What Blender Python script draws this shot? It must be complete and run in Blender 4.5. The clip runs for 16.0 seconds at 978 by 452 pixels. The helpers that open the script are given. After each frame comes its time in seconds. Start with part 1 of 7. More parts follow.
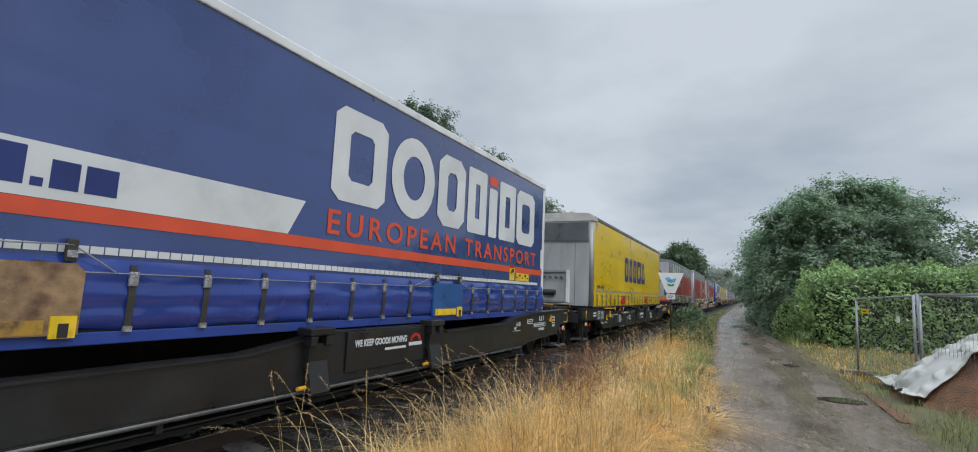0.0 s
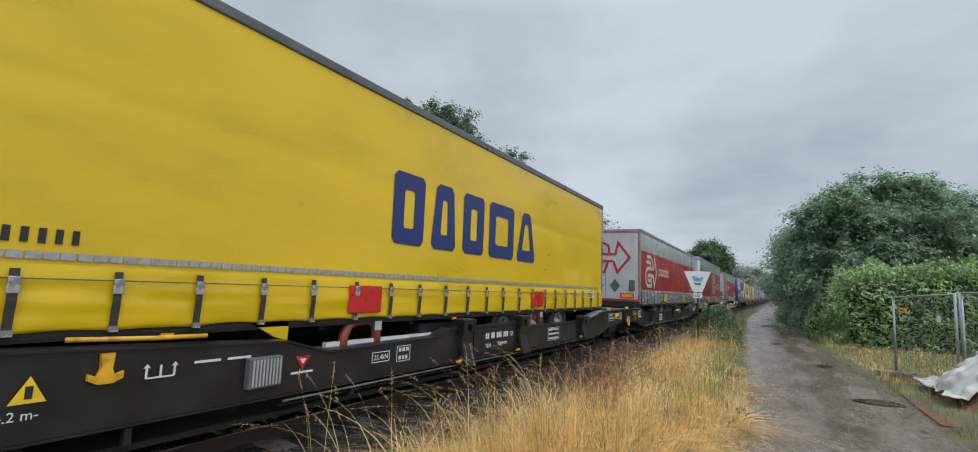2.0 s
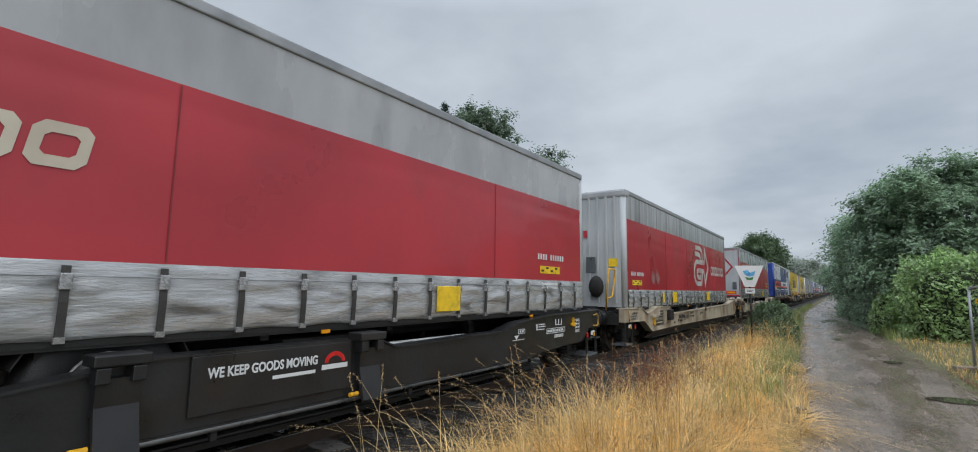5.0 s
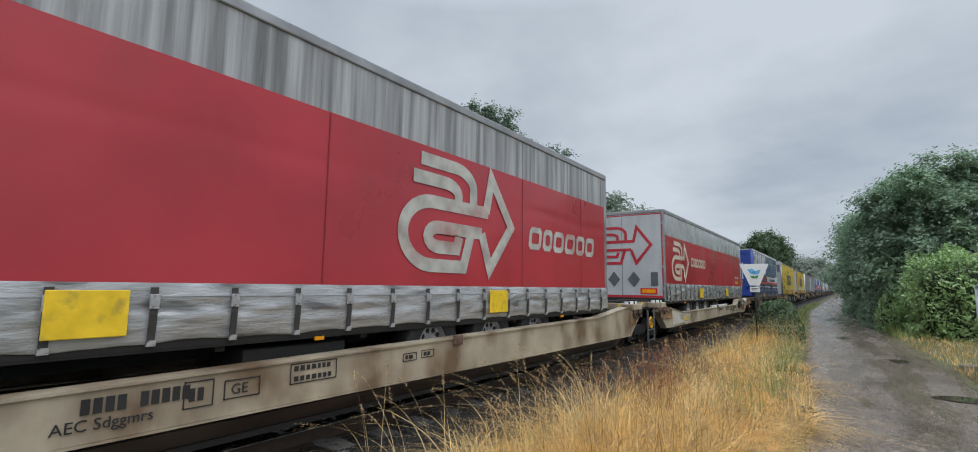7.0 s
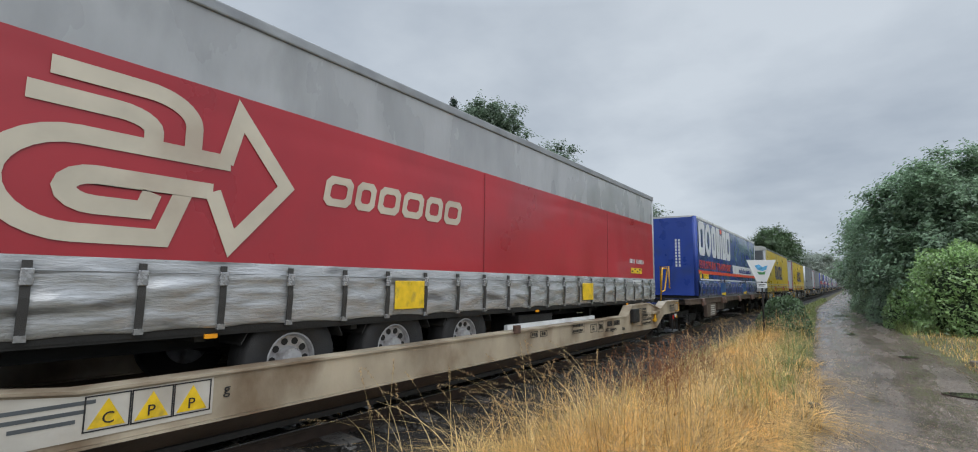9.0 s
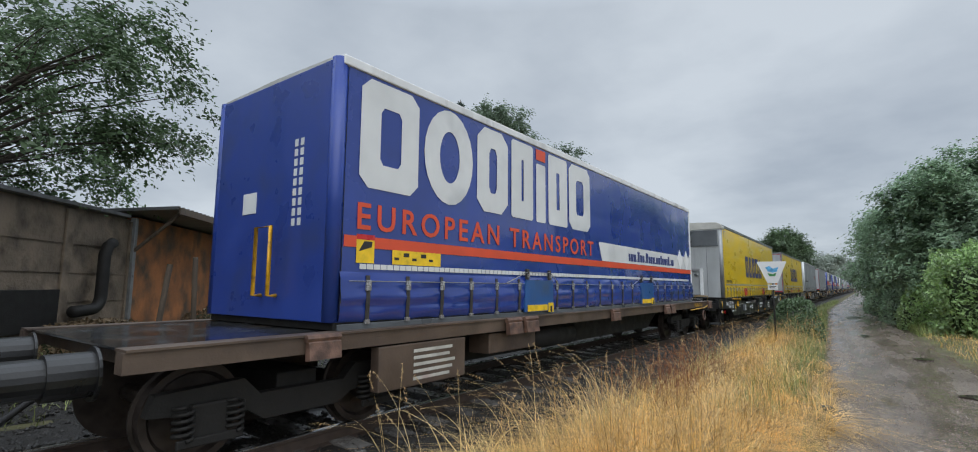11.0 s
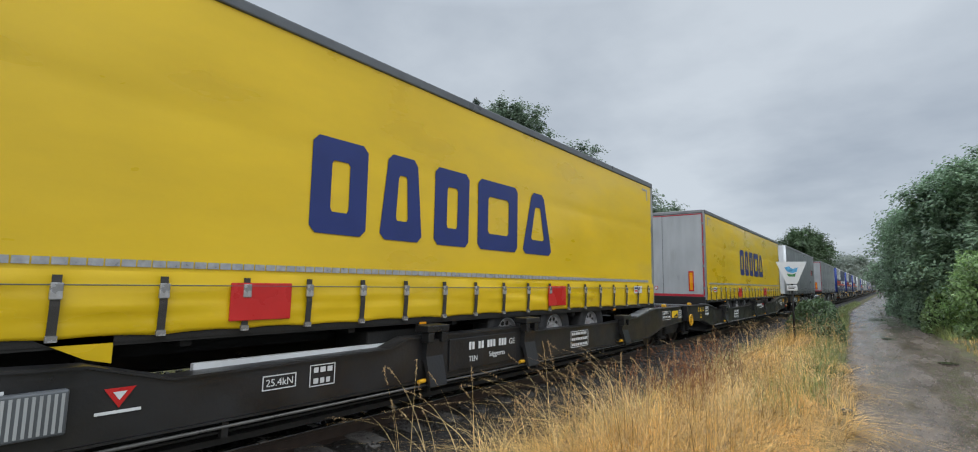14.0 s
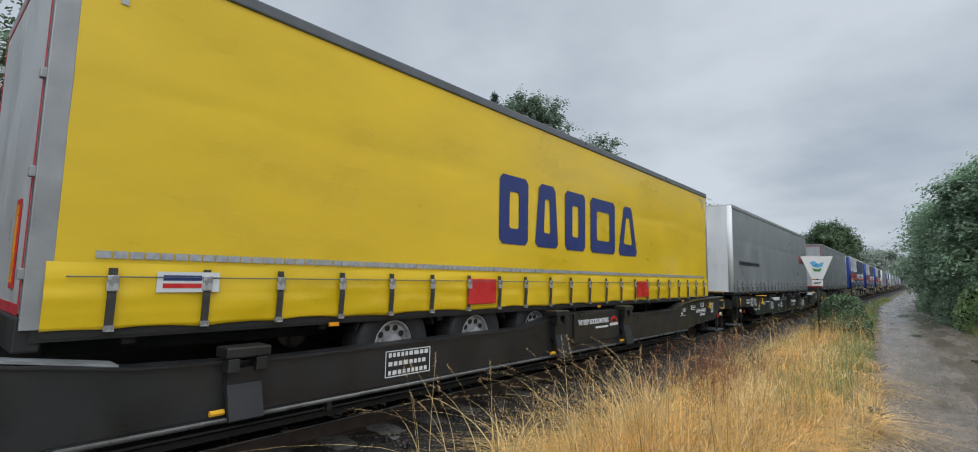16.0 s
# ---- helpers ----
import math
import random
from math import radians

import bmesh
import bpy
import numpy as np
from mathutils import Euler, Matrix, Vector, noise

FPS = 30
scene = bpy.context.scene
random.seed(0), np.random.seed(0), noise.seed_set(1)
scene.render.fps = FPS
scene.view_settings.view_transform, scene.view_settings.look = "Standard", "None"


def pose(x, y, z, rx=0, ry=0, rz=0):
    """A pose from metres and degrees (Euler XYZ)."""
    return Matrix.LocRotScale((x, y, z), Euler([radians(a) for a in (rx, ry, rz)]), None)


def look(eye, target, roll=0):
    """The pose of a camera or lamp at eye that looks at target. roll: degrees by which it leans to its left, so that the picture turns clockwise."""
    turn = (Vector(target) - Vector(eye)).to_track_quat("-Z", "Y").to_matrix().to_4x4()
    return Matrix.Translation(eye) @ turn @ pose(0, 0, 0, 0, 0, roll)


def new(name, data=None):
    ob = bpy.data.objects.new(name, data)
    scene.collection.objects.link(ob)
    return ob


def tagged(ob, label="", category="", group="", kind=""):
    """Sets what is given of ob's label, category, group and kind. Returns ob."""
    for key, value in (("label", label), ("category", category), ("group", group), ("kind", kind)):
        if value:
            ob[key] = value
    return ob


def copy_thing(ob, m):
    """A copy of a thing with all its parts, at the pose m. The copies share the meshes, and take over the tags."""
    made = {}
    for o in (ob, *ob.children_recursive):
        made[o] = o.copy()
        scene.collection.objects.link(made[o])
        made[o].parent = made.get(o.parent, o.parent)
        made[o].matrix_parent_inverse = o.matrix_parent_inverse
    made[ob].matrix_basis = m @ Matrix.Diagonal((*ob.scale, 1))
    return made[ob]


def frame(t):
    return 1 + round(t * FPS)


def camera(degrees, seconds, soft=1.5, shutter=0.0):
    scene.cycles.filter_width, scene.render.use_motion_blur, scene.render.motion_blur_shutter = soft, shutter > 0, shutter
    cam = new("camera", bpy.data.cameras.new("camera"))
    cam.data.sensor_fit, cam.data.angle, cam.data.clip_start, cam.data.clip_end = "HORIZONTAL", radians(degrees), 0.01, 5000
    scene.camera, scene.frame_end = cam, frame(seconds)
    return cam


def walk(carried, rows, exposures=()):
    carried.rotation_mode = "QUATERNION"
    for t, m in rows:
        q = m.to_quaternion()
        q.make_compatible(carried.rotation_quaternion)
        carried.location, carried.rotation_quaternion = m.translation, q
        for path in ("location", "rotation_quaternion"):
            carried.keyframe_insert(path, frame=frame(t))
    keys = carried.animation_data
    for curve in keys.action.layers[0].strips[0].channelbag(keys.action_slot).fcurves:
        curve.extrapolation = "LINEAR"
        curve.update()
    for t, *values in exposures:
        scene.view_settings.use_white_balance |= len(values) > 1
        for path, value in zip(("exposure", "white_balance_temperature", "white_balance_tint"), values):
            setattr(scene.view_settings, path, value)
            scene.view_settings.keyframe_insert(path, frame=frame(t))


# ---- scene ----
cam = camera(88.8, 16.0, soft=1.0)
EYE = 1.72


def held(yaw, pitch, roll):
    return pose(0, 0, EYE, 90 + pitch, roll, yaw)


walk(cam, [
    (0.0, held(27.00, 7.23, -2.37)),
    (0.5, held(27.83, 7.08, -2.53)),
    (1.0, held(28.18, 7.06, -2.39)),
    (1.5, held(28.75, 7.13, -2.17)),
    (2.0, held(29.67, 7.06, -2.20)),
    (2.5, held(30.24, 7.19, -1.39)),
    (3.0, held(31.58, 7.19, -0.95)),
    (3.5, held(33.17, 7.03, -0.98)),
    (6.0, held(34.70, 7.04, -0.72)),
    (6.5, held(34.74, 7.02, -0.64)),
    (7.0, held(35.02, 6.87, -0.73)),
    (7.5, held(35.28, 6.79, -0.59)),
    (8.0, held(35.61, 6.74, -0.36)),
    (8.5, held(35.67, 6.52, -0.53)),
    (9.0, held(35.67, 6.47, -0.64)),
    (11.5, held(36.92, 6.85, -0.39)),
    (12.0, held(37.25, 6.75, -0.57)),
    (12.5, held(37.58, 6.68, -0.61)),
    (13.0, held(37.91, 6.65, -0.71)),
    (13.5, held(38.24, 6.71, -0.66)),
    (14.0, held(38.24, 6.53, -0.93)),
    (14.5, held(38.39, 6.36, -1.01)),
    (15.0, held(38.87, 6.16, -1.13)),
    (15.5, held(39.40, 5.99, -1.21)),
    (16.0, held(40.34, 5.80, -1.13)),
])
# seconds, and the metres that the train has rolled by then
ROLL = [(0.0, 0.00), (0.5, 3.84), (1.0, 7.64), (1.5, 11.37), (2.0, 15.07), (2.5, 18.77), (3.0, 22.45), (3.5, 26.22), (6.0, 45.01), (6.5, 48.76), (7.0, 52.53), (7.5, 56.32), (8.0, 60.07), (8.5, 63.86), (9.0, 67.63), (11.5, 86.41), (12.0, 90.14), (12.5, 93.86), (13.0, 97.63), (13.5, 101.42), (14.0, 105.26), (14.5, 109.07), (15.0, 112.83), (15.5, 116.65), (16.0, 120.55)]

# ---- sky and light ----
world = bpy.data.worlds.new("overcast_sky")
scene.world = world
world.use_nodes = True
wn, wl = world.node_tree.nodes, world.node_tree.links


def sky():
    back = wn["Background"]
    tc = wn.new("ShaderNodeTexCoord")
    sep = wn.new("ShaderNodeSeparateXYZ")
    wl.new(tc.outputs["Generated"], sep.inputs[0])
    # clouds lie flat: stretch the pattern towards the horizon
    add = wn.new("ShaderNodeMath")
    add.operation = "ADD"
    wl.new(sep.outputs["Z"], add.inputs[0])
    add.inputs[1].default_value = 0.22
    div = wn.new("ShaderNodeVectorMath")
    div.operation = "DIVIDE"
    com = wn.new("ShaderNodeCombineXYZ")
    for i in range(3):
        wl.new(add.outputs[0], com.inputs[i])
    wl.new(tc.outputs["Generated"], div.inputs[0])
    wl.new(com.outputs[0], div.inputs[1])
    big = wn.new("ShaderNodeTexNoise")
    big.inputs["Scale"].default_value = 1.15
    big.inputs["Detail"].default_value = 7
    big.inputs["Roughness"].default_value = 0.52
    wl.new(div.outputs[0], big.inputs["Vector"])
    ramp = wn.new("ShaderNodeValToRGB")
    ramp.color_ramp.elements[0].position, ramp.color_ramp.elements[0].color = 0.32, (0.41, 0.47, 0.55, 1)
    ramp.color_ramp.elements[1].position, ramp.color_ramp.elements[1].color = 0.66, (0.665, 0.73, 0.8, 1)
    wl.new(big.outputs["Fac"], ramp.inputs[0])
    # brighter towards the zenith, as under any closed cloud cover
    up = wn.new("ShaderNodeMapRange")
    up.inputs["From Min"].default_value, up.inputs["From Max"].default_value = 0.5, 0.95
    up.inputs["To Min"].default_value, up.inputs["To Max"].default_value = 0.97, 3.6
    wl.new(sep.outputs["Z"], up.inputs["Value"])
    mul = wn.new("ShaderNodeVectorMath")
    mul.operation = "SCALE"
    wl.new(ramp.outputs[0], mul.inputs[0])
    wl.new(up.outputs[0], mul.inputs["Scale"])
    nish = wn.new("ShaderNodeTexSky")
    nish.sky_type = "NISHITA"
    nish.sun_disc = False
    nish.sun_elevation, nish.sun_rotation = radians(50), radians(200)
    dim = wn.new("ShaderNodeVectorMath")
    dim.operation = "SCALE"
    dim.inputs["Scale"].default_value = 0.08
    wl.new(nish.outputs[0], dim.inputs[0])
    mix = wn.new("ShaderNodeMix")
    mix.data_type = "RGBA"
    mix.inputs["Factor"].default_value = 0.9
    wl.new(dim.outputs[0], mix.inputs["A"])
    wl.new(mul.outputs[0], mix.inputs["B"])
    wl.new(mix.outputs["Result"], back.inputs[0])
    back.inputs[1].default_value = 1.0


sky()
sun = new("sun", bpy.data.lights.new("sun", "SUN"))
sun.data.energy, sun.data.angle, sun.data.color = 1.4, radians(70), (1, 0.98, 0.95)
sun.matrix_basis = look((45, -35, 50), (0, 0, 0))


# ---- materials ----
def mat(name, col, rough=0.5, metal=0.0, var=0.25, scale=3.0, bump=0.15, bscale=40.0, dirt=None, dirt_amt=0.0, stretch=(1, 1, 1), coat=0.0, rvar=0.15, island=0.0, rnd=0.0, trans=0.0, bdist=0.01, dscale=1.3):
    m = bpy.data.materials.new(name)
    m.use_nodes = True
    n, l = m.node_tree.nodes, m.node_tree.links
    b = n["Principled BSDF"]
    tc = n.new("ShaderNodeTexCoord")
    mp = n.new("ShaderNodeMapping")
    mp.inputs["Scale"].default_value = stretch
    l.new(tc.outputs["Object"], mp.inputs[0])

    def noise_tex(s, detail=5, vec=None):
        t = n.new("ShaderNodeTexNoise")
        t.inputs["Scale"].default_value = s
        t.inputs["Detail"].default_value = detail
        l.new((vec or mp).outputs[0], t.inputs["Vector"])
        return t

    coarse, fine = noise_tex(scale), noise_tex(bscale, 4)
    ramp = n.new("ShaderNodeValToRGB")
    e = ramp.color_ramp.elements
    e[0].position, e[1].position = 0.3, 0.7
    e[0].color = (*[c * (1 - var) for c in col], 1)
    e[1].color = (*[min(1, c * (1 + var)) for c in col], 1)
    l.new(coarse.outputs["Fac"], ramp.inputs[0])
    out = ramp.outputs[0]
    if dirt:
        dn = noise_tex(dscale, 8)
        dr = n.new("ShaderNodeMapRange")
        dr.inputs["From Min"].default_value, dr.inputs["From Max"].default_value = 0.62 - 0.3 * dirt_amt, 0.78 - 0.2 * dirt_amt
        dr.inputs["To Max"].default_value = min(1, 0.5 + dirt_amt)
        l.new(dn.outputs["Fac"], dr.inputs["Value"])
        mx = n.new("ShaderNodeMix")
        mx.data_type = "RGBA"
        l.new(dr.outputs[0], mx.inputs["Factor"])
        l.new(out, mx.inputs["A"])
        mx.inputs["B"].default_value = (*dirt, 1)
        out = mx.outputs["Result"]
    if island or rnd:
        src = n.new("ShaderNodeNewGeometry").outputs["Random Per Island"] if island else n.new("ShaderNodeObjectInfo").outputs["Random"]
        amt = island or rnd
        mr = n.new("ShaderNodeMapRange")
        mr.inputs["To Min"].default_value, mr.inputs["To Max"].default_value = 1 - amt, 1 + amt
        l.new(src, mr.inputs["Value"])
        sc = n.new("ShaderNodeVectorMath")
        sc.operation = "SCALE"
        l.new(out, sc.inputs[0])
        l.new(mr.outputs[0], sc.inputs["Scale"])
        out = sc.outputs[0]
    l.new(out, b.inputs["Base Color"])
    rr = n.new("ShaderNodeMapRange")
    rr.inputs["From Min"].default_value, rr.inputs["From Max"].default_value = 0.3, 0.7
    rr.inputs["To Min"].default_value, rr.inputs["To Max"].default_value = max(0.02, rough - rvar), min(1, rough + rvar)
    l.new(coarse.outputs["Fac"], rr.inputs["Value"])
    l.new(rr.outputs[0], b.inputs["Roughness"])
    b.inputs["Metallic"].default_value = metal
    b.inputs["Coat Weight"].default_value = coat
    if bump:
        bp = n.new("ShaderNodeBump")
        bp.inputs["Strength"].default_value = bump
        bp.inputs["Distance"].default_value = bdist
        l.new(fine.outputs["Fac"], bp.inputs["Height"])
        l.new(bp.outputs[0], b.inputs["Normal"])
    if trans:
        tr = n.new("ShaderNodeBsdfTranslucent")
        sc = n.new("ShaderNodeVectorMath")
        sc.operation = "SCALE"
        sc.inputs["Scale"].default_value = trans
        l.new(out, sc.inputs[0])
        l.new(sc.outputs[0], tr.inputs["Color"])
        # a leaf throws light back and also lets some through
        ms = n.new("ShaderNodeAddShader")
        l.new(b.outputs[0], ms.inputs[0])
        l.new(tr.outputs[0], ms.inputs[1])
        l.new(ms.outputs[0], n["Material Output"].inputs["Surface"])
    return m


yellow_tarp = mat("yellow_tarpaulin", (0.67, 0.455, 0.007), 0.36, coat=0.25, var=0.1, scale=1.2, bump=0.12, bscale=5, dirt=(0.63, 0.45, 0.016), dirt_amt=0.1, bdist=0.02, dscale=0.5, stretch=(1, 0.5, 1.5))
navy_tarp = mat("navy_tarpaulin", (0.024, 0.05, 0.19), 0.32, coat=1.0, var=0.15, scale=1.1, bump=0.1, bscale=9, dirt=(0.03, 0.055, 0.17), dirt_amt=0.1, bdist=0.02)
bright_navy = mat("bright_navy_tarpaulin", (0.013, 0.04, 0.24), 0.26, coat=0.7, var=0.15, scale=1.1, bump=0.12, bscale=9, dirt=(0.025, 0.055, 0.19), dirt_amt=0.1, bdist=0.02)
dull_navy = mat("dark_navy_tarpaulin", (0.028, 0.04, 0.09), 0.45, var=0.15, scale=1.1, bump=0.1, bscale=9, bdist=0.02)
red_tarp = mat("red_tarpaulin", (0.37, 0.023, 0.034), 0.4, coat=0.25, var=0.15, scale=1.0, bump=0.1, bscale=9, dirt=(0.27, 0.03, 0.036), dirt_amt=0.15, stretch=(1, 0.8, 0.7), bdist=0.02)
seam_red = mat("darker_red_seam", (0.2, 0.02, 0.026), 0.5, var=0.3, scale=5, bump=0)
silver_tarp = mat("silver_tarpaulin", (0.34, 0.35, 0.365), 0.28, coat=0.3, var=0.16, scale=1.4, bump=0.15, bscale=10, dirt=(0.24, 0.25, 0.26), dirt_amt=0.3, stretch=(0.6, 1.2, 0.5), bdist=0.02)
dirty_silver = mat("weathered_silver_tarpaulin", (0.33, 0.34, 0.35), 0.4, coat=0.3, var=0.3, scale=1.6, bump=0.15, bscale=10, dirt=(0.14, 0.14, 0.14), dirt_amt=0.65, stretch=(1, 7, 0.25), bdist=0.02)
# sideways dark streaks in the colour: dirt, and shade of the creases
creased_silver = mat("creased_silver_tarpaulin", (0.44, 0.45, 0.46), 0.24, 0.25, coat=0.5, var=0.35, scale=1.6, bump=0.3, bscale=9, dirt=(0.13, 0.13, 0.13), dirt_amt=0.5, stretch=(1, 1, 5), bdist=0.03, dscale=1.6)
grey_tarp = mat("grey_tarpaulin", (0.19, 0.205, 0.22), 0.42, var=0.12, scale=1.2, bump=0.1, bscale=9, bdist=0.02)
white_print = mat("white_print", (0.6, 0.62, 0.63), 0.45, var=0.08, scale=2, bump=0.05, dirt=(0.4, 0.42, 0.44), dirt_amt=0.2)
worn_print = mat("worn_grey_print", (0.4, 0.4, 0.37), 0.5, var=0.3, scale=4, bump=0.05, dirt=(0.33, 0.09, 0.08), dirt_amt=0.3)
orange_print = mat("orange_red_print", (0.6, 0.075, 0.03), 0.45, var=0.1, bump=0.05)
blue_print = mat("blue_print", (0.015, 0.03, 0.15), 0.45, var=0.12, bump=0.05)
faded_print = mat("faded_placard", (0.24, 0.1, 0.1), 0.5, var=0.3, scale=6, bump=0)
black_print = mat("black_print", (0.02, 0.02, 0.022), 0.5, var=0.1, bump=0)
crimson_print = mat("crimson_print", (0.4, 0.02, 0.035), 0.45, var=0.1, bump=0.05)
sticker_yellow = mat("yellow_sticker", (0.75, 0.5, 0.02), 0.4, var=0.15, scale=9, bump=0, dirt=(0.3, 0.22, 0.05), dirt_amt=0.2, dscale=8)
amber = mat("amber_reflector", (0.75, 0.3, 0.01), 0.25, var=0.1, bump=0.3, bscale=120)
red_plate = mat("red_reflector", (0.5, 0.02, 0.02), 0.3, var=0.1, bump=0)
webbing = mat("grey_webbing", (0.035, 0.033, 0.031), 0.7, var=0.3, scale=12, bump=0.4, bscale=200)
buckle_steel = mat("buckle_steel", (0.4, 0.4, 0.41), 0.3, 0.6, var=0.3, scale=20)
alu = mat("dull_aluminium", (0.3, 0.31, 0.32), 0.45, 0.45, var=0.2, scale=2.5, dirt=(0.17, 0.17, 0.17), dirt_amt=0.3)
reflect_strip = mat("grey_reflective_strip", (0.34, 0.35, 0.37), 0.4, 0.2, var=0.2, scale=20)
white_paint = mat("white_paint", (0.66, 0.68, 0.69), 0.4, var=0.1, scale=2, dirt=(0.32, 0.32, 0.31), dirt_amt=0.3, stretch=(1, 1, 0.4))
grey_panel = mat("grey_steel_panel", (0.4, 0.42, 0.43), 0.4, 0.2, var=0.15, scale=1.6, dirt=(0.2, 0.21, 0.21), dirt_amt=0.4, stretch=(1, 1, 0.3))
dark_panel = mat("dark_grey_panel", (0.1, 0.11, 0.12), 0.4, 0.1, var=0.2, scale=2)
pale_door = mat("pale_grey_door", (0.4, 0.42, 0.435), 0.4, var=0.12, scale=2.2, dirt=(0.25, 0.25, 0.24), dirt_amt=0.3, stretch=(1.5, 1, 0.4))
pocket_blue = mat("pocket_blue_paint", (0.02, 0.085, 0.26), 0.4, var=0.2, scale=3, dirt=(0.05, 0.08, 0.14), dirt_amt=0.35, coat=0.2)
blue_paint = mat("blue_paint", (0.02, 0.05, 0.26), 0.35, var=0.12, scale=2, dirt=(0.03, 0.05, 0.15), dirt_amt=0.3)
frame_black = mat("black_frame_paint", (0.014, 0.0143, 0.0155), 0.4, var=0.3, scale=2.2, bump=0.25, bscale=25, dirt=(0.026, 0.023, 0.02), dirt_amt=0.3)
dark_under = mat("dark_grimy_steel", (0.009, 0.0085, 0.008), 0.72, var=0.4, scale=4, bump=0.4, bscale=40)
beige_frame = mat("weathered_beige_paint", (0.37, 0.315, 0.235), 0.5, var=0.25, scale=1.5, bump=0.25, bscale=30, dirt=(0.15, 0.1, 0.06), dirt_amt=0.6, stretch=(1, 1.2, 0.9))
repaint = mat("pale_repainted_steel", (0.5, 0.47, 0.42), 0.5, var=0.12, scale=3, bump=0.2, bscale=30, dirt=(0.34, 0.29, 0.23), dirt_amt=0.4)
brown_beige = mat("rust_stained_beige_paint", (0.24, 0.155, 0.08), 0.5, var=0.35, scale=3, bump=0.35, bscale=30, dirt=(0.1, 0.05, 0.025), dirt_amt=0.6, dscale=2.5)
cream_print = mat("weathered_cream_print", (0.52, 0.47, 0.38), 0.45, var=0.1, scale=3, bump=0.05, dirt=(0.4, 0.33, 0.26), dirt_amt=0.35)
worn_yellow = mat("worn_yellow_paint", (0.42, 0.24, 0.03), 0.5, var=0.35, scale=9, dirt=(0.12, 0.07, 0.035), dirt_amt=0.5, dscale=9)
dull_red = mat("dull_red_paint", (0.26, 0.05, 0.035), 0.5, var=0.3, scale=6, dirt=(0.1, 0.08, 0.05), dirt_amt=0.5, dscale=5)
bare_rust = mat("bare_rusty_steel", (0.13, 0.075, 0.055), 0.55, var=0.4, scale=9, bump=0.4, bscale=60, dirt=(0.05, 0.03, 0.025), dirt_amt=0.5, dscale=6)
rust_frame = mat("brown_rusty_frame", (0.085, 0.06, 0.044), 0.55, var=0.35, scale=2.2, bump=0.35, bscale=30, dirt=(0.05, 0.035, 0.03), dirt_amt=0.5)
rust_plate = mat("rusty_plate", (0.27, 0.17, 0.09), 0.6, var=0.4, scale=9, bump=0.4, bscale=60, dirt=(0.1, 0.05, 0.03), dirt_amt=0.5, dscale=6)
wet_deck = mat("wet_dark_deck", (0.028, 0.03, 0.032), 0.16, 0.0, var=0.35, scale=2.2, bump=0.15, bscale=16, rvar=0.12, dirt=(0.1, 0.07, 0.05), dirt_amt=0.2)
tyre_rubber = mat("tyre_rubber", (0.014, 0.014, 0.015), 0.7, var=0.3, scale=8, bump=0.4, bscale=80)
rim_steel = mat("rim_steel", (0.4, 0.4, 0.41), 0.35, 0.4, var=0.2, scale=8, dirt=(0.1, 0.08, 0.07), dirt_amt=0.3, dscale=6)
wheel_iron = mat("wheel_iron", (0.05, 0.04, 0.035), 0.5, 0.5, var=0.4, scale=8)
yellow_steel = mat("yellow_painted_steel", (0.68, 0.36, 0.015), 0.4, var=0.2, scale=10, dirt=(0.25, 0.12, 0.03), dirt_amt=0.3, dscale=12)
wire_grey = mat("grey_wire", (0.16, 0.17, 0.17), 0.5, 0.5, var=0.2, scale=8)
galv = mat("galvanised_steel", (0.28, 0.295, 0.305), 0.42, 0.5, var=0.2, scale=8)
pipe_grey = mat("wet_grey_pipe", (0.1, 0.1, 0.098), 0.35, 0.3, var=0.3, scale=6)
rail_steel = mat("rail_steel", (0.55, 0.56, 0.57), 0.18, 0.95, var=0.2, scale=3)
rail_side = mat("rusty_rail_side", (0.055, 0.04, 0.033), 0.6, 0.2, var=0.3, scale=8)
sleeper_mat = mat("wet_concrete_sleeper", (0.14, 0.135, 0.13), 0.22, var=0.3, scale=5, bump=0.4, bscale=50, rnd=0.35, rvar=0.18)
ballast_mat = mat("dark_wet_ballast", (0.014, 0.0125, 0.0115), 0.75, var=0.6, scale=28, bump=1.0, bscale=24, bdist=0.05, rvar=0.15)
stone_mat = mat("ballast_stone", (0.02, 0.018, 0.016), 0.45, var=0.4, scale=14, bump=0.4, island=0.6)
soil_mat = mat("grassy_soil", (0.1, 0.095, 0.04), 0.85, var=0.5, scale=1.1, bump=0.8, bscale=22, dirt=(0.085, 0.06, 0.03), dirt_amt=0.5, bdist=0.03)
concrete_grey = mat("stained_concrete", (0.22, 0.175, 0.13), 0.8, var=0.35, scale=1.4, bump=0.8, bscale=18, dirt=(0.07, 0.055, 0.04), dirt_amt=0.55, stretch=(1, 1, 0.8), bdist=0.03, dscale=2.2)
rendered_wall = mat("orange_stained_render", (0.4, 0.165, 0.065), 0.8, var=0.4, scale=1.3, bump=0.8, bscale=18, dirt=(0.11, 0.08, 0.055), dirt_amt=0.62, stretch=(1, 1, 0.8), bdist=0.03, dscale=1.8)
roof_sheet = mat("grey_roof_sheet", (0.13, 0.135, 0.14), 0.5, var=0.25, scale=2)
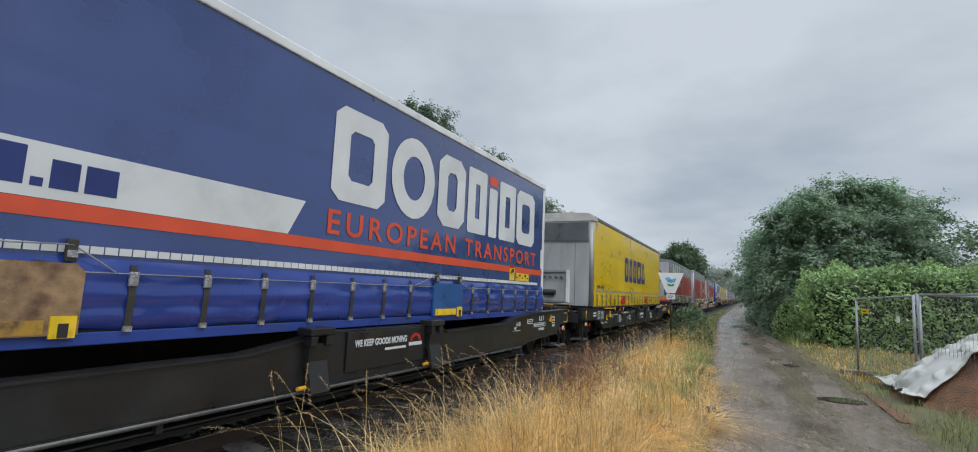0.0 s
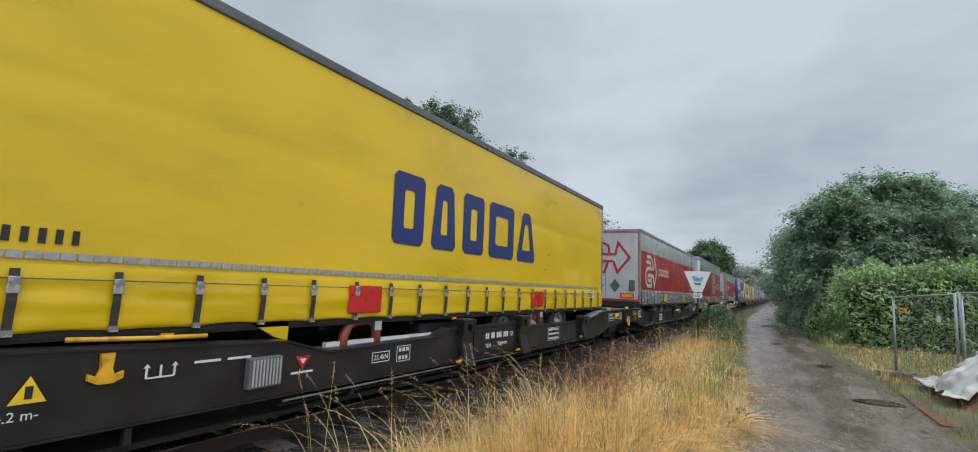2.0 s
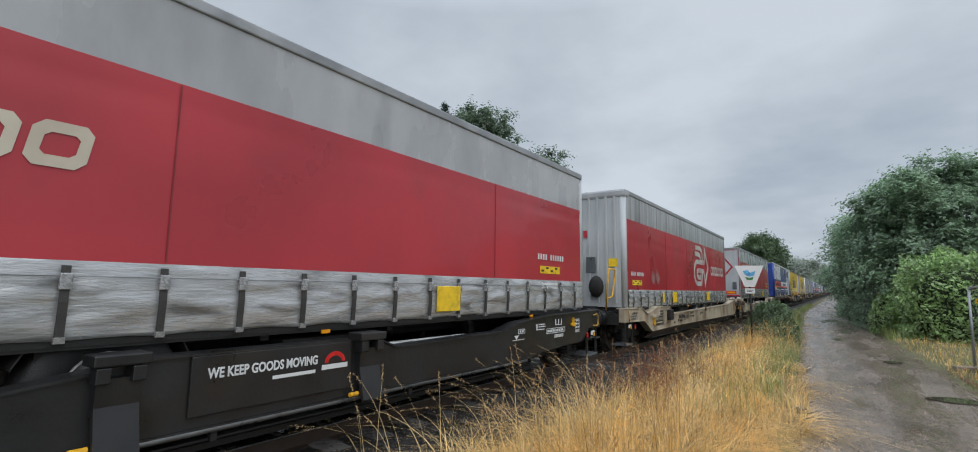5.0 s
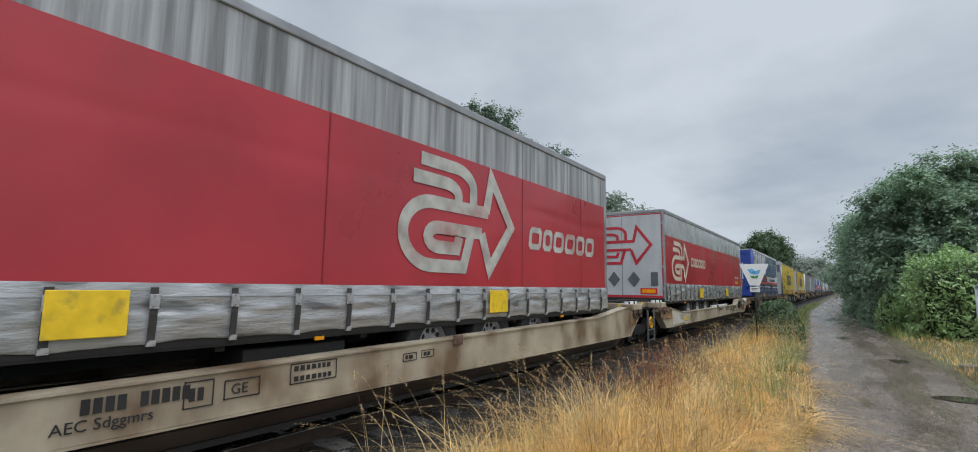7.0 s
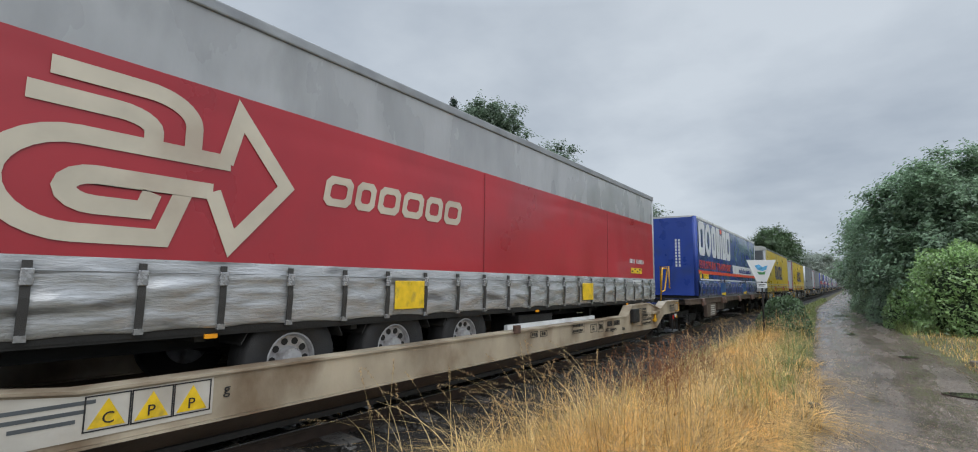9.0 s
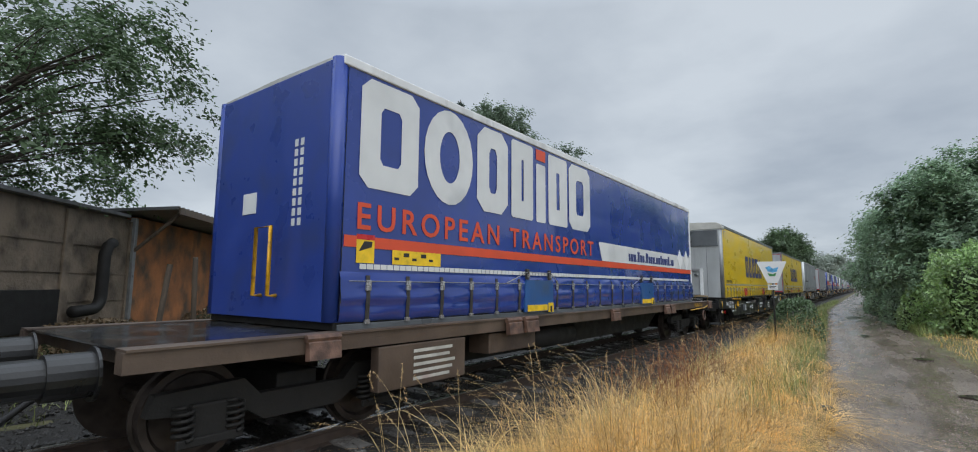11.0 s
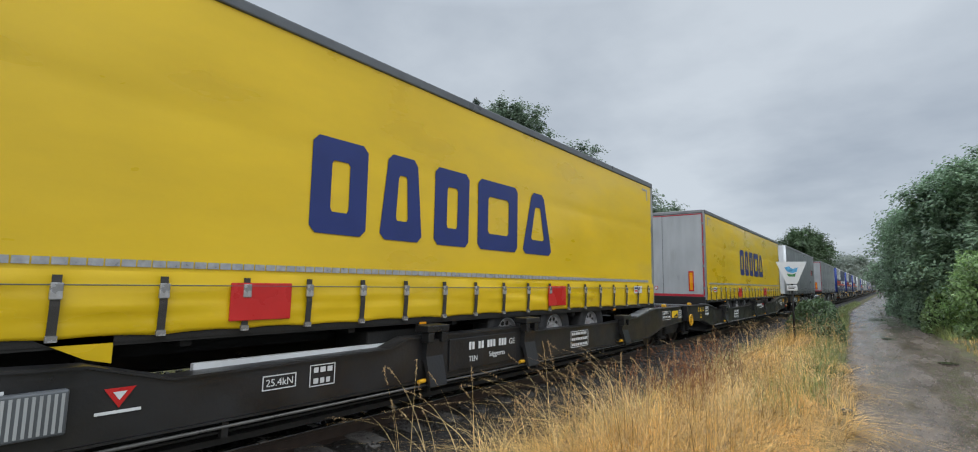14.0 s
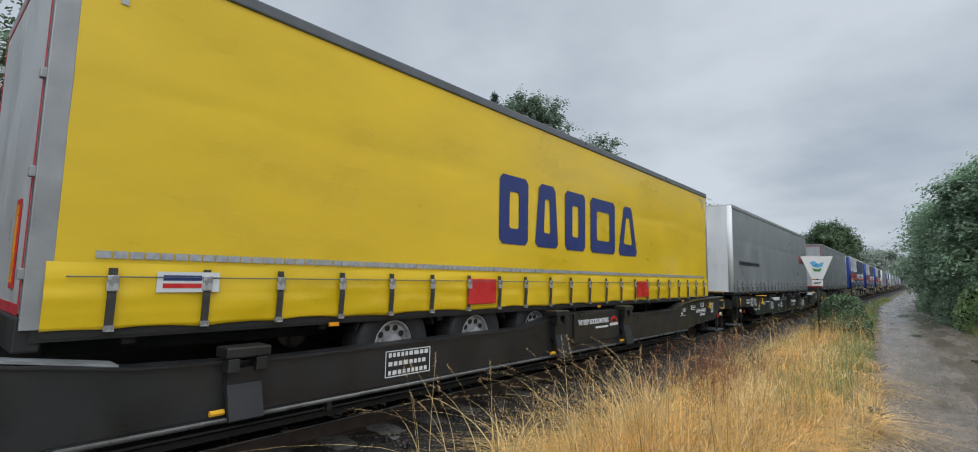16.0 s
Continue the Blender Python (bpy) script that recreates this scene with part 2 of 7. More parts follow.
old_wood = mat("weathered_wood", (0.11, 0.085, 0.065), 0.75, var=0.35, scale=5, bump=0.4, bscale=30, stretch=(4, 4, 0.5))
bark = mat("bark", (0.055, 0.045, 0.035), 0.85, var=0.4, scale=6, bump=0.8, bscale=24, bdist=0.03)
white_sheet = mat("white_plastic_sheet", (0.46, 0.46, 0.43), 0.4, var=0.15, scale=3, bump=0.3, bscale=10, dirt=(0.3, 0.3, 0.28), dirt_amt=0.3, bdist=0.03)
red_soil = mat("reddish_soil_heap", (0.17, 0.085, 0.045), 0.9, var=0.35, scale=4, bump=1.0, bscale=30, bdist=0.05)
leaf_tree = mat("green_leaves", (0.06, 0.098, 0.045), 0.7, var=0.3, scale=0.35, bump=0, island=0.4, trans=0.5)
# lighter and greyer than leaf_tree, with haze mixed into the colour
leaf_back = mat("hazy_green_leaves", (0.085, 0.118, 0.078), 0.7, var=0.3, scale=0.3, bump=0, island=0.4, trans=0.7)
dry_brush = mat("dry_brown_brush", (0.13, 0.09, 0.05), 0.7, var=0.3, scale=2, bump=0, island=0.5, trans=0.2)
leaf_bluish = mat("bluish_green_leaves", (0.102, 0.15, 0.092), 0.62, var=0.3, scale=0.3, bump=0, island=0.4, trans=1.0)
leaf_hedge = mat("fresh_hedge_leaves", (0.15, 0.225, 0.085), 0.38, var=0.3, scale=0.8, bump=0, island=0.45, trans=0.7)
# distance haze goes into the base colour: greyer and paler leaves
leaf_far = mat("haze_paled_leaves", (0.13, 0.15, 0.125), 0.7, var=0.2, scale=0.2, bump=0, island=0.25, trans=1.0)
leaf_conifer = mat("conifer_needles", (0.045, 0.075, 0.055), 0.6, var=0.3, scale=0.5, bump=0, island=0.4)
# near-black green: the shade inside a bush, put into the colour
leaf_core = mat("inner_shade_fill", (0.02, 0.035, 0.012), 0.8, var=0.5, scale=3, bump=0.8, bscale=14, bdist=0.08)
straw = mat("dry_straw_grass", (0.49, 0.31, 0.1), 0.5, var=0.4, scale=1.6, bump=0, island=0.65, trans=0.25)
pale_straw = mat("bleached_straw_grass", (0.6, 0.44, 0.19), 0.5, var=0.3, scale=1.0, bump=0, island=0.4, trans=0.3)
seed_straw = mat("grass_seed_heads", (0.36, 0.25, 0.13), 0.7, var=0.3, scale=1, bump=0, island=0.4, trans=0.2)
dead_stem = mat("rusty_dead_stems", (0.2, 0.085, 0.035), 0.7, var=0.3, scale=2, bump=0, island=0.5, trans=0.1)
green_grass = mat("green_grass", (0.16, 0.19, 0.06), 0.55, var=0.4, scale=0.7, bump=0, island=0.45, trans=0.3)


def path_material():
    """Brown grit, with sodden stretches that lie smooth and shine."""
    m = mat("wet_gravel_path", (0.165, 0.128, 0.1), 0.5, var=0.45, scale=11, bump=0.8, bscale=48, dirt=(0.085, 0.062, 0.045), dirt_amt=0.5, rvar=0.0, bdist=0.02, stretch=(1, 0.6, 1), dscale=1.1)
    n, l = m.node_tree.nodes, m.node_tree.links
    b = n["Principled BSDF"]
    tc = n.new("ShaderNodeTexCoord")
    mp = n.new("ShaderNodeMapping")
    mp.inputs["Scale"].default_value = (1.3, 0.22, 1)
    l.new(tc.outputs["Object"], mp.inputs[0])
    t = n.new("ShaderNodeTexNoise")
    t.inputs["Scale"].default_value = 1.3
    t.inputs["Detail"].default_value = 8
    t.inputs["Roughness"].default_value = 0.62
    l.new(mp.outputs[0], t.inputs["Vector"])
    r = n.new("ShaderNodeMapRange")
    r.inputs["From Min"].default_value, r.inputs["From Max"].default_value = 0.36, 0.62
    r.inputs["To Min"].default_value, r.inputs["To Max"].default_value = 0.4, 0.05
    l.new(t.outputs["Fac"], r.inputs["Value"])
    l.new(r.outputs[0], b.inputs["Roughness"])
    bp = n["Bump"]
    k = n.new("ShaderNodeMapRange")
    k.inputs["From Min"].default_value, k.inputs["From Max"].default_value = 0.36, 0.62
    k.inputs["To Min"].default_value, k.inputs["To Max"].default_value = 0.9, 0.04
    l.new(t.outputs["Fac"], k.inputs["Value"])
    l.new(k.outputs[0], bp.inputs["Strength"])
    return m


path_mat = path_material()
puddle_mat = mat("muddy_water", (0.05, 0.042, 0.034), 0.04, var=0.1, bump=0.02, bscale=8, rvar=0.02)


# ---- mesh helpers ----
def finish(name, bm, material, smooth=False):
    me = bpy.data.meshes.new(name)
    bmesh.ops.recalc_face_normals(bm, faces=bm.faces)
    bm.to_mesh(me)
    bm.free()
    for q in material if isinstance(material, (list, tuple)) else (material,):
        me.materials.append(q)
    if smooth:
        me.shade_smooth()
    return me


def part(name, bm, material, parent=None, label="", smooth=False):
    ob = new(name, finish(name, bm, material, smooth))
    ob.parent = parent
    return tagged(ob, label)


def again(name, me, parent, m):
    ob = new(name, me)
    ob.parent = parent
    ob.matrix_basis = m
    return ob


def thing(name, label, category, group="", kind=""):
    return tagged(new(name), label, category, group, kind)


def box(bm, x0, x1, y0, y1, z0, z1, bevel=0.0):
    vs = bmesh.ops.create_cube(bm, size=1)["verts"]
    for v in vs:
        v.co = Vector(((x0 + x1) / 2 + v.co.x * (x1 - x0), (y0 + y1) / 2 + v.co.y * (y1 - y0), (z0 + z1) / 2 + v.co.z * (z1 - z0)))
    if bevel:
        es = list({e for v in vs for e in v.link_edges})
        bmesh.ops.bevel(bm, geom=es, offset=bevel, segments=2, profile=0.5, affect="EDGES")
    return bm


def boxed(*a, bevel=0.0):
    return box(bmesh.new(), *a, bevel=bevel)


def tube(bm, pts, r, n=8, r1=None, closed=False):
    """A round bar along points."""
    pts = [Vector(p) for p in pts]
    rings, k = [], len(pts)
    for i, p in enumerate(pts):
        a, b = (pts[i - 1], pts[(i + 1) % k]) if closed else (pts[max(0, i - 1)], pts[min(k - 1, i + 1)])
        d = (b - a).normalized()
        u = d.orthogonal().normalized() if i == 0 else (u - d * u.dot(d)).normalized()
        w = d.cross(u)
        rr = r if r1 is None else r + (r1 - r) * i / (k - 1)
        rings.append([bm.verts.new(p + (u * math.cos(2 * math.pi * j / n) + w * math.sin(2 * math.pi * j / n)) * rr) for j in range(n)])
    for i in range(k if closed else k - 1):
        A, B = rings[i], rings[(i + 1) % k]
        for j in range(n):
            bm.faces.new((A[j], A[(j + 1) % n], B[(j + 1) % n], B[j]))
    if not closed:
        bm.faces.new(rings[0][::-1])
        bm.faces.new(rings[-1])
    return bm


def lathe(bm, prof, c, axis="x", n=24):
    """Turn a profile of (distance along the axis, radius)."""
    rings = []
    for a, r in prof:
        ring = []
        for j in range(n):
            s, t = math.sin(2 * math.pi * j / n) * r, math.cos(2 * math.pi * j / n) * r
            v = (a, s, t) if axis == "x" else (s, a, t) if axis == "y" else (s, t, a)
            ring.append(bm.verts.new(Vector(c) + Vector(v)))
        rings.append(ring)
    for A, B in zip(rings, rings[1:]):
        for j in range(n):
            bm.faces.new((A[j], A[(j + 1) % n], B[(j + 1) % n], B[j]))
    bm.faces.new(rings[0])
    bm.faces.new(rings[-1][::-1])
    return bm


def slab(bm, pts, a, b, plane="yz"):
    """A flat outline of two coordinates made thick from a to b along the third."""
    def co(u, v, w):
        return {"yz": (w, u, v), "xz": (u, w, v), "xy": (u, v, w)}[plane]
    A = [bm.verts.new(co(u, v, a)) for u, v in pts]
    B = [bm.verts.new(co(u, v, b)) for u, v in pts]
    k = len(pts)
    bm.faces.new(A)
    bm.faces.new(B[::-1])
    for i in range(k):
        bm.faces.new((A[i], B[i], B[(i + 1) % k], A[(i + 1) % k]))
    return bm


def ring(bm, outer, inner, a, b, plane="yz"):
    """A flat frame between two outlines of as many points, made thick from a to b."""
    k = len(outer)
    def co(p, w):
        return {"yz": (w, p[0], p[1]), "xz": (p[0], w, p[1])}[plane]
    rows = [[bm.verts.new(co(p, w)) for p in pts] for pts, w in ((outer, a), (inner, a), (inner, b), (outer, b))]
    for r in range(4):
        A, B = rows[r], rows[(r + 1) % 4]
        for i in range(k):
            bm.faces.new((A[i], A[(i + 1) % k], B[(i + 1) % k], B[i]))
    return bm


def stroke(bm, line, w, a, b, plane="yz"):
    """A band of width w along a line of two coordinates, made thick from a to b."""
    p = [Vector(q) for q in line]
    L, R = [], []
    for i in range(len(p)):
        d0 = (p[i] - p[max(0, i - 1)])
        d1 = (p[min(len(p) - 1, i + 1)] - p[i])
        d0 = d0.normalized() if d0.length else d1.normalized()
        d1 = d1.normalized() if d1.length else d0
        t = (d0 + d1).normalized() if (d0 + d1).length > 1e-6 else d0
        nrm = Vector((-t.y, t.x))
        k = w / 2 / max(0.45, nrm.dot(Vector((-d1.y, d1.x))))
        L.append(p[i] + nrm * k)
        R.append(p[i] - nrm * k)
    slab(bm, L + R[::-1], a, b, plane)
    return bm


def arc(cx, cy, rx, ry, a0, a1, n=10):
    return [(cx + rx * math.cos(radians(a0 + (a1 - a0) * i / n)), cy + ry * math.sin(radians(a0 + (a1 - a0) * i / n))) for i in range(n + 1)]


def text(name, words, size, material, parent, plane, at, fit_width=0.0, label="", bold=0.0, gap=1.0):
    """Words in the built-in font on a side ("yz") or an end ("xz") of a thing, from their lower left corner."""
    cu = bpy.data.curves.new(name, "FONT")
    cu.body, cu.size, cu.extrude, cu.offset, cu.resolution_u, cu.space_character = words, size, 0.002, bold, 3, gap
    tmp = bpy.data.objects.new(name, cu)
    me = bpy.data.meshes.new_from_object(tmp)
    bpy.data.objects.remove(tmp)
    bpy.data.curves.remove(cu)
    co = np.empty(len(me.vertices) * 3)
    me.vertices.foreach_get("co", co)
    co = co.reshape(-1, 3)
    co[:, :2] -= co[:, :2].min(0)
    if fit_width:
        co[:, 0] *= fit_width / co[:, 0].max()
    x, y, z = at
    out = np.stack([x + co[:, 2], y + co[:, 0], z + co[:, 1]], 1) if plane == "yz" else np.stack([x + co[:, 0], y - co[:, 2], z + co[:, 1]], 1)
    me.vertices.foreach_set("co", out.ravel())
    me.materials.clear()
    me.materials.append(material)
    me.name = name
    ob = new(name, me)
    ob.parent = parent
    return tagged(ob, label)


def poly_mesh(name, verts, faces, material, smooth=False):
    """A mesh from arrays: verts (n, 3) and faces (m, 4 or 3)."""
    me = bpy.data.meshes.new(name)
    k = faces.shape[1]
    me.vertices.add(len(verts))
    me.vertices.foreach_set("co", verts.astype(np.float32).ravel())
    me.loops.add(faces.size)
    me.loops.foreach_set("vertex_index", faces.astype(np.int32).ravel())
    me.polygons.add(len(faces))
    me.polygons.foreach_set("loop_start", np.arange(0, faces.size, k, dtype=np.int32))
    me.update(calc_edges=True)
    for q in material if isinstance(material, (list, tuple)) else (material,):
        me.materials.append(q)
    if smooth:
        me.shade_smooth()
    return me


def leaves_mesh(name, centres, length, width, material, rng, droop=0.25, face=None):
    """Leaf blades, each a folded pair of triangles, round given points."""
    n = len(centres)
    a = rng.normal(size=(n, 3))
    a[:, 2] -= droop
    a /= np.linalg.norm(a, axis=1)[:, None]
    b = np.cross(a, rng.normal(size=(n, 3)) if face is None else face + rng.normal(0, 0.45, (n, 3)))
    b /= np.linalg.norm(b, axis=1)[:, None] + 1e-9
    s = rng.uniform(0.6, 1.3, (n, 1))
    L, W = a * length * s, b * width * s
    v = np.stack([centres - L / 2, centres + W / 2 - L * 0.05, centres + L / 2, centres - W / 2 - L * 0.05], 1).reshape(-1, 3)
    f = np.arange(4 * n).reshape(n, 4)
    return poly_mesh(name, v, f, material)


def spray_mesh(name, cen, out, per, sigma, leaf, material, rng, twigs=6):
    """Leaves set along short twigs that fan out from each clump, their faces mostly to the sky."""
    m = len(cen)
    d = np.repeat(out, twigs, 0) + rng.normal(0, 0.75, (m * twigs, 3))
    d[:, 2] *= 0.7
    d /= np.linalg.norm(d, axis=1)[:, None]
    reach = sigma * rng.uniform(1.0, 3.0, m * twigs)
    root = np.repeat(cen, twigs, 0)
    k = max(3, per // twigs)
    s = np.tile(np.linspace(0.12, 1, k), m * twigs)
    D, R = np.repeat(d, k, 0), np.repeat(reach, k)
    pts = np.repeat(root, k, 0) + D * (R * s)[:, None]
    pts[:, 2] -= 0.22 * R * s ** 2
    n = len(pts)
    pts += rng.normal(0, leaf * 0.45, (n, 3))
    up = np.array((0, 0, 1.0)) + np.repeat(np.repeat(out, twigs, 0), k, 0) * 0.7 + rng.normal(0, 0.5, (n, 3))
    up /= np.linalg.norm(up, axis=1)[:, None]
    side = np.cross(D, up) * np.where(np.arange(n) % 2, 1, -1)[:, None]
    a = D * 0.6 + side * 0.9 + rng.normal(0, 0.25, (n, 3))
    a -= up * (a * up).sum(1)[:, None]
    a /= np.linalg.norm(a, axis=1)[:, None] + 1e-9
    b = np.cross(up, a)
    z = rng.uniform(0.6, 1.3, (n, 1))
    L, W = a * leaf * z, b * leaf * 0.52 * z
    fold = up * leaf * 0.1 * z
    v = np.stack([pts - L / 2, pts + W / 2 + fold - L * 0.05, pts + L / 2 - fold, pts - W / 2 + fold - L * 0.05], 1).reshape(-1, 3)
    return poly_mesh(name, v, np.arange(4 * n).reshape(n, 4), material)


# ---- ground, path and railway ----
TRACK, RAIL = -5.475, 0.2


def path_mid(y):
    return 0.75 - 0.043 * (min(max(y, 0), 48) - 9) if y > 0 else 1.13


def ground_z(x, y):
    far = min(1, max(0, (-8.6 - x) / 4))
    z = 0.5 * far * far * (3 - 2 * far)
    if x > -3.0:
        d = abs(x - path_mid(y))
        z += 0.05 * min(1, max(0, (d - 1.25) / 0.5)) - 0.03
    elif x > -8.6:
        z += -0.12
    else:
        z -= 0.05 * (1 - far)
    if abs(x) < 40 and -20 < y < 80:
        z += 0.025 * noise.noise((x * 0.9, y * 0.9, 0)) + 0.012 * noise.noise((x * 3.1, y * 3.1, 5))
    return z


def ground():
    xs = sorted(set([-1500, -700, -300, -140, -80, -55, -40, -32] + [-26 + 1.5 * i for i in range(8)] + [-14 + 0.6 * i for i in range(10)] + [-8.6, -8.3, -7, -5.5, -4, -3.3, -3.0] + [-2.75 + 0.25 * i for i in range(28)] + [4.6, 5.5, 7, 9, 12, 16, 22, 32, 50, 90, 200, 500, 1500]))
    ys = [-600, -200, -80, -40, -25] + [-18 + 1.0 * i for i in range(18)] + [0.4 * i for i in range(75)] + [30 + 1.2 * i for i in range(30)] + [70, 80, 95, 120, 160, 220, 320, 500, 900, 2500]
    V = np.array([(x, y, ground_z(x, y)) for y in ys for x in xs])
    k = len(xs)
    F = np.array([(j * k + i, j * k + i + 1, (j + 1) * k + i + 1, (j + 1) * k + i) for j in range(len(ys) - 1) for i in range(k - 1)])
    tagged(new("ground", poly_mesh("ground", V, F, soil_mat, True)), "damp grassy soil on both sides of the railway", "ground", kind="structure")


def ribbon(name, left, right, ys, lift, material, label, category, across=10):
    V, F = [], []
    for y in ys:
        a, b = left(y), right(y)
        for i in range(across + 1):
            x = a + (b - a) * i / across
            e = min(i, across - i) / across
            V.append((x, y, lift(x, y, e)))
    k = across + 1
    for j in range(len(ys) - 1):
        for i in range(across):
            F.append((j * k + i, j * k + i + 1, (j + 1) * k + i + 1, (j + 1) * k + i))
    return tagged(new(name, poly_mesh(name, np.array(V), np.array(F), material, True)), label, category, kind="structure")


def path_z(x, y, e):
    d = (x - path_mid(y))
    rut = -0.02 * math.exp(-((abs(d) - 0.62) / 0.22) ** 2) + 0.012 * math.exp(-(d / 0.3) ** 2)
    edge = -0.05 if e < 0.01 else 0
    return 0.012 + rut + edge + 0.014 * noise.noise((x * 1.5, y * 0.7, 3)) + 0.006 * noise.noise((x * 5, y * 4, 7))


ground()
NEAR_Y = [-18 + 0.5 * i for i in range(37)] + [0.5 + 0.25 * i for i in range(140)] + [36 + i for i in range(40)] + [80 + 5 * i for i in range(20)] + [190, 220, 280, 400, 700]
ribbon("road", lambda y: path_mid(y) - 1.35 - 0.16 * noise.noise((y * 0.7, 1, 0)) - 0.08 * noise.noise((y * 2.3, 2, 0)), lambda y: path_mid(y) + 1.35 + 0.2 * noise.noise((y * 0.5, 9, 0)) + 0.08 * noise.noise((y * 2.1, 5, 0)), NEAR_Y, path_z, path_mat, "wet muddy gravel path with ruts and puddles", "path", 14)


def bed_z(x, y, e):
    d = abs(x - TRACK)
    z = 0.03 if d < 1.55 else 0.03 - (d - 1.55) * 0.22
    if x < TRACK - 2.2:
        z = max(z, ground_z(x, y) + 0.012 + 0.05 * min(e, 0.2) + 0.03 * noise.noise((x * 1.7, y * 0.9, 8)) + 0.03 * min(1, e * 8))
    return z + 0.02 * noise.noise((x * 4, y * 4, 2))


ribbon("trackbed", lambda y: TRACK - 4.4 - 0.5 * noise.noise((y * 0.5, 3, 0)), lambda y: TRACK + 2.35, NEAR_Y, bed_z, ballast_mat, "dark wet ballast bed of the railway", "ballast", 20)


def puddle(x, y, rx, ry, seed):
    bm = bmesh.new()
    ring = []
    for i in range(28):
        a = 2 * math.pi * i / 28
        k = 1 + 0.35 * noise.noise((math.cos(a) * 1.4 + seed, math.sin(a) * 1.4, seed))
        ring.append((x + rx * k * math.cos(a), y + ry * k * math.sin(a)))
    slab(bm, ring, -0.01, 0.022, "xy")
    tagged(part("puddle", bm, puddle_mat), "shallow muddy puddle on the gravel path", "puddle", "puddles on the path", kind="structure")


for p in ((1.5, 11.1, 0.36, 0.24, 1), (1.05, 16.2, 0.18, 0.22, 2), (0.0, 22.5, 0.2, 0.5, 6), (-0.5, 36, 0.4, 1.6, 5)):
    puddle(*p)


def railway():
    top = thing("railway_track", "steel rails on wet concrete sleepers in dark ballast", "railway track", kind="structure")
    for sx in (-0.7535, 0.7535):
        bm = bmesh.new()
        slab(bm, [(TRACK + sx + u, RAIL - 0.172 + v) for u, v in ((-0.075, 0), (0.075, 0), (0.075, 0.012), (0.01, 0.03), (0.01, 0.125), (0.034, 0.135), (0.034, 0.16), (-0.034, 0.16), (-0.034, 0.135), (-0.01, 0.125), (-0.01, 0.03), (-0.075, 0.012))], -60, 600, "xz")
        r = part("rail", bm, rail_side, top)
        part("running_surface", boxed(TRACK + sx - 0.03, TRACK + sx + 0.03, -60, 600, RAIL - 0.014, RAIL), rail_steel, r, "bright worn rail head")
    return top


track_thing = railway()


def ballast_stones():
    rng = np.random.default_rng(5)
    n = 18000
    y = -4 + 30 * rng.uniform(size=n) ** 1.3
    x = TRACK + rng.uniform(-4.3, 2.3, n)
    z = np.array([bed_z(a, b, 0.15) for a, b in zip(x, y)])
    s = rng.uniform(0.02, 0.05, n)
    base = np.array([(1, 0, 0), (-1, 0, 0), (0, 1, 0), (0, -1, 0), (0, 0, 1), (0, 0, -1)], float)
    F0 = np.array([(0, 2, 4), (2, 1, 4), (1, 3, 4), (3, 0, 4), (2, 0, 5), (1, 2, 5), (3, 1, 5), (0, 3, 5)])
    V = base[None] * s[:, None, None] * rng.uniform(0.6, 1.3, (n, 6, 3))
    a = rng.uniform(0, 6.28, n)
    c, q = np.cos(a)[:, None], np.sin(a)[:, None]
    V = np.stack([V[..., 0] * c - V[..., 1] * q, V[..., 0] * q + V[..., 1] * c, V[..., 2] * 0.8], 2)
    V += np.stack([x, y, z], 1)[:, None]
    F = (F0[None] + 6 * np.arange(n)[:, None, None]).reshape(-1, 3)
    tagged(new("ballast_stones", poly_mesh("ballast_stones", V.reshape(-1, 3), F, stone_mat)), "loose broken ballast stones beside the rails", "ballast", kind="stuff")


ballast_stones()


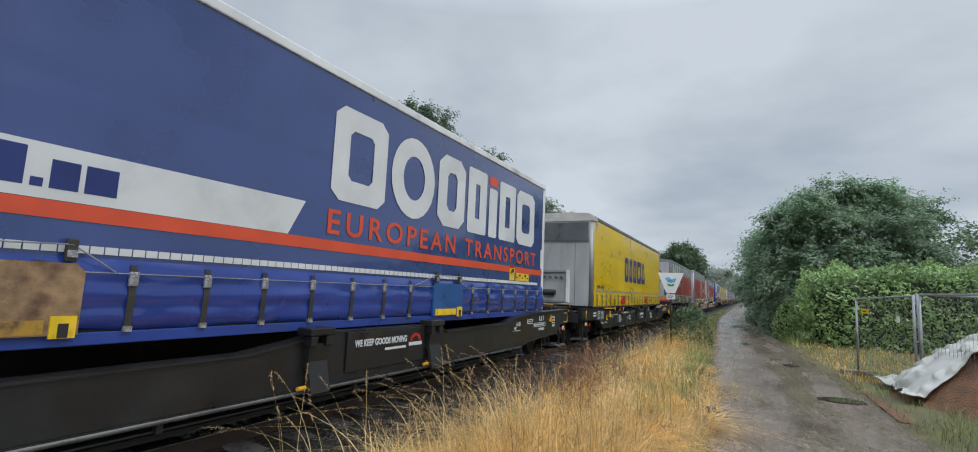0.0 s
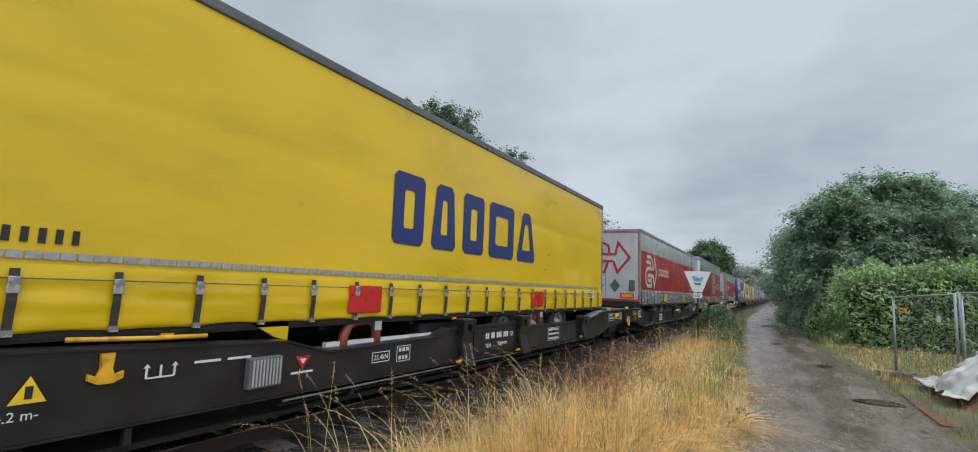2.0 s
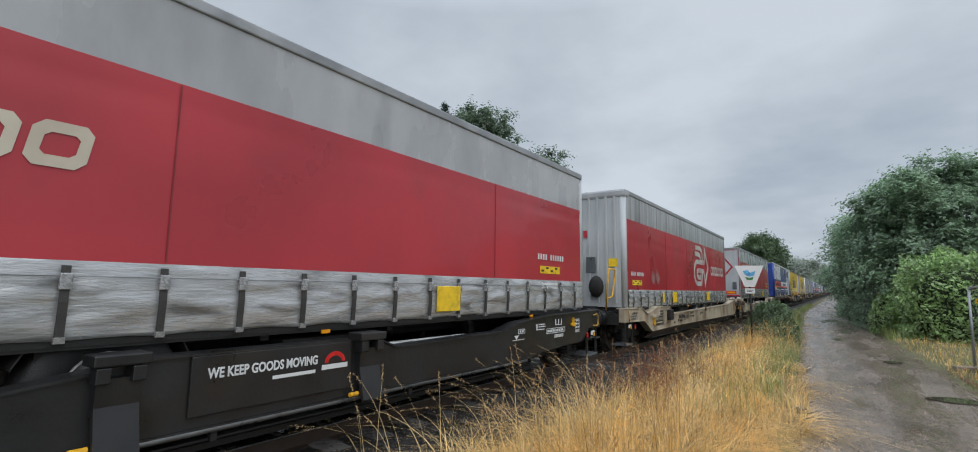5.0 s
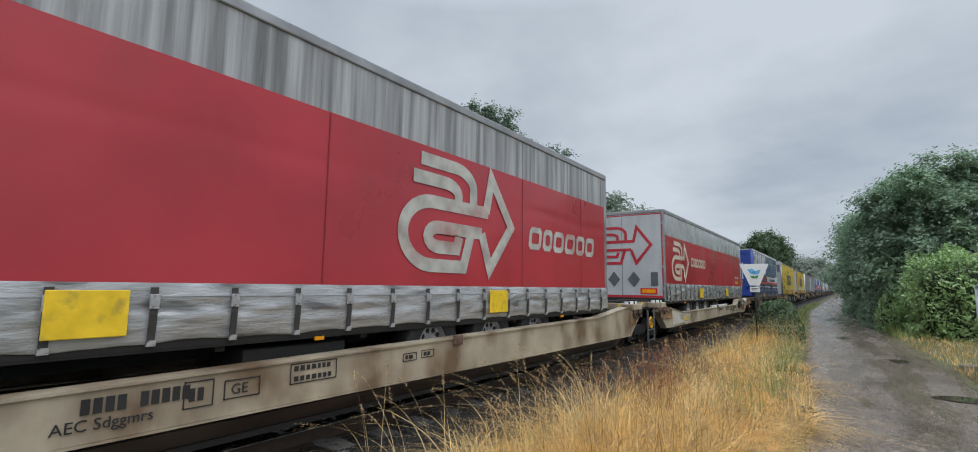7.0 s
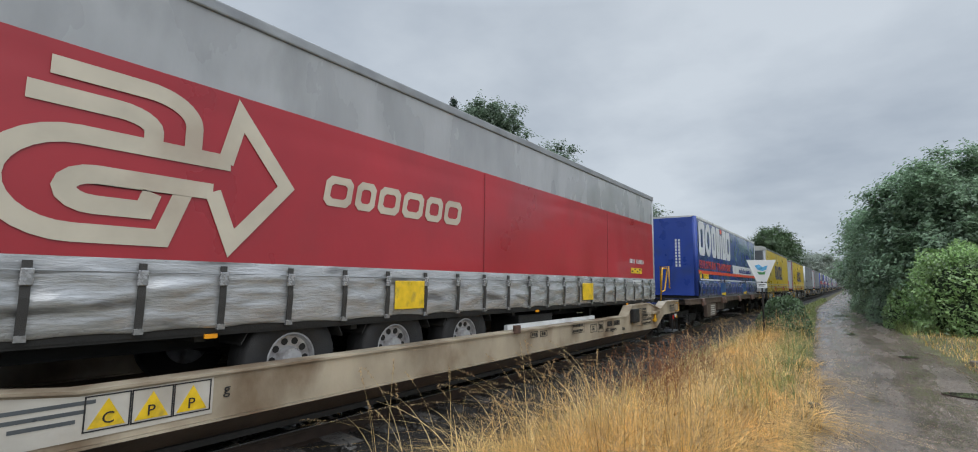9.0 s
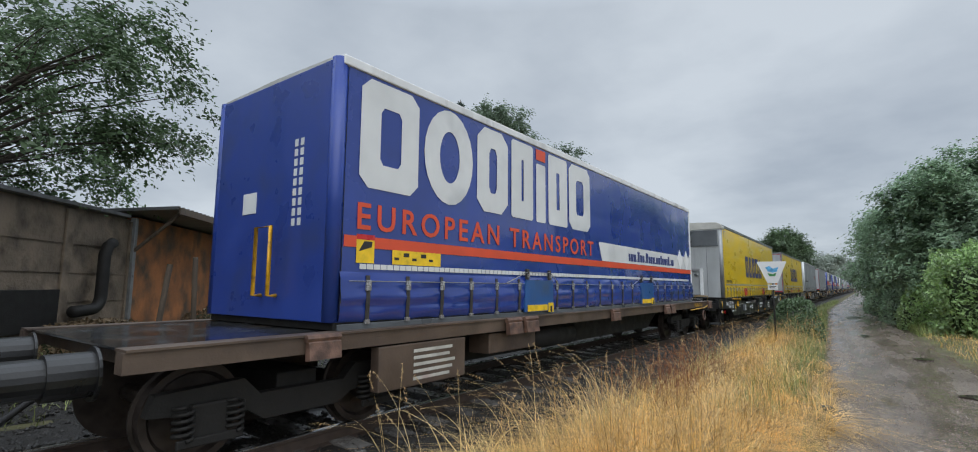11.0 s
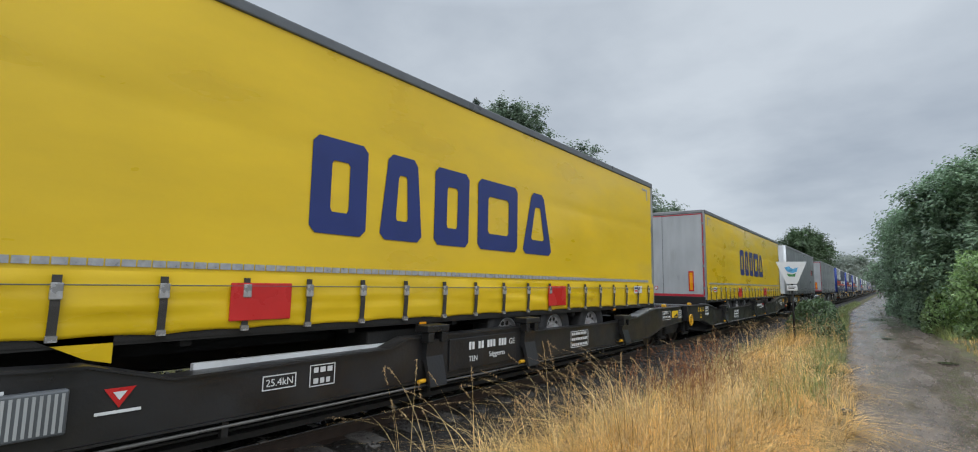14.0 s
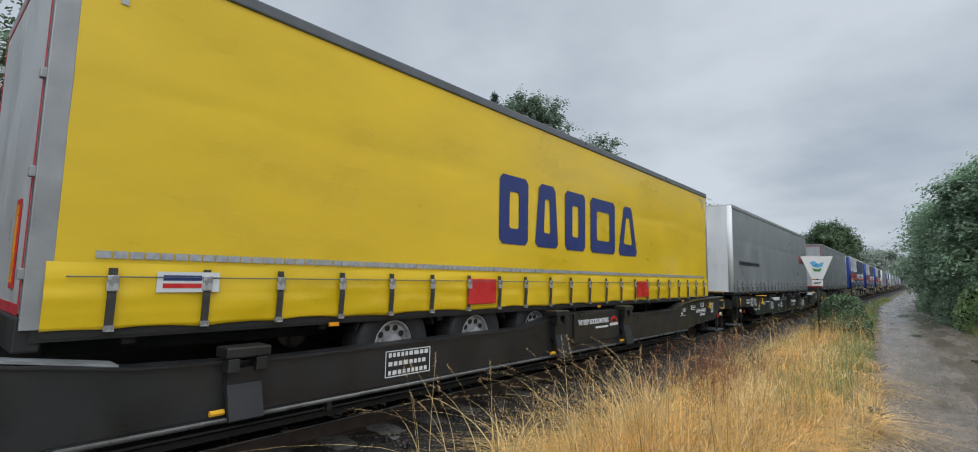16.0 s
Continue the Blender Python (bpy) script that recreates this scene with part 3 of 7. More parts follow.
# ---- shed and yard behind the railway ----
def shed():
    top = thing("shed", "low shed with orange-stained rendered wall and projecting sheet roof", "shed")
    p0, p1 = Vector((-9.6, -0.6, 0)), Vector((-27.0, 17.7, 0))
    d = (p1 - p0).normalized()
    top.matrix_basis = Matrix.Translation(p0) @ Matrix.Rotation(math.atan2(d.y, d.x), 4, "Z")
    # in its own space x runs along the wall, -y faces the railway
    L, mid = (p1 - p0).length, 7.4
    bm = bmesh.new()
    box(bm, -9, mid, 0, 0.25, -0.2, 2.85)
    part("wall", bm, concrete_grey, top, "stained grey concrete wall")
    bm = bmesh.new()
    box(bm, mid + 0.003, L - 1.8, 0, 0.25, -0.2, 2.95)
    part("wall", bm, rendered_wall, top, "orange-stained rendered wall")
    part("wall", boxed(L - 1.797, L - 0.2, 0.0, 0.25, -0.2, 2.9), white_paint, top, "whitewashed end wall")
    part("wall", boxed(L - 0.45, L - 0.2, 0.253, 5, -0.2, 2.9), white_paint, top)
    part("wall", boxed(-9, L - 0.46, 4.6, 4.85, -0.2, 2.8), concrete_grey, top)
    for x in (-7.5, -5.0, -2.5, 0.0, 2.5, 5.0, 7.2):
        part("pilaster", boxed(x - 0.11, x + 0.11, -0.06, -0.003, 0, 2.8, bevel=0.012), concrete_grey, top)
    for z in (0.9, 1.5, 2.1):
        part("concrete_beam", boxed(-9, mid - 0.3, -0.03, -0.002, z - 0.012, z + 0.012), concrete_grey, top)
    # sheet roof with raised ribs
    bm = bmesh.new()
    slab(bm, [(-1.25, 3.1), (5.1, 2.72), (5.1, 2.76), (-1.25, 3.15)], mid - 0.6, L + 0.3, "yz")
    roof = part("roof", bm, roof_sheet, top, "grey corrugated sheet roof")
    rib = finish("rib", slab(bmesh.new(), [(-1.26, 3.152), (5.1, 2.762), (5.1, 2.79), (-1.26, 3.18)], -0.03, 0.03, "yz"), roof_sheet)
    x = mid - 0.55
    while x < L + 0.25:
        again("rib", rib, roof, pose(x, 0, 0))
        x += 0.24
    part("fascia", boxed(mid - 0.6, L + 0.3, -1.3, -1.262, 2.98, 3.14), old_wood, roof)
    bm = bmesh.new()
    slab(bm, [(-0.2, 2.86), (5.1, 2.72), (5.1, 2.78), (-0.2, 2.93)], -9, mid - 0.62, "yz")
    part("roof", bm, roof_sheet, top, "dark flat sheet roof")
    for x in (mid - 0.2, mid + 4.6, mid + 9.8):
        part("strut", tube(bmesh.new(), [(x, -0.02, 2.0), (x, -1.1, 3.02)], 0.045, 8), old_wood, top)
        part("post", boxed(x - 0.06, x + 0.06, -0.13, -0.004, -0.2, 2.9, bevel=0.01), galv, top)
    part("hatch", boxed(3.4, 4.9, -0.05, -0.004, 0.35, 1.15, bevel=0.01), dark_under, top, "black closed hatch")
    pts = [(5.0, -0.25, 0.7), (5.55, -0.25, 0.72)] + [(5.55 + 0.3 * math.sin(radians(a)), -0.25, 1.02 - 0.3 * math.cos(radians(a))) for a in range(15, 91, 15)] + [(5.85, -0.25, 1.9), (5.93, -0.25, 2.1), (6.1, -0.25, 2.2)]
    part("stove_pipe", tube(bmesh.new(), pts, 0.12, 12), dark_under, top, "black bent stove pipe", True)
    z0 = 0.45
    top.location.z = z0


def debris():
    rng = np.random.default_rng(3)
    o = thing("rubbish_heap", "heap of rubble under a crumpled white plastic sheet", "rubbish heap")
    bm = bmesh.new()
    bmesh.ops.create_icosphere(bm, subdivisions=3, radius=1)
    for v in bm.verts:
        k = 1 + 0.35 * noise.noise(v.co * 1.6)
        v.co = Vector((v.co.x * 2.3 * k, v.co.y * 1.3 * k, max(-0.1, v.co.z * 0.75 * k)))
    part("rubble", bm, soil_mat, o, "overgrown rubble", True)
    bm = bmesh.new()
    bmesh.ops.create_grid(bm, x_segments=26, y_segments=14, size=1)
    for v in bm.verts:
        x, y = v.co.x * 1.9, v.co.y * 0.85
        z = 0.82 * math.sqrt(max(0.02, 1 - (x / 2.6) ** 2 - (y / 1.7) ** 2)) + 0.1 * noise.noise((x * 2.5, y * 2.5, 1))
        v.co = Vector((x, y - 0.4, z))
    s = part("sheet", bm, white_sheet, o, "crumpled white plastic sheet", True)
    s.modifiers.new("thick", "SOLIDIFY").thickness = 0.01
    o.matrix_basis = pose(-17.6, 11.2, 0.5, 0, 0, 130)
    for k in range(5):
        a = rng.uniform(0, 6.28)
        bm = boxed(-0.9, 0.9, -0.06, 0.06, 0, 0.03, bevel=0.004)
        b = tagged(part("board", bm, white_paint if k < 2 else old_wood), "weathered loose board leaning on the rubbish heap", "board", "boards on the heap")
        b.matrix_basis = pose(-16.3 + 0.5 * k, 11.4 + 0.4 * k, 0.95 + 0.05 * k, 0, -24 + 5 * k, 60 + 14 * k)
    for k, (x, y, h) in enumerate(((-12.6, 5.4, 1.9), (-14.6, 8.8, 1.9), (-18.2, 13.6, 2.0), (-12.0, 4.4, 1.7))):
        b = tagged(part("wooden_stake", tube(bmesh.new(), [(0, 0, -0.2), (0.02, 0.02, h)], 0.06, 8), old_wood), "dark weathered wooden stake beside the shed", "stake", "posts by the shed")
        b.matrix_basis = pose(x, y, 0.45, 4 * (-1) ** k, 3, 0)


shed()
debris()


# ---- fence, heap and sign beside the path ----
def fence_panel(a, b, top_a, top_b, label):
    """A mobile fence panel between two feet, its top leaning where the two tops differ."""
    a, b = Vector(a), Vector(b)
    L = (b - a).length
    d = (b - a).normalized()
    o = thing("mobile_barrier", label, "site fence", "site fence")
    o.matrix_basis = Matrix.Translation(a) @ Matrix.Rotation(math.atan2(d.y, d.x), 4, "Z")
    ha, hb = top_a, top_b
    for x, h in ((0.02, ha), (L - 0.02, hb)):
        part("post", tube(bmesh.new(), [(x, 0, 0.02), (x, 0.03, h)], 0.026, 10), galv, o, smooth=True)
    part("top_rail", tube(bmesh.new(), [(0.02, 0.03, ha - 0.02), (L - 0.02, 0.03, hb - 0.02)], 0.021, 10), galv, o, smooth=True)
    part("bottom_rail", tube(bmesh.new(), [(0.02, 0, 0.12), (L - 0.02, 0, 0.12)], 0.019, 10), galv, o, smooth=True)
    bm = bmesh.new()
    n = int(L / 0.1)
    for i in range(1, n):
        x = L * i / n
        h = ha + (hb - ha) * i / n - 0.03
        box(bm, x - 0.0018, x + 0.0018, 0.006, 0.0095, 0.13, h)
    for i in range(1, 9):
        z = 0.12 + 0.21 * i
        box(bm, 0.03, L - 0.03, 0.01, 0.0135, z - 0.002, z + 0.002)
    tagged(part("wire_mesh", bm, wire_grey, o, "thin welded wire mesh"), kind="stuff")
    return o


def foot(x, y, turn):
    o = tagged(part("concrete_block", boxed(-0.35, 0.35, -0.11, 0.11, 0, 0.13, bevel=0.025), concrete_grey), "grey concrete foot of the site fence", "concrete block", "blocks under the site fence")
    o.matrix_basis = pose(x, y, ground_z(x, y) - 0.005, 0, 0, turn)


fa = fence_panel((2.4, 15.3, 0.02), (2.98, 12.92, 0.04), 1.86, 1.94, "galvanised mobile fence panel with a yellow notice, leaning slightly")
for nm, u, z, w, h, m_, lb in (("notice", 0.34, 1.5, 0.34, 0.1, sticker_yellow, "small yellow notice"), ("label_plate", 1.85, 1.36, 0.12, 0.13, white_paint, "small pale plate")):
    part(nm, boxed(u, u + w, -0.012, -0.004, z, z + h), m_, fa, lb)
part("notice_text", boxed(0.42, 0.6, -0.0165, -0.0125, 1.535, 1.565), black_print, fa)
fence_panel((3.04, 12.85, 0.04), (3.88, 9.8, 0.02), 1.95, 1.95, "galvanised mobile fence panel beside the soil heap")
fence_panel((3.06, 12.95, 0.04), (6.4, 13.8, 0.02), 1.95, 1.95, "galvanised mobile fence panel behind the soil heap")
foot(2.4, 15.3, 10)
foot(3.0, 12.88, 20)
foot(3.88, 9.8, 20)
foot(6.4, 13.8, 80)


def soil_heap():
    o = thing("soil_heap", "heap of reddish soil partly covered by a pale tarpaulin", "soil heap")
    bm = bmesh.new()
    bmesh.ops.create_grid(bm, x_segments=40, y_segments=40, size=2.6)

    def hz(x, y):
        r = math.hypot(x / 2.1, y / 2.2)
        return 1.75 * max(0, 1 - r) ** 0.8 + 0.07 * noise.noise((x * 1.8, y * 1.8, 4)) * min(1, max(0, 1.2 - r) * 3) + 0.02 * noise.noise((x * 7, y * 7, 4))
    for v in bm.verts:
        v.co.z = hz(v.co.x, v.co.y) - 0.03
    part("soil", bm, red_soil, o, smooth=True)
    bm = bmesh.new()
    bmesh.ops.create_grid(bm, x_segments=70, y_segments=60, size=1)
    for v in bm.verts:
        x, y = -1.15 + v.co.x * 1.0, 0.5 + v.co.y * 1.25 + 0.3 * v.co.x
        fold = 0.13 * noise.noise((x * 2.4, y * 3.5, 8)) + 0.06 * noise.noise((x * 6, y * 7, 2)) + 0.02 * noise.noise((x * 15, y * 15, 2))
        v.co = Vector((x + fold, y + 0.5 * fold, max(0.03, hz(x, y)) * (0.93 + 0.07 * v.co.x) + 0.1 + abs(fold)))
    s = part("tarpaulin", bm, white_sheet, o, "crumpled pale tarpaulin", True)
    s.modifiers.new("thick", "SOLIDIFY").thickness = 0.012
    o.matrix_basis = pose(4.62, 12.4, 0.03)
    part("edge_pole", tube(bmesh.new(), [(-1.75, 0.35, 0.07), (-1.05, -2.0, 0.06)], 0.025, 8), white_paint, o)


soil_heap()


def nature_sign():
    o = thing("sign", "white downward-pointing triangular sign with a blue emblem on a thin post", "sign")
    part("post", tube(bmesh.new(), [(0, 0, -0.3), (0, 0, 2.38)], 0.024, 10), dark_under, o, "dark thin steel post", True)
    w, h0, h1 = 0.385, 1.79, 2.42
    bm = slab(bmesh.new(), [(-w, h1), (-w + 0.012, h1 + 0.012), (w - 0.012, h1 + 0.012), (w, h1), (0.13, h0), (-0.13, h0)], -0.045, -0.032, "xz")
    plate = part("plate", bm, white_paint, o, "white triangular sheet-metal plate")
    blue = mat("sign_blue", (0.1, 0.36, 0.62), 0.4, var=0.3, scale=14, bump=0)
    green = mat("sign_green", (0.05, 0.22, 0.07), 0.4, var=0.3, scale=14, bump=0)
    part("emblem", slab(bmesh.new(), [(x, z) for x, z in ((-0.17, 2.26), (-0.06, 2.3), (0.03, 2.22), (0.17, 2.27), (0.13, 2.14), (0.02, 2.1), (-0.1, 2.14))], -0.05, -0.046, "xz"), blue, plate, "blue printed emblem")
    part("emblem", slab(bmesh.new(), [(x, z) for x, z in ((-0.12, 2.09), (0.02, 2.06), (0.11, 2.1), (0.08, 2.0), (-0.07, 2.0))], -0.05, -0.046, "xz"), green, plate, "green printed emblem")
    part("plaque", boxed(-0.13, 0.13, -0.045, -0.033, 1.6, 1.75, bevel=0.004), white_paint, o, "small white plaque")
    part("plaque_text", boxed(-0.09, 0.09, -0.049, -0.0455, 1.69, 1.71), black_print, o)
    part("plaque_text", boxed(-0.09, 0.05, -0.049, -0.0455, 1.65, 1.67), black_print, o)
    o.matrix_basis = pose(-2.12, 16.87, 0.05, 0, 0, 7)


nature_sign()


# ---- semi-trailers ----
W2 = 1.272
FACE = (1.2785, 1.281)


def emblem(bm, x, z, w, h, s, a, b, plane):
    """An arrow drawn with one even line that curls back in two loops."""
    lift = [0]

    def go(line):
        lift[0] += 1
        out = 0.0005 * lift[0] * (1 if plane == "yz" else -1)
        stroke(bm, [(x + u * w, z + v * h) for u, v in line], s, a + out, b + out, plane)
    go([(0.16, 0.95)] + [(0.42, 0.95)] + arc(0.42, 0.78, 0.16, 0.17, 90, 0) + [(0.58, 0.62)])
    go([(0.11, 0.79)] + [(0.34, 0.79)] + arc(0.34, 0.7, 0.11, 0.09, 90, 0, 6) + [(0.45, 0.64)])
    go([(0.72, 0.6), (0.25, 0.6)] + arc(0.25, 0.33, 0.2, 0.27, 90, 270, 14) + [(0.5, 0.06), (0.56, 0.36)])
    go([(0.66, 0.39), (0.3, 0.39)] + arc(0.3, 0.305, 0.08, 0.085, 90, 270, 8) + [(0.44, 0.22), (0.46, 0.33)])
    go([(0.7, 0.6), (0.75, 0.95), (0.96, 0.5), (0.74, 0.06), (0.66, 0.39)])
    return bm


def word_blocks(parent, name, shapes, x0, z0, w, h, material, label, plane="yz", ab=FACE, bar=0.23):
    """Plain open blocks in a row, each given as (start, outline in units of the height)."""
    for u, pts in shapes:
        outer = [(x0 + (u + p) * w, z0 + q * h) for p, q in pts]
        cy, cz = (min(p[0] for p in outer) + max(p[0] for p in outer)) / 2, (min(p[1] for p in outer) + max(p[1] for p in outer)) / 2
        wide, tall = max(p[0] for p in outer) - min(p[0] for p in outer), max(p[1] for p in outer) - min(p[1] for p in outer)
        if wide < 0.4 * h:
            part(name, slab(bmesh.new(), outer, *ab, plane), material, parent, label)
            continue
        ka, kb = 1 - 2 * bar * h / wide, 1 - 2 * bar * h / tall
        part(name, ring(bmesh.new(), outer, [(cy + (p - cy) * ka, cz + (q - cz) * kb) for p, q in outer], *ab, plane), material, parent, label)


def block(w, h=1.0, cut=0.07, top=1.0):
    """A plain slab outline with clipped corners; top: its upper width by its lower."""
    d = w * (1 - top) / 2
    return [(cut, 0), (w - cut, 0), (w, cut), (w - d, h - cut), (w - d - cut, h), (d + cut, h), (d, h - cut), (0, cut)]


BLOCKS_FIVE = [(0.0, block(0.7)), (0.9, block(0.66, top=0.72)), (1.78, block(0.68)), (2.66, block(0.98)), (3.8, block(0.86, top=0.45))]
BLOCKS_SEVEN = [
    (0.0, block(0.7, cut=0.1)), (0.78, [(0.38 + 0.38 * math.cos(i * math.pi / 12), 0.5 + 0.51 * math.sin(i * math.pi / 12)) for i in range(24)]), (1.62, block(0.6, cut=0.13)),
    (2.3, block(0.5, top=1.0, cut=0.03)), (2.88, block(0.24, 0.8, 0.02)), (3.2, block(0.54, cut=0.03)), (3.8, block(0.7, cut=0.1))]


def curtain(parent, y0, y1, bands, seed, sx=1, label=""):
    """The stretched side sheet; bands: (upper edge, material slot), from below."""
    mats, zs = [], []
    for z, m in bands[1:]:
        if m not in mats:
            mats.append(m)
    edge = bands[0][0]
    rows = [(edge, None)]
    for z, m in bands[1:]:
        n = max(1, round((z - edge) / 0.07))
        rows += [(edge + (z - edge) * (i + 1) / n, mats.index(m)) for i in range(n)]
        edge = z
    cols = int((y1 - y0) / 0.1)
    bm = bmesh.new()
    grid = []
    zlo, zhi = rows[0][0], rows[-1][0]
    for z, _ in rows:
        line = []
        for i in range(cols + 1):
            y = y0 + (y1 - y0) * i / cols
            f = math.sin(math.pi * (z - zlo) / (zhi - zlo)) ** 0.5 if zlo < z < zhi else 0
            post = 0.002 * math.exp(-(((y + 1.1) % 2.25 - 1.1) / 0.09) ** 2)
            crease = 0.007 * math.exp(-((z - zlo - 1.25 - 0.06 * noise.noise((y * 0.6, 0, seed))) / 0.06) ** 2)
            crease += 0.006 * max(0, noise.noise((y * 0.7 + 0.5 * z, z * 5.5, seed + 9))) * (0.35 + math.exp(-(y - y0) / 0.9) + math.exp(-(y1 - y) / 0.9))
            d = f * (0.003 * noise.noise((y * 0.5, z * 0.9, seed)) + 0.002 * noise.noise((y * 2.2 + z, z * 1.1, seed + 3)) + post - crease)
            line.append(bm.verts.new((sx * (W2 + d), y, z)))
        grid.append(line)
    for j in range(len(rows) - 1):
        for i in range(cols):
            f = bm.faces.new((grid[j][i], grid[j][i + 1], grid[j + 1][i + 1], grid[j + 1][i]))
            f.material_index = rows[j + 1][1]
    return part("curtain", bm, mats, parent, label, True)


def skirt(parent, y0, y1, z0, z1, straps, material, seed, sx=1, ribs=False, label=""):
    """The lower hem of the sheet, which bellies out between the straps."""
    silver = material in (silver_tarp, dirty_silver)
    if silver:
        material = creased_silver
    cols, rows = int((y1 - y0) / 0.06), 14
    bm = bmesh.new()
    ss = np.array(straps)
    grid = []
    for j in range(rows + 1):
        v = j / rows
        line = []
        for i in range(cols + 1):
            y = y0 + (y1 - y0) * i / cols
            near = float(np.min(np.abs(ss - y)))
            f = math.sin(math.pi * v) ** 0.7 if 0 < v < 1 else 0
            d = min(1, near / 0.16) * (0.016 + 0.012 * noise.noise((y * 1.7, v * 2, seed))) * f + (0.013 * noise.noise((y * 0.9, v * 5.5, seed)) + 0.004 * noise.noise((y * 5, v * 4, seed))) * f
            if silver:
                c = noise.noise((y * 1.3, v * 6 + 0.8 * noise.noise((y * 3, v * 2, seed)), seed + 4))
                d += 0.06 * f * abs(c) ** 0.7 * min(1, near / 0.1)
            if ribs:
                d += (0.03 * abs(math.sin(v * math.pi * 3)) ** 0.6 + 0.012 * noise.noise((y * 3.0, v * 9, seed))) * f
            zz = z0 + (z1 - z0) * v
            if j == 0:
                zz += 0.018 * noise.noise((y * 1.3, 0, seed)) + 0.012 * min(1, near / 0.2)
            line.append(bm.verts.new((sx * (W2 + 0.006 + d), y, zz)))
        grid.append(line)
    for j in range(rows):
        for i in range(cols):
            bm.faces.new((grid[j][i], grid[j][i + 1], grid[j + 1][i + 1], grid[j + 1][i]))
    # turned-in hem
    low = [bm.verts.new((sx * (W2 - 0.03), v.co.y, v.co.z - 0.004)) for v in grid[0]]
    for i in range(cols):
        bm.faces.new((low[i], low[i + 1], grid[0][i + 1], grid[0][i]))
    return part("skirt", bm, material, parent, label, True)


def strap_mesh(z0, z1):
    bm = bmesh.new()
    slab(bm, [(1.296, z0 - 0.02), (1.304, z0 - 0.02), (1.318, (z0 + z1) / 2), (1.302, z1), (1.294, z1), (1.31, (z0 + z1) / 2)], -0.026, 0.026, "xz")
    n = len(bm.faces)
    box(bm, 1.3, 1.326, -0.034, 0.034, z1 - 0.16, z1 - 0.05, 0.006)
    box(bm, 1.29, 1.318, -0.03, 0.03, z0 - 0.03, z0 + 0.012)
    bm.faces.ensure_lookup_table()
    for f in bm.faces[n:]:
        f.material_index = 1
    return finish("strap", bm, (webbing, buckle_steel))


WHEEL = {}


def road_wheel(parent, x, y):
    sx = 1 if x > 0 else -1
    if not WHEEL:
        t = lathe(bmesh.new(), [(-0.13, 0.25), (-0.155, 0.33), (-0.15, 0.455), (-0.11, 0.48), (0.11, 0.48), (0.15, 0.455), (0.155, 0.33), (0.13, 0.25)], (0, 0, 0), n=28)
        # the tyre is open where the rim sits in it
        bmesh.ops.delete(t, geom=[f for f in t.faces if len(f.verts) > 8], context="FACES_ONLY")
        WHEEL["tyre"] = finish("tyre", t, tyre_rubber, True)
        r = lathe(bmesh.new(), [(-0.1, 0.26), (0.125, 0.255), (0.13, 0.235), (0.085, 0.215), (0.075, 0.125), (0.12, 0.11), (0.145, 0.1), (0.15, 0.03)], (0, 0, 0), n=24)
        k = len(r.faces)
        for i in range(10):
            a = i * math.pi / 5
            tube(r, [(0.07, 0.172 * math.cos(a), 0.172 * math.sin(a)), (0.087, 0.172 * math.cos(a), 0.172 * math.sin(a))], 0.034, 8)
        r.faces.ensure_lookup_table()
        for f in r.faces[k:]:
            f.material_index = 1
        WHEEL["rim"] = finish("rim", r, (rim_steel, dark_under))
    w = new("wheel")
    w.parent = parent
    w.matrix_basis = pose(x, y, 0.785, 0, 0, 0 if sx > 0 else 180)
    again("tyre", WHEEL["tyre"], w, Matrix())
    again("rim", WHEEL["rim"], w, Matrix())


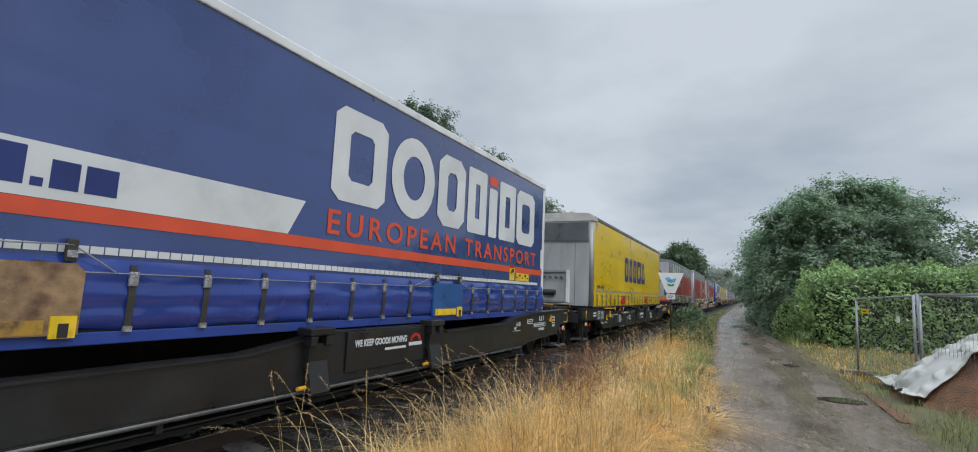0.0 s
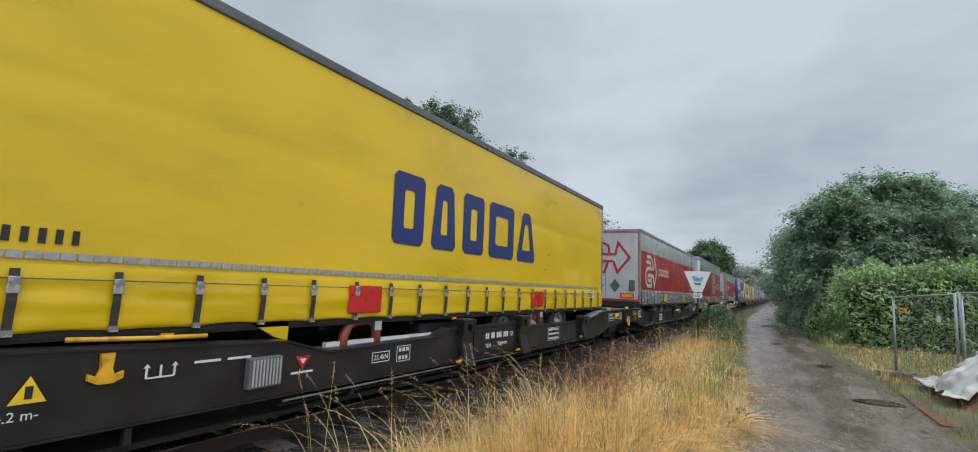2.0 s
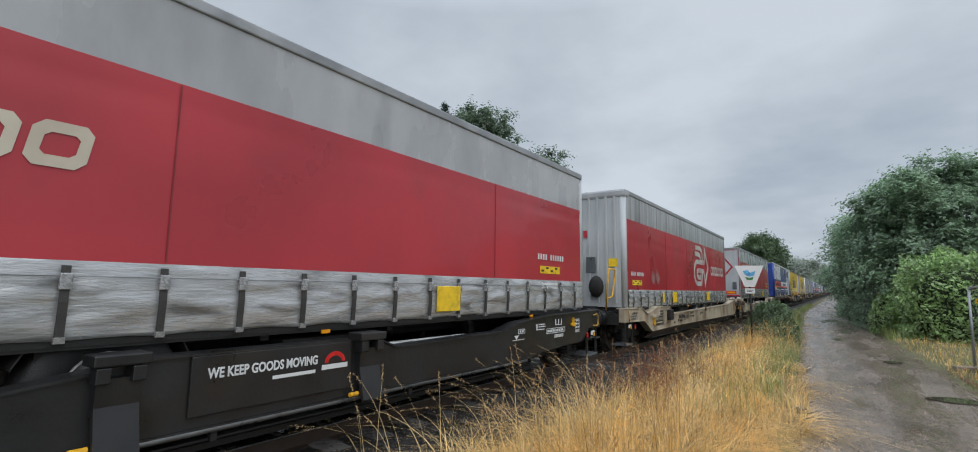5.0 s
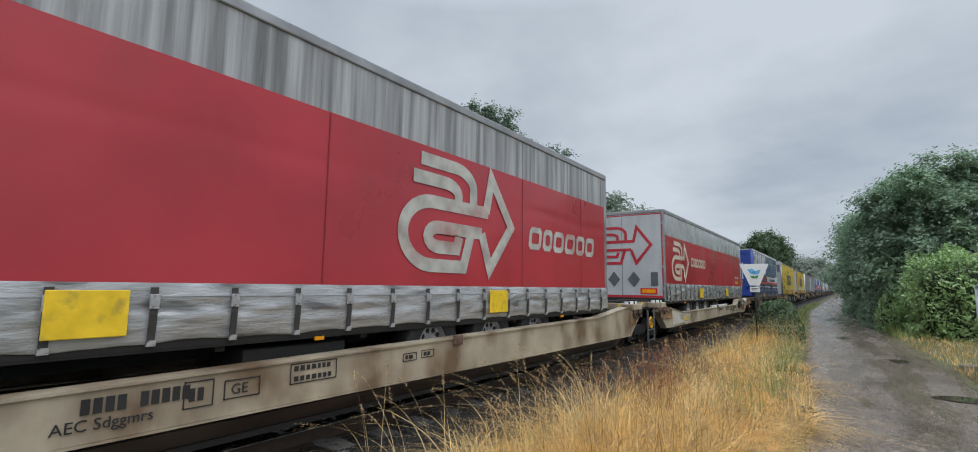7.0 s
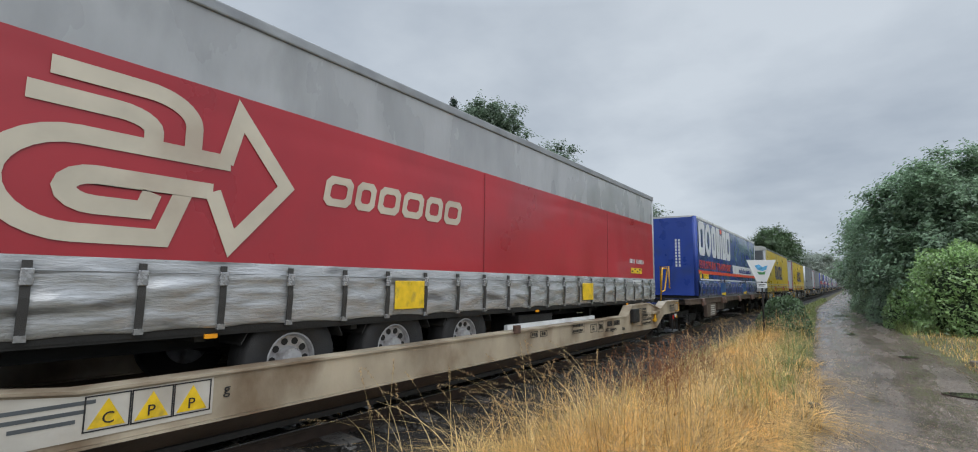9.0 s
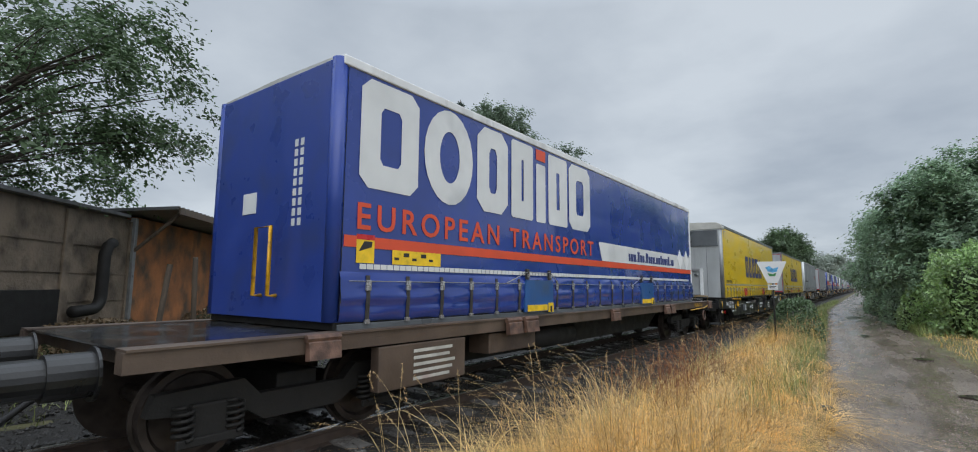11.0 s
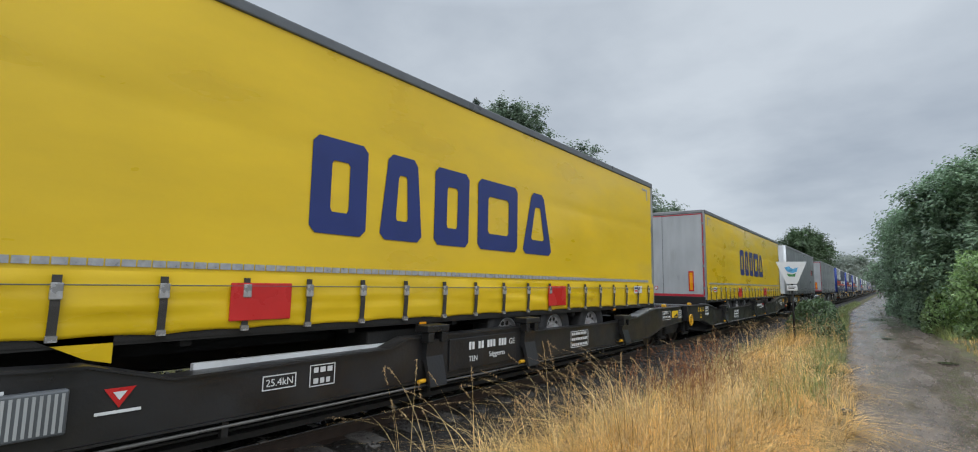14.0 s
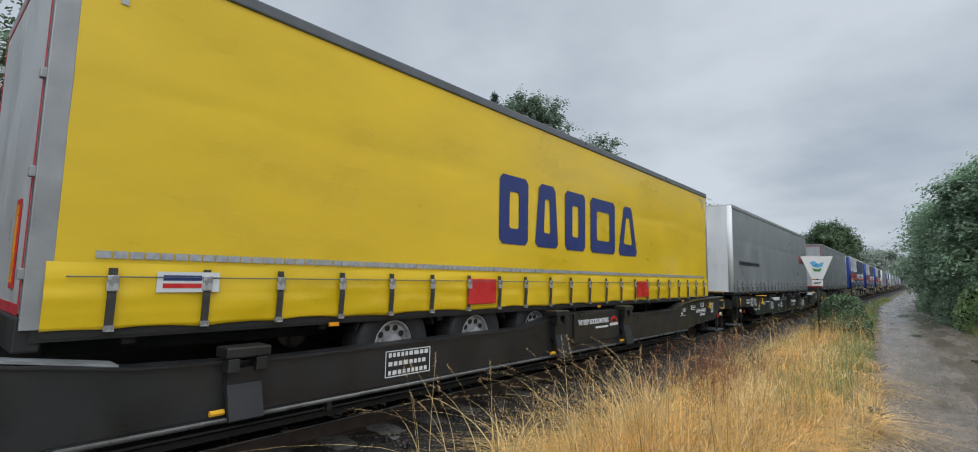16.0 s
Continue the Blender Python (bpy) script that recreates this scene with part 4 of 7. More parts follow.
def chassis(o, L, zb, doors_at_0):
    """Beams, axles, wheels and landing legs under a trailer; its rear is where the doors are."""
    def yy(d):
        return d if doors_at_0 else L - d
    for x in (-0.5, 0.5):
        part("chassis_beam", boxed(x - 0.06, x + 0.06, 0.25, L - 0.25, zb - 0.26, zb - 0.03), dark_under, o)
    for i in range(9):
        y = 0.6 + (L - 1.2) * i / 8
        part("cross_member", boxed(-1.2, 1.2, y - 0.04, y + 0.04, zb - 0.13, zb - 0.01), dark_under, o)
    part("side_rave", boxed(W2 - 0.06, W2 - 0.004, 0.1, L - 0.1, zb - 0.06, zb + 0.05), dark_under, o)
    part("side_rave", boxed(-W2 + 0.004, -W2 + 0.06, 0.1, L - 0.1, zb - 0.06, zb + 0.05), dark_under, o)
    for d in (3.0, 4.31, 5.62):
        part("axle", tube(bmesh.new(), [(-0.9, yy(d), 0.785), (0.9, yy(d), 0.785)], 0.075, 10), dark_under, o)
        for x in (-1.05, 1.05):
            road_wheel(o, x, yy(d))
        for sx in (-1, 1):
            pts = arc(yy(d), 0.785, 0.56, 0.52, 20, 160, 10)
            bm = slab(bmesh.new(), pts + [(a, b + 0.02) for a, b in pts[::-1]], min(sx * 0.86, sx * 1.24), max(sx * 0.86, sx * 1.24), "yz")
            part("mudguard", bm, dark_under, o)
    for x in (-0.8, 0.8):
        part("landing_leg", boxed(x - 0.06, x + 0.06, yy(10.4) - 0.06, yy(10.4) + 0.06, zb - 0.75, zb - 0.1, bevel=0.01), dark_under, o)
    bm = boxed(1.16, 1.22, min(yy(6.6), yy(9.8)), max(yy(6.6), yy(9.8)), zb - 0.5, zb - 0.27)
    part("side_guard", bm, white_paint, o, "pale side guard rail")
    part("tool_box", boxed(0.62, 1.18, min(yy(7.0), yy(8.1)), max(yy(7.0), yy(8.1)), zb - 0.55, zb - 0.14, bevel=0.02), dark_under, o)
    for d in (2.2, 7.4, 11.5):
        part("side_lamp", boxed(W2 - 0.003, W2 + 0.012, yy(d) - 0.05, yy(d) + 0.05, zb - 0.1, zb - 0.065), amber, o, "small amber marker lamp")


def doors(o, y, s, zb, zt, border, style):
    """Rear doors at an end; s is the way that they face along the length."""
    f = lambda a, b: (min(y + s * a, y + s * b), max(y + s * a, y + s * b))
    for x0, x1 in ((-1.2, -0.006), (0.006, 1.2)):
        d = part("door", boxed(x0, x1, *f(-0.04, 0.0), zb + 0.1, zt - 0.1, bevel=0.008), pale_door, o, "pale grey rear door")
        xo = x1 if x1 > 1 else x0
        for z in (zb + 0.35, zb + 1.0, zb + 1.65, zb + 2.3):
            part("hinge", boxed(min(xo, xo * 1.045), max(xo, xo * 1.045), *f(-0.03, 0.025), z - 0.035, z + 0.035, bevel=0.006), alu, d)
    for x in (-1.24, 1.24):
        part("corner_post", boxed(x - 0.035, x + 0.035, *f(-0.14, -0.006), zb, zt - 0.02, bevel=0.006), white_paint if style == "navy" else alu, o)
        part("edge_tape", boxed(x * 0.985 - 0.014, x * 0.985 + 0.014, *f(0.0, 0.005), zb + 0.12, zt - 0.12), border, o)
    part("edge_tape", boxed(-1.2, 1.2, *f(0.0, 0.005), zt - 0.14, zt - 0.11), border, o)
    part("edge_tape", boxed(-1.2, 1.2, *f(0.0, 0.005), zb + 0.09, zb + 0.16), border, o)
    part("bumper", boxed(-1.25, 1.25, *f(-0.12, 0.02), zb - 0.14, zb + 0.085, bevel=0.015), dark_under, o)
    part("header", boxed(-1.25, 1.25, *f(-0.12, 0.0), zt - 0.085, zt - 0.0, bevel=0.008), alu, o)
    if s > 0:
        return
    pl = f(0.003, 0.008)
    if style == "red":
        part("emblem", emblem(bmesh.new(), -1.03, zb + 1.05, 2.0, 1.22, 0.085, *pl, "xz"), crimson_print, o, "red curled arrow emblem")
        for x in (-0.98, 0.55):
            part("reflector_plate", boxed(x, x + 0.5, *f(0.003, 0.012), zb + 0.2, zb + 0.37), red_plate, o, "red and amber reflector plate")
            part("reflector_inlay", boxed(x + 0.05, x + 0.45, *f(0.0125, 0.016), zb + 0.235, zb + 0.335), amber, o)
        for x in (-0.26, 0.36):
            part("placard", slab(bmesh.new(), [(x, zb + 0.39), (x + 0.19, zb + 0.63), (x, zb + 0.87), (x - 0.19, zb + 0.63)], *f(0.003, 0.012), "xz"), dark_panel, o, "dark diamond placard holder")
        part("vent_box", boxed(0.88, 1.08, *f(0.003, 0.03), zb + 0.45, zb + 0.85, bevel=0.02), dark_panel, o)
        for x in (-0.88, -0.68):
            part("speed_disc", slab(bmesh.new(), [(x + 0.085 * math.cos(i * 0.3927), zb + 0.62 + 0.085 * math.sin(i * 0.3927)) for i in range(16)], *pl, "xz"), red_plate, o)
            part("speed_disc_face", slab(bmesh.new(), [(x + 0.064 * math.cos(i * 0.3927), zb + 0.62 + 0.064 * math.sin(i * 0.3927)) for i in range(16)], *f(0.0085, 0.011), "xz"), white_paint, o)
        part("warning_sticker", boxed(-0.86, -0.7, *pl, zb + 0.75, zb + 1.08), sticker_yellow, o)
    else:
        for x in (-1.0, 0.78):
            part("reflector_plate", boxed(x, x + 0.15, *f(0.003, 0.012), zb + 0.25, zb + 0.85), red_plate, o, "upright red and amber reflector")
            part("reflector_inlay", boxed(x + 0.03, x + 0.12, *f(0.0125, 0.016), zb + 0.29, zb + 0.81), amber, o)
        for x in (-0.66, -0.44, -0.22):
            part("speed_disc", slab(bmesh.new(), [(x + 0.06 * math.cos(i * 0.3927), zb + 0.33 + 0.06 * math.sin(i * 0.3927)) for i in range(16)], *pl, "xz"), red_plate, o)
            part("speed_disc_face", slab(bmesh.new(), [(x + 0.042 * math.cos(i * 0.3927), zb + 0.33 + 0.042 * math.sin(i * 0.3927)) for i in range(16)], *f(0.0085, 0.011), "xz"), white_paint, o)


def front_wall(o, y, s, zb, zt, style):
    f = lambda a, b: (min(y + s * a, y + s * b), max(y + s * a, y + s * b))
    main = {"yellow": grey_panel, "red": pale_door, "navy": blue_paint, "grey": white_paint}[style]
    w = part("front_wall", boxed(-1.15, 1.15, *f(-0.06, 0.0), zb, zt - 0.05, bevel=0.006), main, o, {"yellow": "grey steel front wall with a dark upper panel", "red": "pale grey ribbed front wall", "navy": "blue front wall", "grey": "white front wall"}[style])
    post = alu if style == "yellow" else main
    for x in (-1.2, 1.2):
        bm = bmesh.new()
        tube(bm, [(x, f(-0.07, -0.07)[0], zb), (x, f(-0.07, -0.07)[0], zt - 0.03)], 0.085, 12)
        part("corner_post", bm, post, o, smooth=True)
    if s > 0:
        return
    if style == "yellow":
        part("upper_panel", boxed(-1.12, 1.12, *f(0.002, 0.022), zt - 0.78, zt - 0.2, bevel=0.004), dark_panel, w, "dark upper panel")
        part("seam", boxed(-1.14, 1.14, *f(0.002, 0.03), zt - 0.82, zt - 0.785), dark_panel, w)
        cap = slab(bmesh.new(), [(-1.3, zt - 0.17), (1.3, zt - 0.17), (1.305, zt - 0.06), (1.27, zt + 0.02), (1.1, zt + 0.1), (0.4, zt + 0.125), (-0.5, zt + 0.115), (-1.12, zt + 0.1), (-1.28, zt + 0.02), (-1.305, zt - 0.06)], *f(-0.42, 0.03), "xz")
        bmesh.ops.bevel(cap, geom=list(cap.edges), offset=0.022, segments=2, profile=0.5, affect="EDGES")
        part("roof_cap", cap, white_sheet, o, "pale rounded roof edge")
        part("coupling_box_back", boxed(-0.4, 0.5, *f(0.002, 0.02), zb + 0.06, zb + 1.1), grey_panel, w)
        for x in (-0.46, 0.5):
            part("coupling_box_side", boxed(x - 0.05, x + 0.05, *f(0.002, 0.12), zb + 0.08, zb + 1.1, bevel=0.012), white_paint, w, "white coupling box frame")
        part("coupling_box_top", boxed(-0.41, 0.45, *f(0.005, 0.1), zb + 1.02, zb + 1.1), alu, w)
        part("coupling_box_base", boxed(-0.41, 0.45, *f(0.005, 0.1), zb + 0.08, zb + 0.14), alu, w)
        for cx in (-0.28, -0.1, 0.1, 0.28):
            part("coupling_socket", tube(bmesh.new(), [(cx, y + s * 0.02, zb + 0.86), (cx, y + s * 0.1, zb + 0.86)], 0.05, 10), dark_panel, w)
        for i in range(8):
            part("panel_rib", boxed(-1.1, 1.1, *f(0.001, 0.0035), zb + 1.24 + 0.1 * i, zb + 1.25 + 0.1 * i), grey_panel, w)
        part("hose_drum", tube(bmesh.new(), [(-0.3, y + s * 0.12, zb + 0.38), (0.1, y + s * 0.12, zb + 0.38)], 0.09, 14), tyre_rubber, w, "black coiled hose")
        for x in (-0.8, 0.7):
            part("seam", boxed(x - 0.006, x + 0.006, *f(0.002, 0.008), zb + 0.05, zt - 0.85), dark_panel, w)
        part("sticker", boxed(-0.95, -0.82, *f(0.002, 0.007), zb + 0.42, zb + 0.54), sticker_yellow, w)
        part("sticker", boxed(-0.95, -0.82, *f(0.002, 0.007), zb + 0.58, zb + 0.7), sticker_yellow, w)
    elif style == "red":
        for i in range(10):
            x = -1.02 + 0.226 * i
            part("rib", boxed(x - 0.03, x + 0.03, *f(0.002, 0.03), zb + 0.1, zt - 0.1, bevel=0.008), pale_door, w)
        part("emblem", emblem(bmesh.new(), -0.95, zb + 2.2, 0.36, 0.34, 0.035, *f(0.031, 0.036), "xz"), crimson_print, w, "small red arrow emblem")
        part("roof_cap", boxed(-1.3, 1.3, *f(-0.3, 0.035), zt - 0.2, zt + 0.015, bevel=0.06), silver_tarp, o, "grey rounded roof edge")
        cp = part("coupling_panel", boxed(-0.8, 0.15, *f(0.031, 0.1), zb + 0.1, zb + 1.15, bevel=0.02), alu, w, "grey coupling box")
        # raised dark plates stand for the shaded inside of the coupling box
        part("coupling_recess", boxed(-0.68, 0.02, *f(0.1005, 0.105), zb + 0.6, zb + 0.95), dark_under, cp)
        part("coupling_recess", boxed(-0.68, 0.02, *f(0.1005, 0.105), zb + 0.14, zb + 0.4), dark_under, cp)
        for i in range(5):
            part("code_bar", boxed(-0.5 + 0.17 * i, -0.4 + 0.17 * i, *f(0.031, 0.034), zb + 1.75, zb + 1.93), crimson_print, w)
        for x in (-0.95, -0.9):
            part("placard", slab(bmesh.new(), [(x, zb + (0.5 if x < -0.92 else 1.0)), (x + 0.16, zb + (0.75 if x < -0.92 else 1.25)), (x, zb + (1.0 if x < -0.92 else 1.5)), (x - 0.16, zb + (0.75 if x < -0.92 else 1.25))], *f(0.031, 0.04), "xz"), dark_panel, w, "dark diamond placard holder")
        for z in (0.2, 0.45, 0.7):
            part("coupling_step", boxed(-0.72, 0.0, *f(0.09, 0.18), zb + z, zb + z + 0.05), alu, w)
        bag = bmesh.new()
        bmesh.ops.create_icosphere(bag, subdivisions=2, radius=0.2, matrix=Matrix.Translation((0.55, y + s * 0.12, zb + 0.5)) @ Matrix.Diagonal((1, 0.5, 1.4, 1)))
        part("bag", bag, dark_under, w, "black plastic bag", True)
        part("sticker", boxed(0.85, 1.08, *f(0.031, 0.035), zb + 1.0, zb + 1.2), sticker_yellow, w)
        part("hatch", boxed(0.25, 0.5, *f(0.031, 0.04), zb + 0.85, zb + 1.25, bevel=0.01), dark_panel, w)
    elif style == "navy":
        part("placard", boxed(-0.5, -0.2, *f(0.002, 0.008), zb + 1.2, zb + 1.45), white_paint, w)
        for x in (0.55, 0.66):
            for i in range(9):
                part("caption", boxed(x, x + 0.06, *f(0.002, 0.007), zb + 1.0 + 0.11 * i, zb + 1.08 + 0.11 * i), white_print, w)
        part("grab_handle", tube(bmesh.new(), [(0.05, y + s * 0.02, zb + 0.25), (0.05, y + s * 0.12, zb + 0.25), (0.05, y + s * 0.12, zb + 1.0), (0.35, y + s * 0.12, zb + 1.0), (0.35, y + s * 0.12, zb + 0.25), (0.35, y + s * 0.02, zb + 0.25)], 0.022, 8), yellow_steel, w, "yellow grab handle", True)
    else:
        part("lamp_box", boxed(-1.02, -0.8, *f(0.002, 0.16), zb + 0.95, zb + 1.4, bevel=0.02), red_plate, w, "red lamp box")
        part("seam", boxed(0.3, 0.32, *f(0.002, 0.008), zb + 0.05, zt - 0.1), dark_panel, w)
        part("cable_box", boxed(-0.7, -0.35, *f(0.002, 0.14), zb + 0.35, zb + 0.6, bevel=0.03), dark_under, w)


def trailer(style, L, zb, zt, lead, seed, label, wheels=True, worn=False, layout="front"):
    o = thing("swap_body" if not wheels else "semi_trailer", label, "swap body" if not wheels else "semi-trailer", "trailers on the train")
    zs = zb + {"yellow": 0.43, "red": 0.51, "navy": 0.5, "grey": 0.36}[style] - (0.08 if worn else 0)
    top = zt - 0.09
    tarp = {"yellow": yellow_tarp, "red": red_tarp, "navy": navy_tarp, "grey": grey_tarp}[style]
    if style == "navy" and seed > 50:
        tarp = dull_navy
    elif style == "navy" and layout == "front":
        tarp = bright_navy
    sil = dirty_silver if worn else silver_tarp
    bands = {"red": [(zs, None), (zb + (2.17 if worn else 1.95), red_tarp), (top, sil)]}.get(style, [(zs, None), (top, tarp)])
    if worn:
        bands[1] = (zb + 2.2, red_tarp)
    hem = {"red": sil}.get(style, bright_navy if tarp is navy_tarp else tarp)
    part("cargo_body", boxed(-W2 + 0.015, W2 - 0.015, 0.08, L - 0.08, zb + 0.02, zt - 0.05), dark_panel, o)
    part("floor_frame", boxed(-W2 + 0.01, W2 - 0.01, 0.06, L - 0.06, zb - 0.08, zb + 0.018), dark_under, o)
    curtain(o, 0.13, L - 0.13, bands, seed, 1)
    curtain(o, 0.13, L - 0.13, bands, seed + 7, -1)
    n = 22
    ys = [0.45 + (L - 0.9) * i / (n - 1) + 0.05 * noise.noise((i * 1.7, seed, 0)) for i in range(n)]
    skirt(o, 0.1, L - 0.1, zb - 0.02, zs + 0.004, ys, hem, seed, 1, style == "navy")
    skirt(o, 0.1, L - 0.1, zb - 0.02, zs + 0.004, ys, hem, seed + 5, -1)
    sm = strap_mesh(zb, zs - 0.03)
    for y in ys:
        again("strap", sm, o, pose(0, y, 0, 0, 0, 0))
    part("tension_wire", tube(bmesh.new(), [(1.312, 0.2, zs - 0.09), (1.316, L / 2, zs - 0.1), (1.312, L - 0.2, zs - 0.09)], 0.005, 5), dark_panel if style == "yellow" else alu, o)
    # roof and its edge rails
    rail_m = {"yellow": dark_panel, "red": alu, "navy": white_paint, "grey": alu}[style]
    for sx in (-1, 1):
        a, b = sorted((sx * 1.2, sx * 1.295))
        part("roof_rail", boxed(a, b, 0.05, L - 0.05, zt - 0.11, zt, bevel=0.015), rail_m, o)
    part("roof", slab(bmesh.new(), [(-1.2, zt - 0.05), (1.2, zt - 0.05), (1.2, zt - 0.004), (0, zt + 0.02), (-1.2, zt - 0.004)], 0.03, L - 0.03, "xz"), white_sheet, o)
    if style in ("yellow", "navy"):
        w = 0.05 if style == "yellow" else 0.055
        bm = bmesh.new()
        y = 0.35
        while y < L - 0.45:
            box(bm, 1.2785, 1.2825, y, y + 0.085, zs + 0.035, zs + 0.035 + w)
            y += 0.095
        tagged(part("reflective_strip", bm, reflect_strip if style == "yellow" else white_print, o, "row of reflective marker tiles"), kind="stuff")
    if lead == "front":
        front_wall(o, 0, -1, zb, zt, style)
        doors(o, L, 1, zb, zt, crimson_print, style)
    else:
        doors(o, 0, -1, zb, zt, crimson_print, style)
        front_wall(o, L, 1, zb, zt, style)
    if style == "yellow":
        word_blocks(o, "lettering_block", BLOCKS_FIVE, 4.63, zb + (0.91 if seed == 2 else 0.84), 0.93, 0.95, blue_print, "dark blue lettering block")
        for y in (3.95, 8.85) if lead == "front" else (4.02, 8.92):
            part("red_patch", boxed(1.3, 1.318, y, y + 0.53, zb + 0.05, zb + 0.36, bevel=0.006), red_plate, o, "red marker patch")
        if lead == "front":
            for i in range(10):
                y = 0.52 + 0.092 * i
                if i != 4:
                    part("code_bar", boxed(1.2785, 1.281, y, y + 0.042, zs + 0.14, zs + 0.24), black_print, o)
        for y in (12.28,) if lead == "front" else (0.71,):
            part("maker_plate", boxed(1.304, 1.309, y, y + 0.43, zs - 0.2, zs - 0.05), white_print, o, "white maker's plate")
            part("maker_text", boxed(1.3095, 1.311, y + 0.04, y + 0.3, zs - 0.115, zs - 0.075), blue_print, o)
            part("maker_text", boxed(1.3095, 1.311, y + 0.04, y + 0.3, zs - 0.17, zs - 0.135), red_plate, o)
        if lead == "front":
            part("loose_flap", slab(bmesh.new(), [(2.75, zb + 0.0), (3.2, zb + 0.0), (3.2, zb - 0.2), (3.05, zb - 0.16)], W2 - 0.012, W2 - 0.004), yellow_tarp, o, "loose yellow flap hanging under the hem")
        for y in (0.35, L - 0.65):
            part("corner_mark", slab(bmesh.new(), [(y, zt - 0.2), (y + 0.3, zt - 0.2), (y + 0.3, zt - 0.24), (y + 0.05, zt - 0.24), (y + 0.05, zt - 0.45), (y, zt - 0.45)] if y < 1 else [(y, zt - 0.2), (y + 0.3, zt - 0.2), (y + 0.3, zt - 0.45), (y + 0.25, zt - 0.45), (y + 0.25, zt - 0.24), (y, zt - 0.24)], 1.2785, 1.281), reflect_strip, o)
    elif style == "red":
        u, prt = (0.7, cream_print) if not worn else (7.1, worn_print)
        if layout == "plain":
            u = 7.1
        w, h = (2.17, 1.24) if not worn else (2.6, 1.5)
        part("emblem", emblem(bmesh.new(), u, zb + (0.6 if not worn else 0.6), w, h, 0.13 if not worn else 0.17, *FACE, "yz"), prt, o, "large curled arrow emblem")
        k = 0.31 if not worn else 0.38
        y = u + w + (0.31 if not worn else 0.43)
        for wide in (1.1, 0.86, 1.04, 1.1, 0.98, 1.08):
            word_blocks(o, "lettering_block", [(0.0, [(p + 0.16 * v, v) for p, v in block(wide, cut=0.18)])], y, zb + (1.12 if not worn else 1.06), k, k, prt, "", bar=0.25)
            y += (wide + 0.16) * k
        for y in ((4.15, 9.02) if not worn else (4.03, 8.97)):
            part("yellow_patch", boxed(1.325, 1.342, y, y + 0.47, zb + 0.06, zb + 0.38, bevel=0.006), sticker_yellow, o, "worn yellow marker patch")
        e = L - 1.9 if lead == "doors" else 0.35
        for i in range(12):
            if i not in (4, 11):
                part("code_bar", boxed(*FACE, e + 0.02 + 0.092 * i, e + 0.072 + 0.092 * i, zs + 0.36, zs + 0.46), white_print, o)
        part("data_plate", boxed(*FACE, e + 0.1, e + 0.85, zs + 0.12, zs + 0.25), sticker_yellow, o, "yellow data plate")
        for i in range(4):
            part("data_bar", boxed(FACE[1] + 0.0005, FACE[1] + 0.002, e + 0.14 + 0.17 * i, e + 0.24 + 0.17 * i, zs + (0.2 if i % 2 else 0.15), zs + (0.235 if i % 2 else 0.185)), black_print, o)
        if not worn:
            part("maker_plate", boxed(1.304, 1.309, e + 0.1, e + 0.7, zs - 0.14, zs - 0.04), white_print, o)
        # vertical seams over the posts, in a darker red
        for y in (3.55, 6.15, 9.95, 12.2) if worn else (5.9, 10.4):
            part("seam", boxed(1.2775, 1.2797, y - 0.006, y + 0.006, zs + 0.02, bands[1][0] - 0.01), seam_red, o)
        if worn:
            part("safety_sticker", boxed(1.325, 1.331, 2.95, 3.1, zs - 0.34, zs - 0.06), sticker_yellow, o, "small yellow safety sticker")
            for y in (2.2, 2.65):
                part("placard", slab(bmesh.new(), [(y, zs + 0.12), (y + 0.22, zs + 0.34), (y, zs + 0.56), (y - 0.22, zs + 0.34)], 1.2785, 1.2815), faded_print, o)
    elif style == "navy":
        z0 = zb + 0.76
        part("stripe", boxed(1.278, 1.2802, 0.14, L - 0.14, z0, z0 + 0.12), orange_print, o, "orange-red stripe")
        if layout == "front":
            a, c0, c1 = 0.2, 6.3, L - 0.14
            part("band", slab(bmesh.new(), [(c0 + 0.15, z0 + 0.124), (c1, z0 + 0.124), (c1, z0 + 0.5), (c0, z0 + 0.5)], 1.278, 1.2804), white_print, o, "white band with a slanted end")
            y = 7.9
            for i in range(23):
                wd = 0.045 if i in (3, 7, 12, 20) else 0.105 + 0.03 * (i % 3)
                part("lettering_bar", boxed(1.2808, 1.2825, y, y + wd, z0 + 0.18, z0 + (0.23 if wd < 0.06 else 0.42 if i in (4, 8, 15, 19) else 0.35)), blue_print, o)
                y += wd + 0.0275
            for y in (11.87, 12.5):
                part("placard", slab(bmesh.new(), [(y, z0 + 0.1), (y + 0.27, z0 + 0.4), (y, z0 + 0.68), (y - 0.27, z0 + 0.4)], 1.2825, 1.288), white_paint, o, "white diamond placard")
        else:
            a, c0, c1 = 6.5, 0.14, 6.26
            part("band", slab(bmesh.new(), [(c0, z0 + 0.124), (c1 - 0.2, z0 + 0.124), (c1, z0 + 0.5), (c0, z0 + 0.5)], 1.278, 1.2804), white_print, o, "white band with a slanted end")
            y = 2.02
            for i in range(11):
                wd = 0.07 if i == 8 else 0.17 + 0.04 * (i % 3)
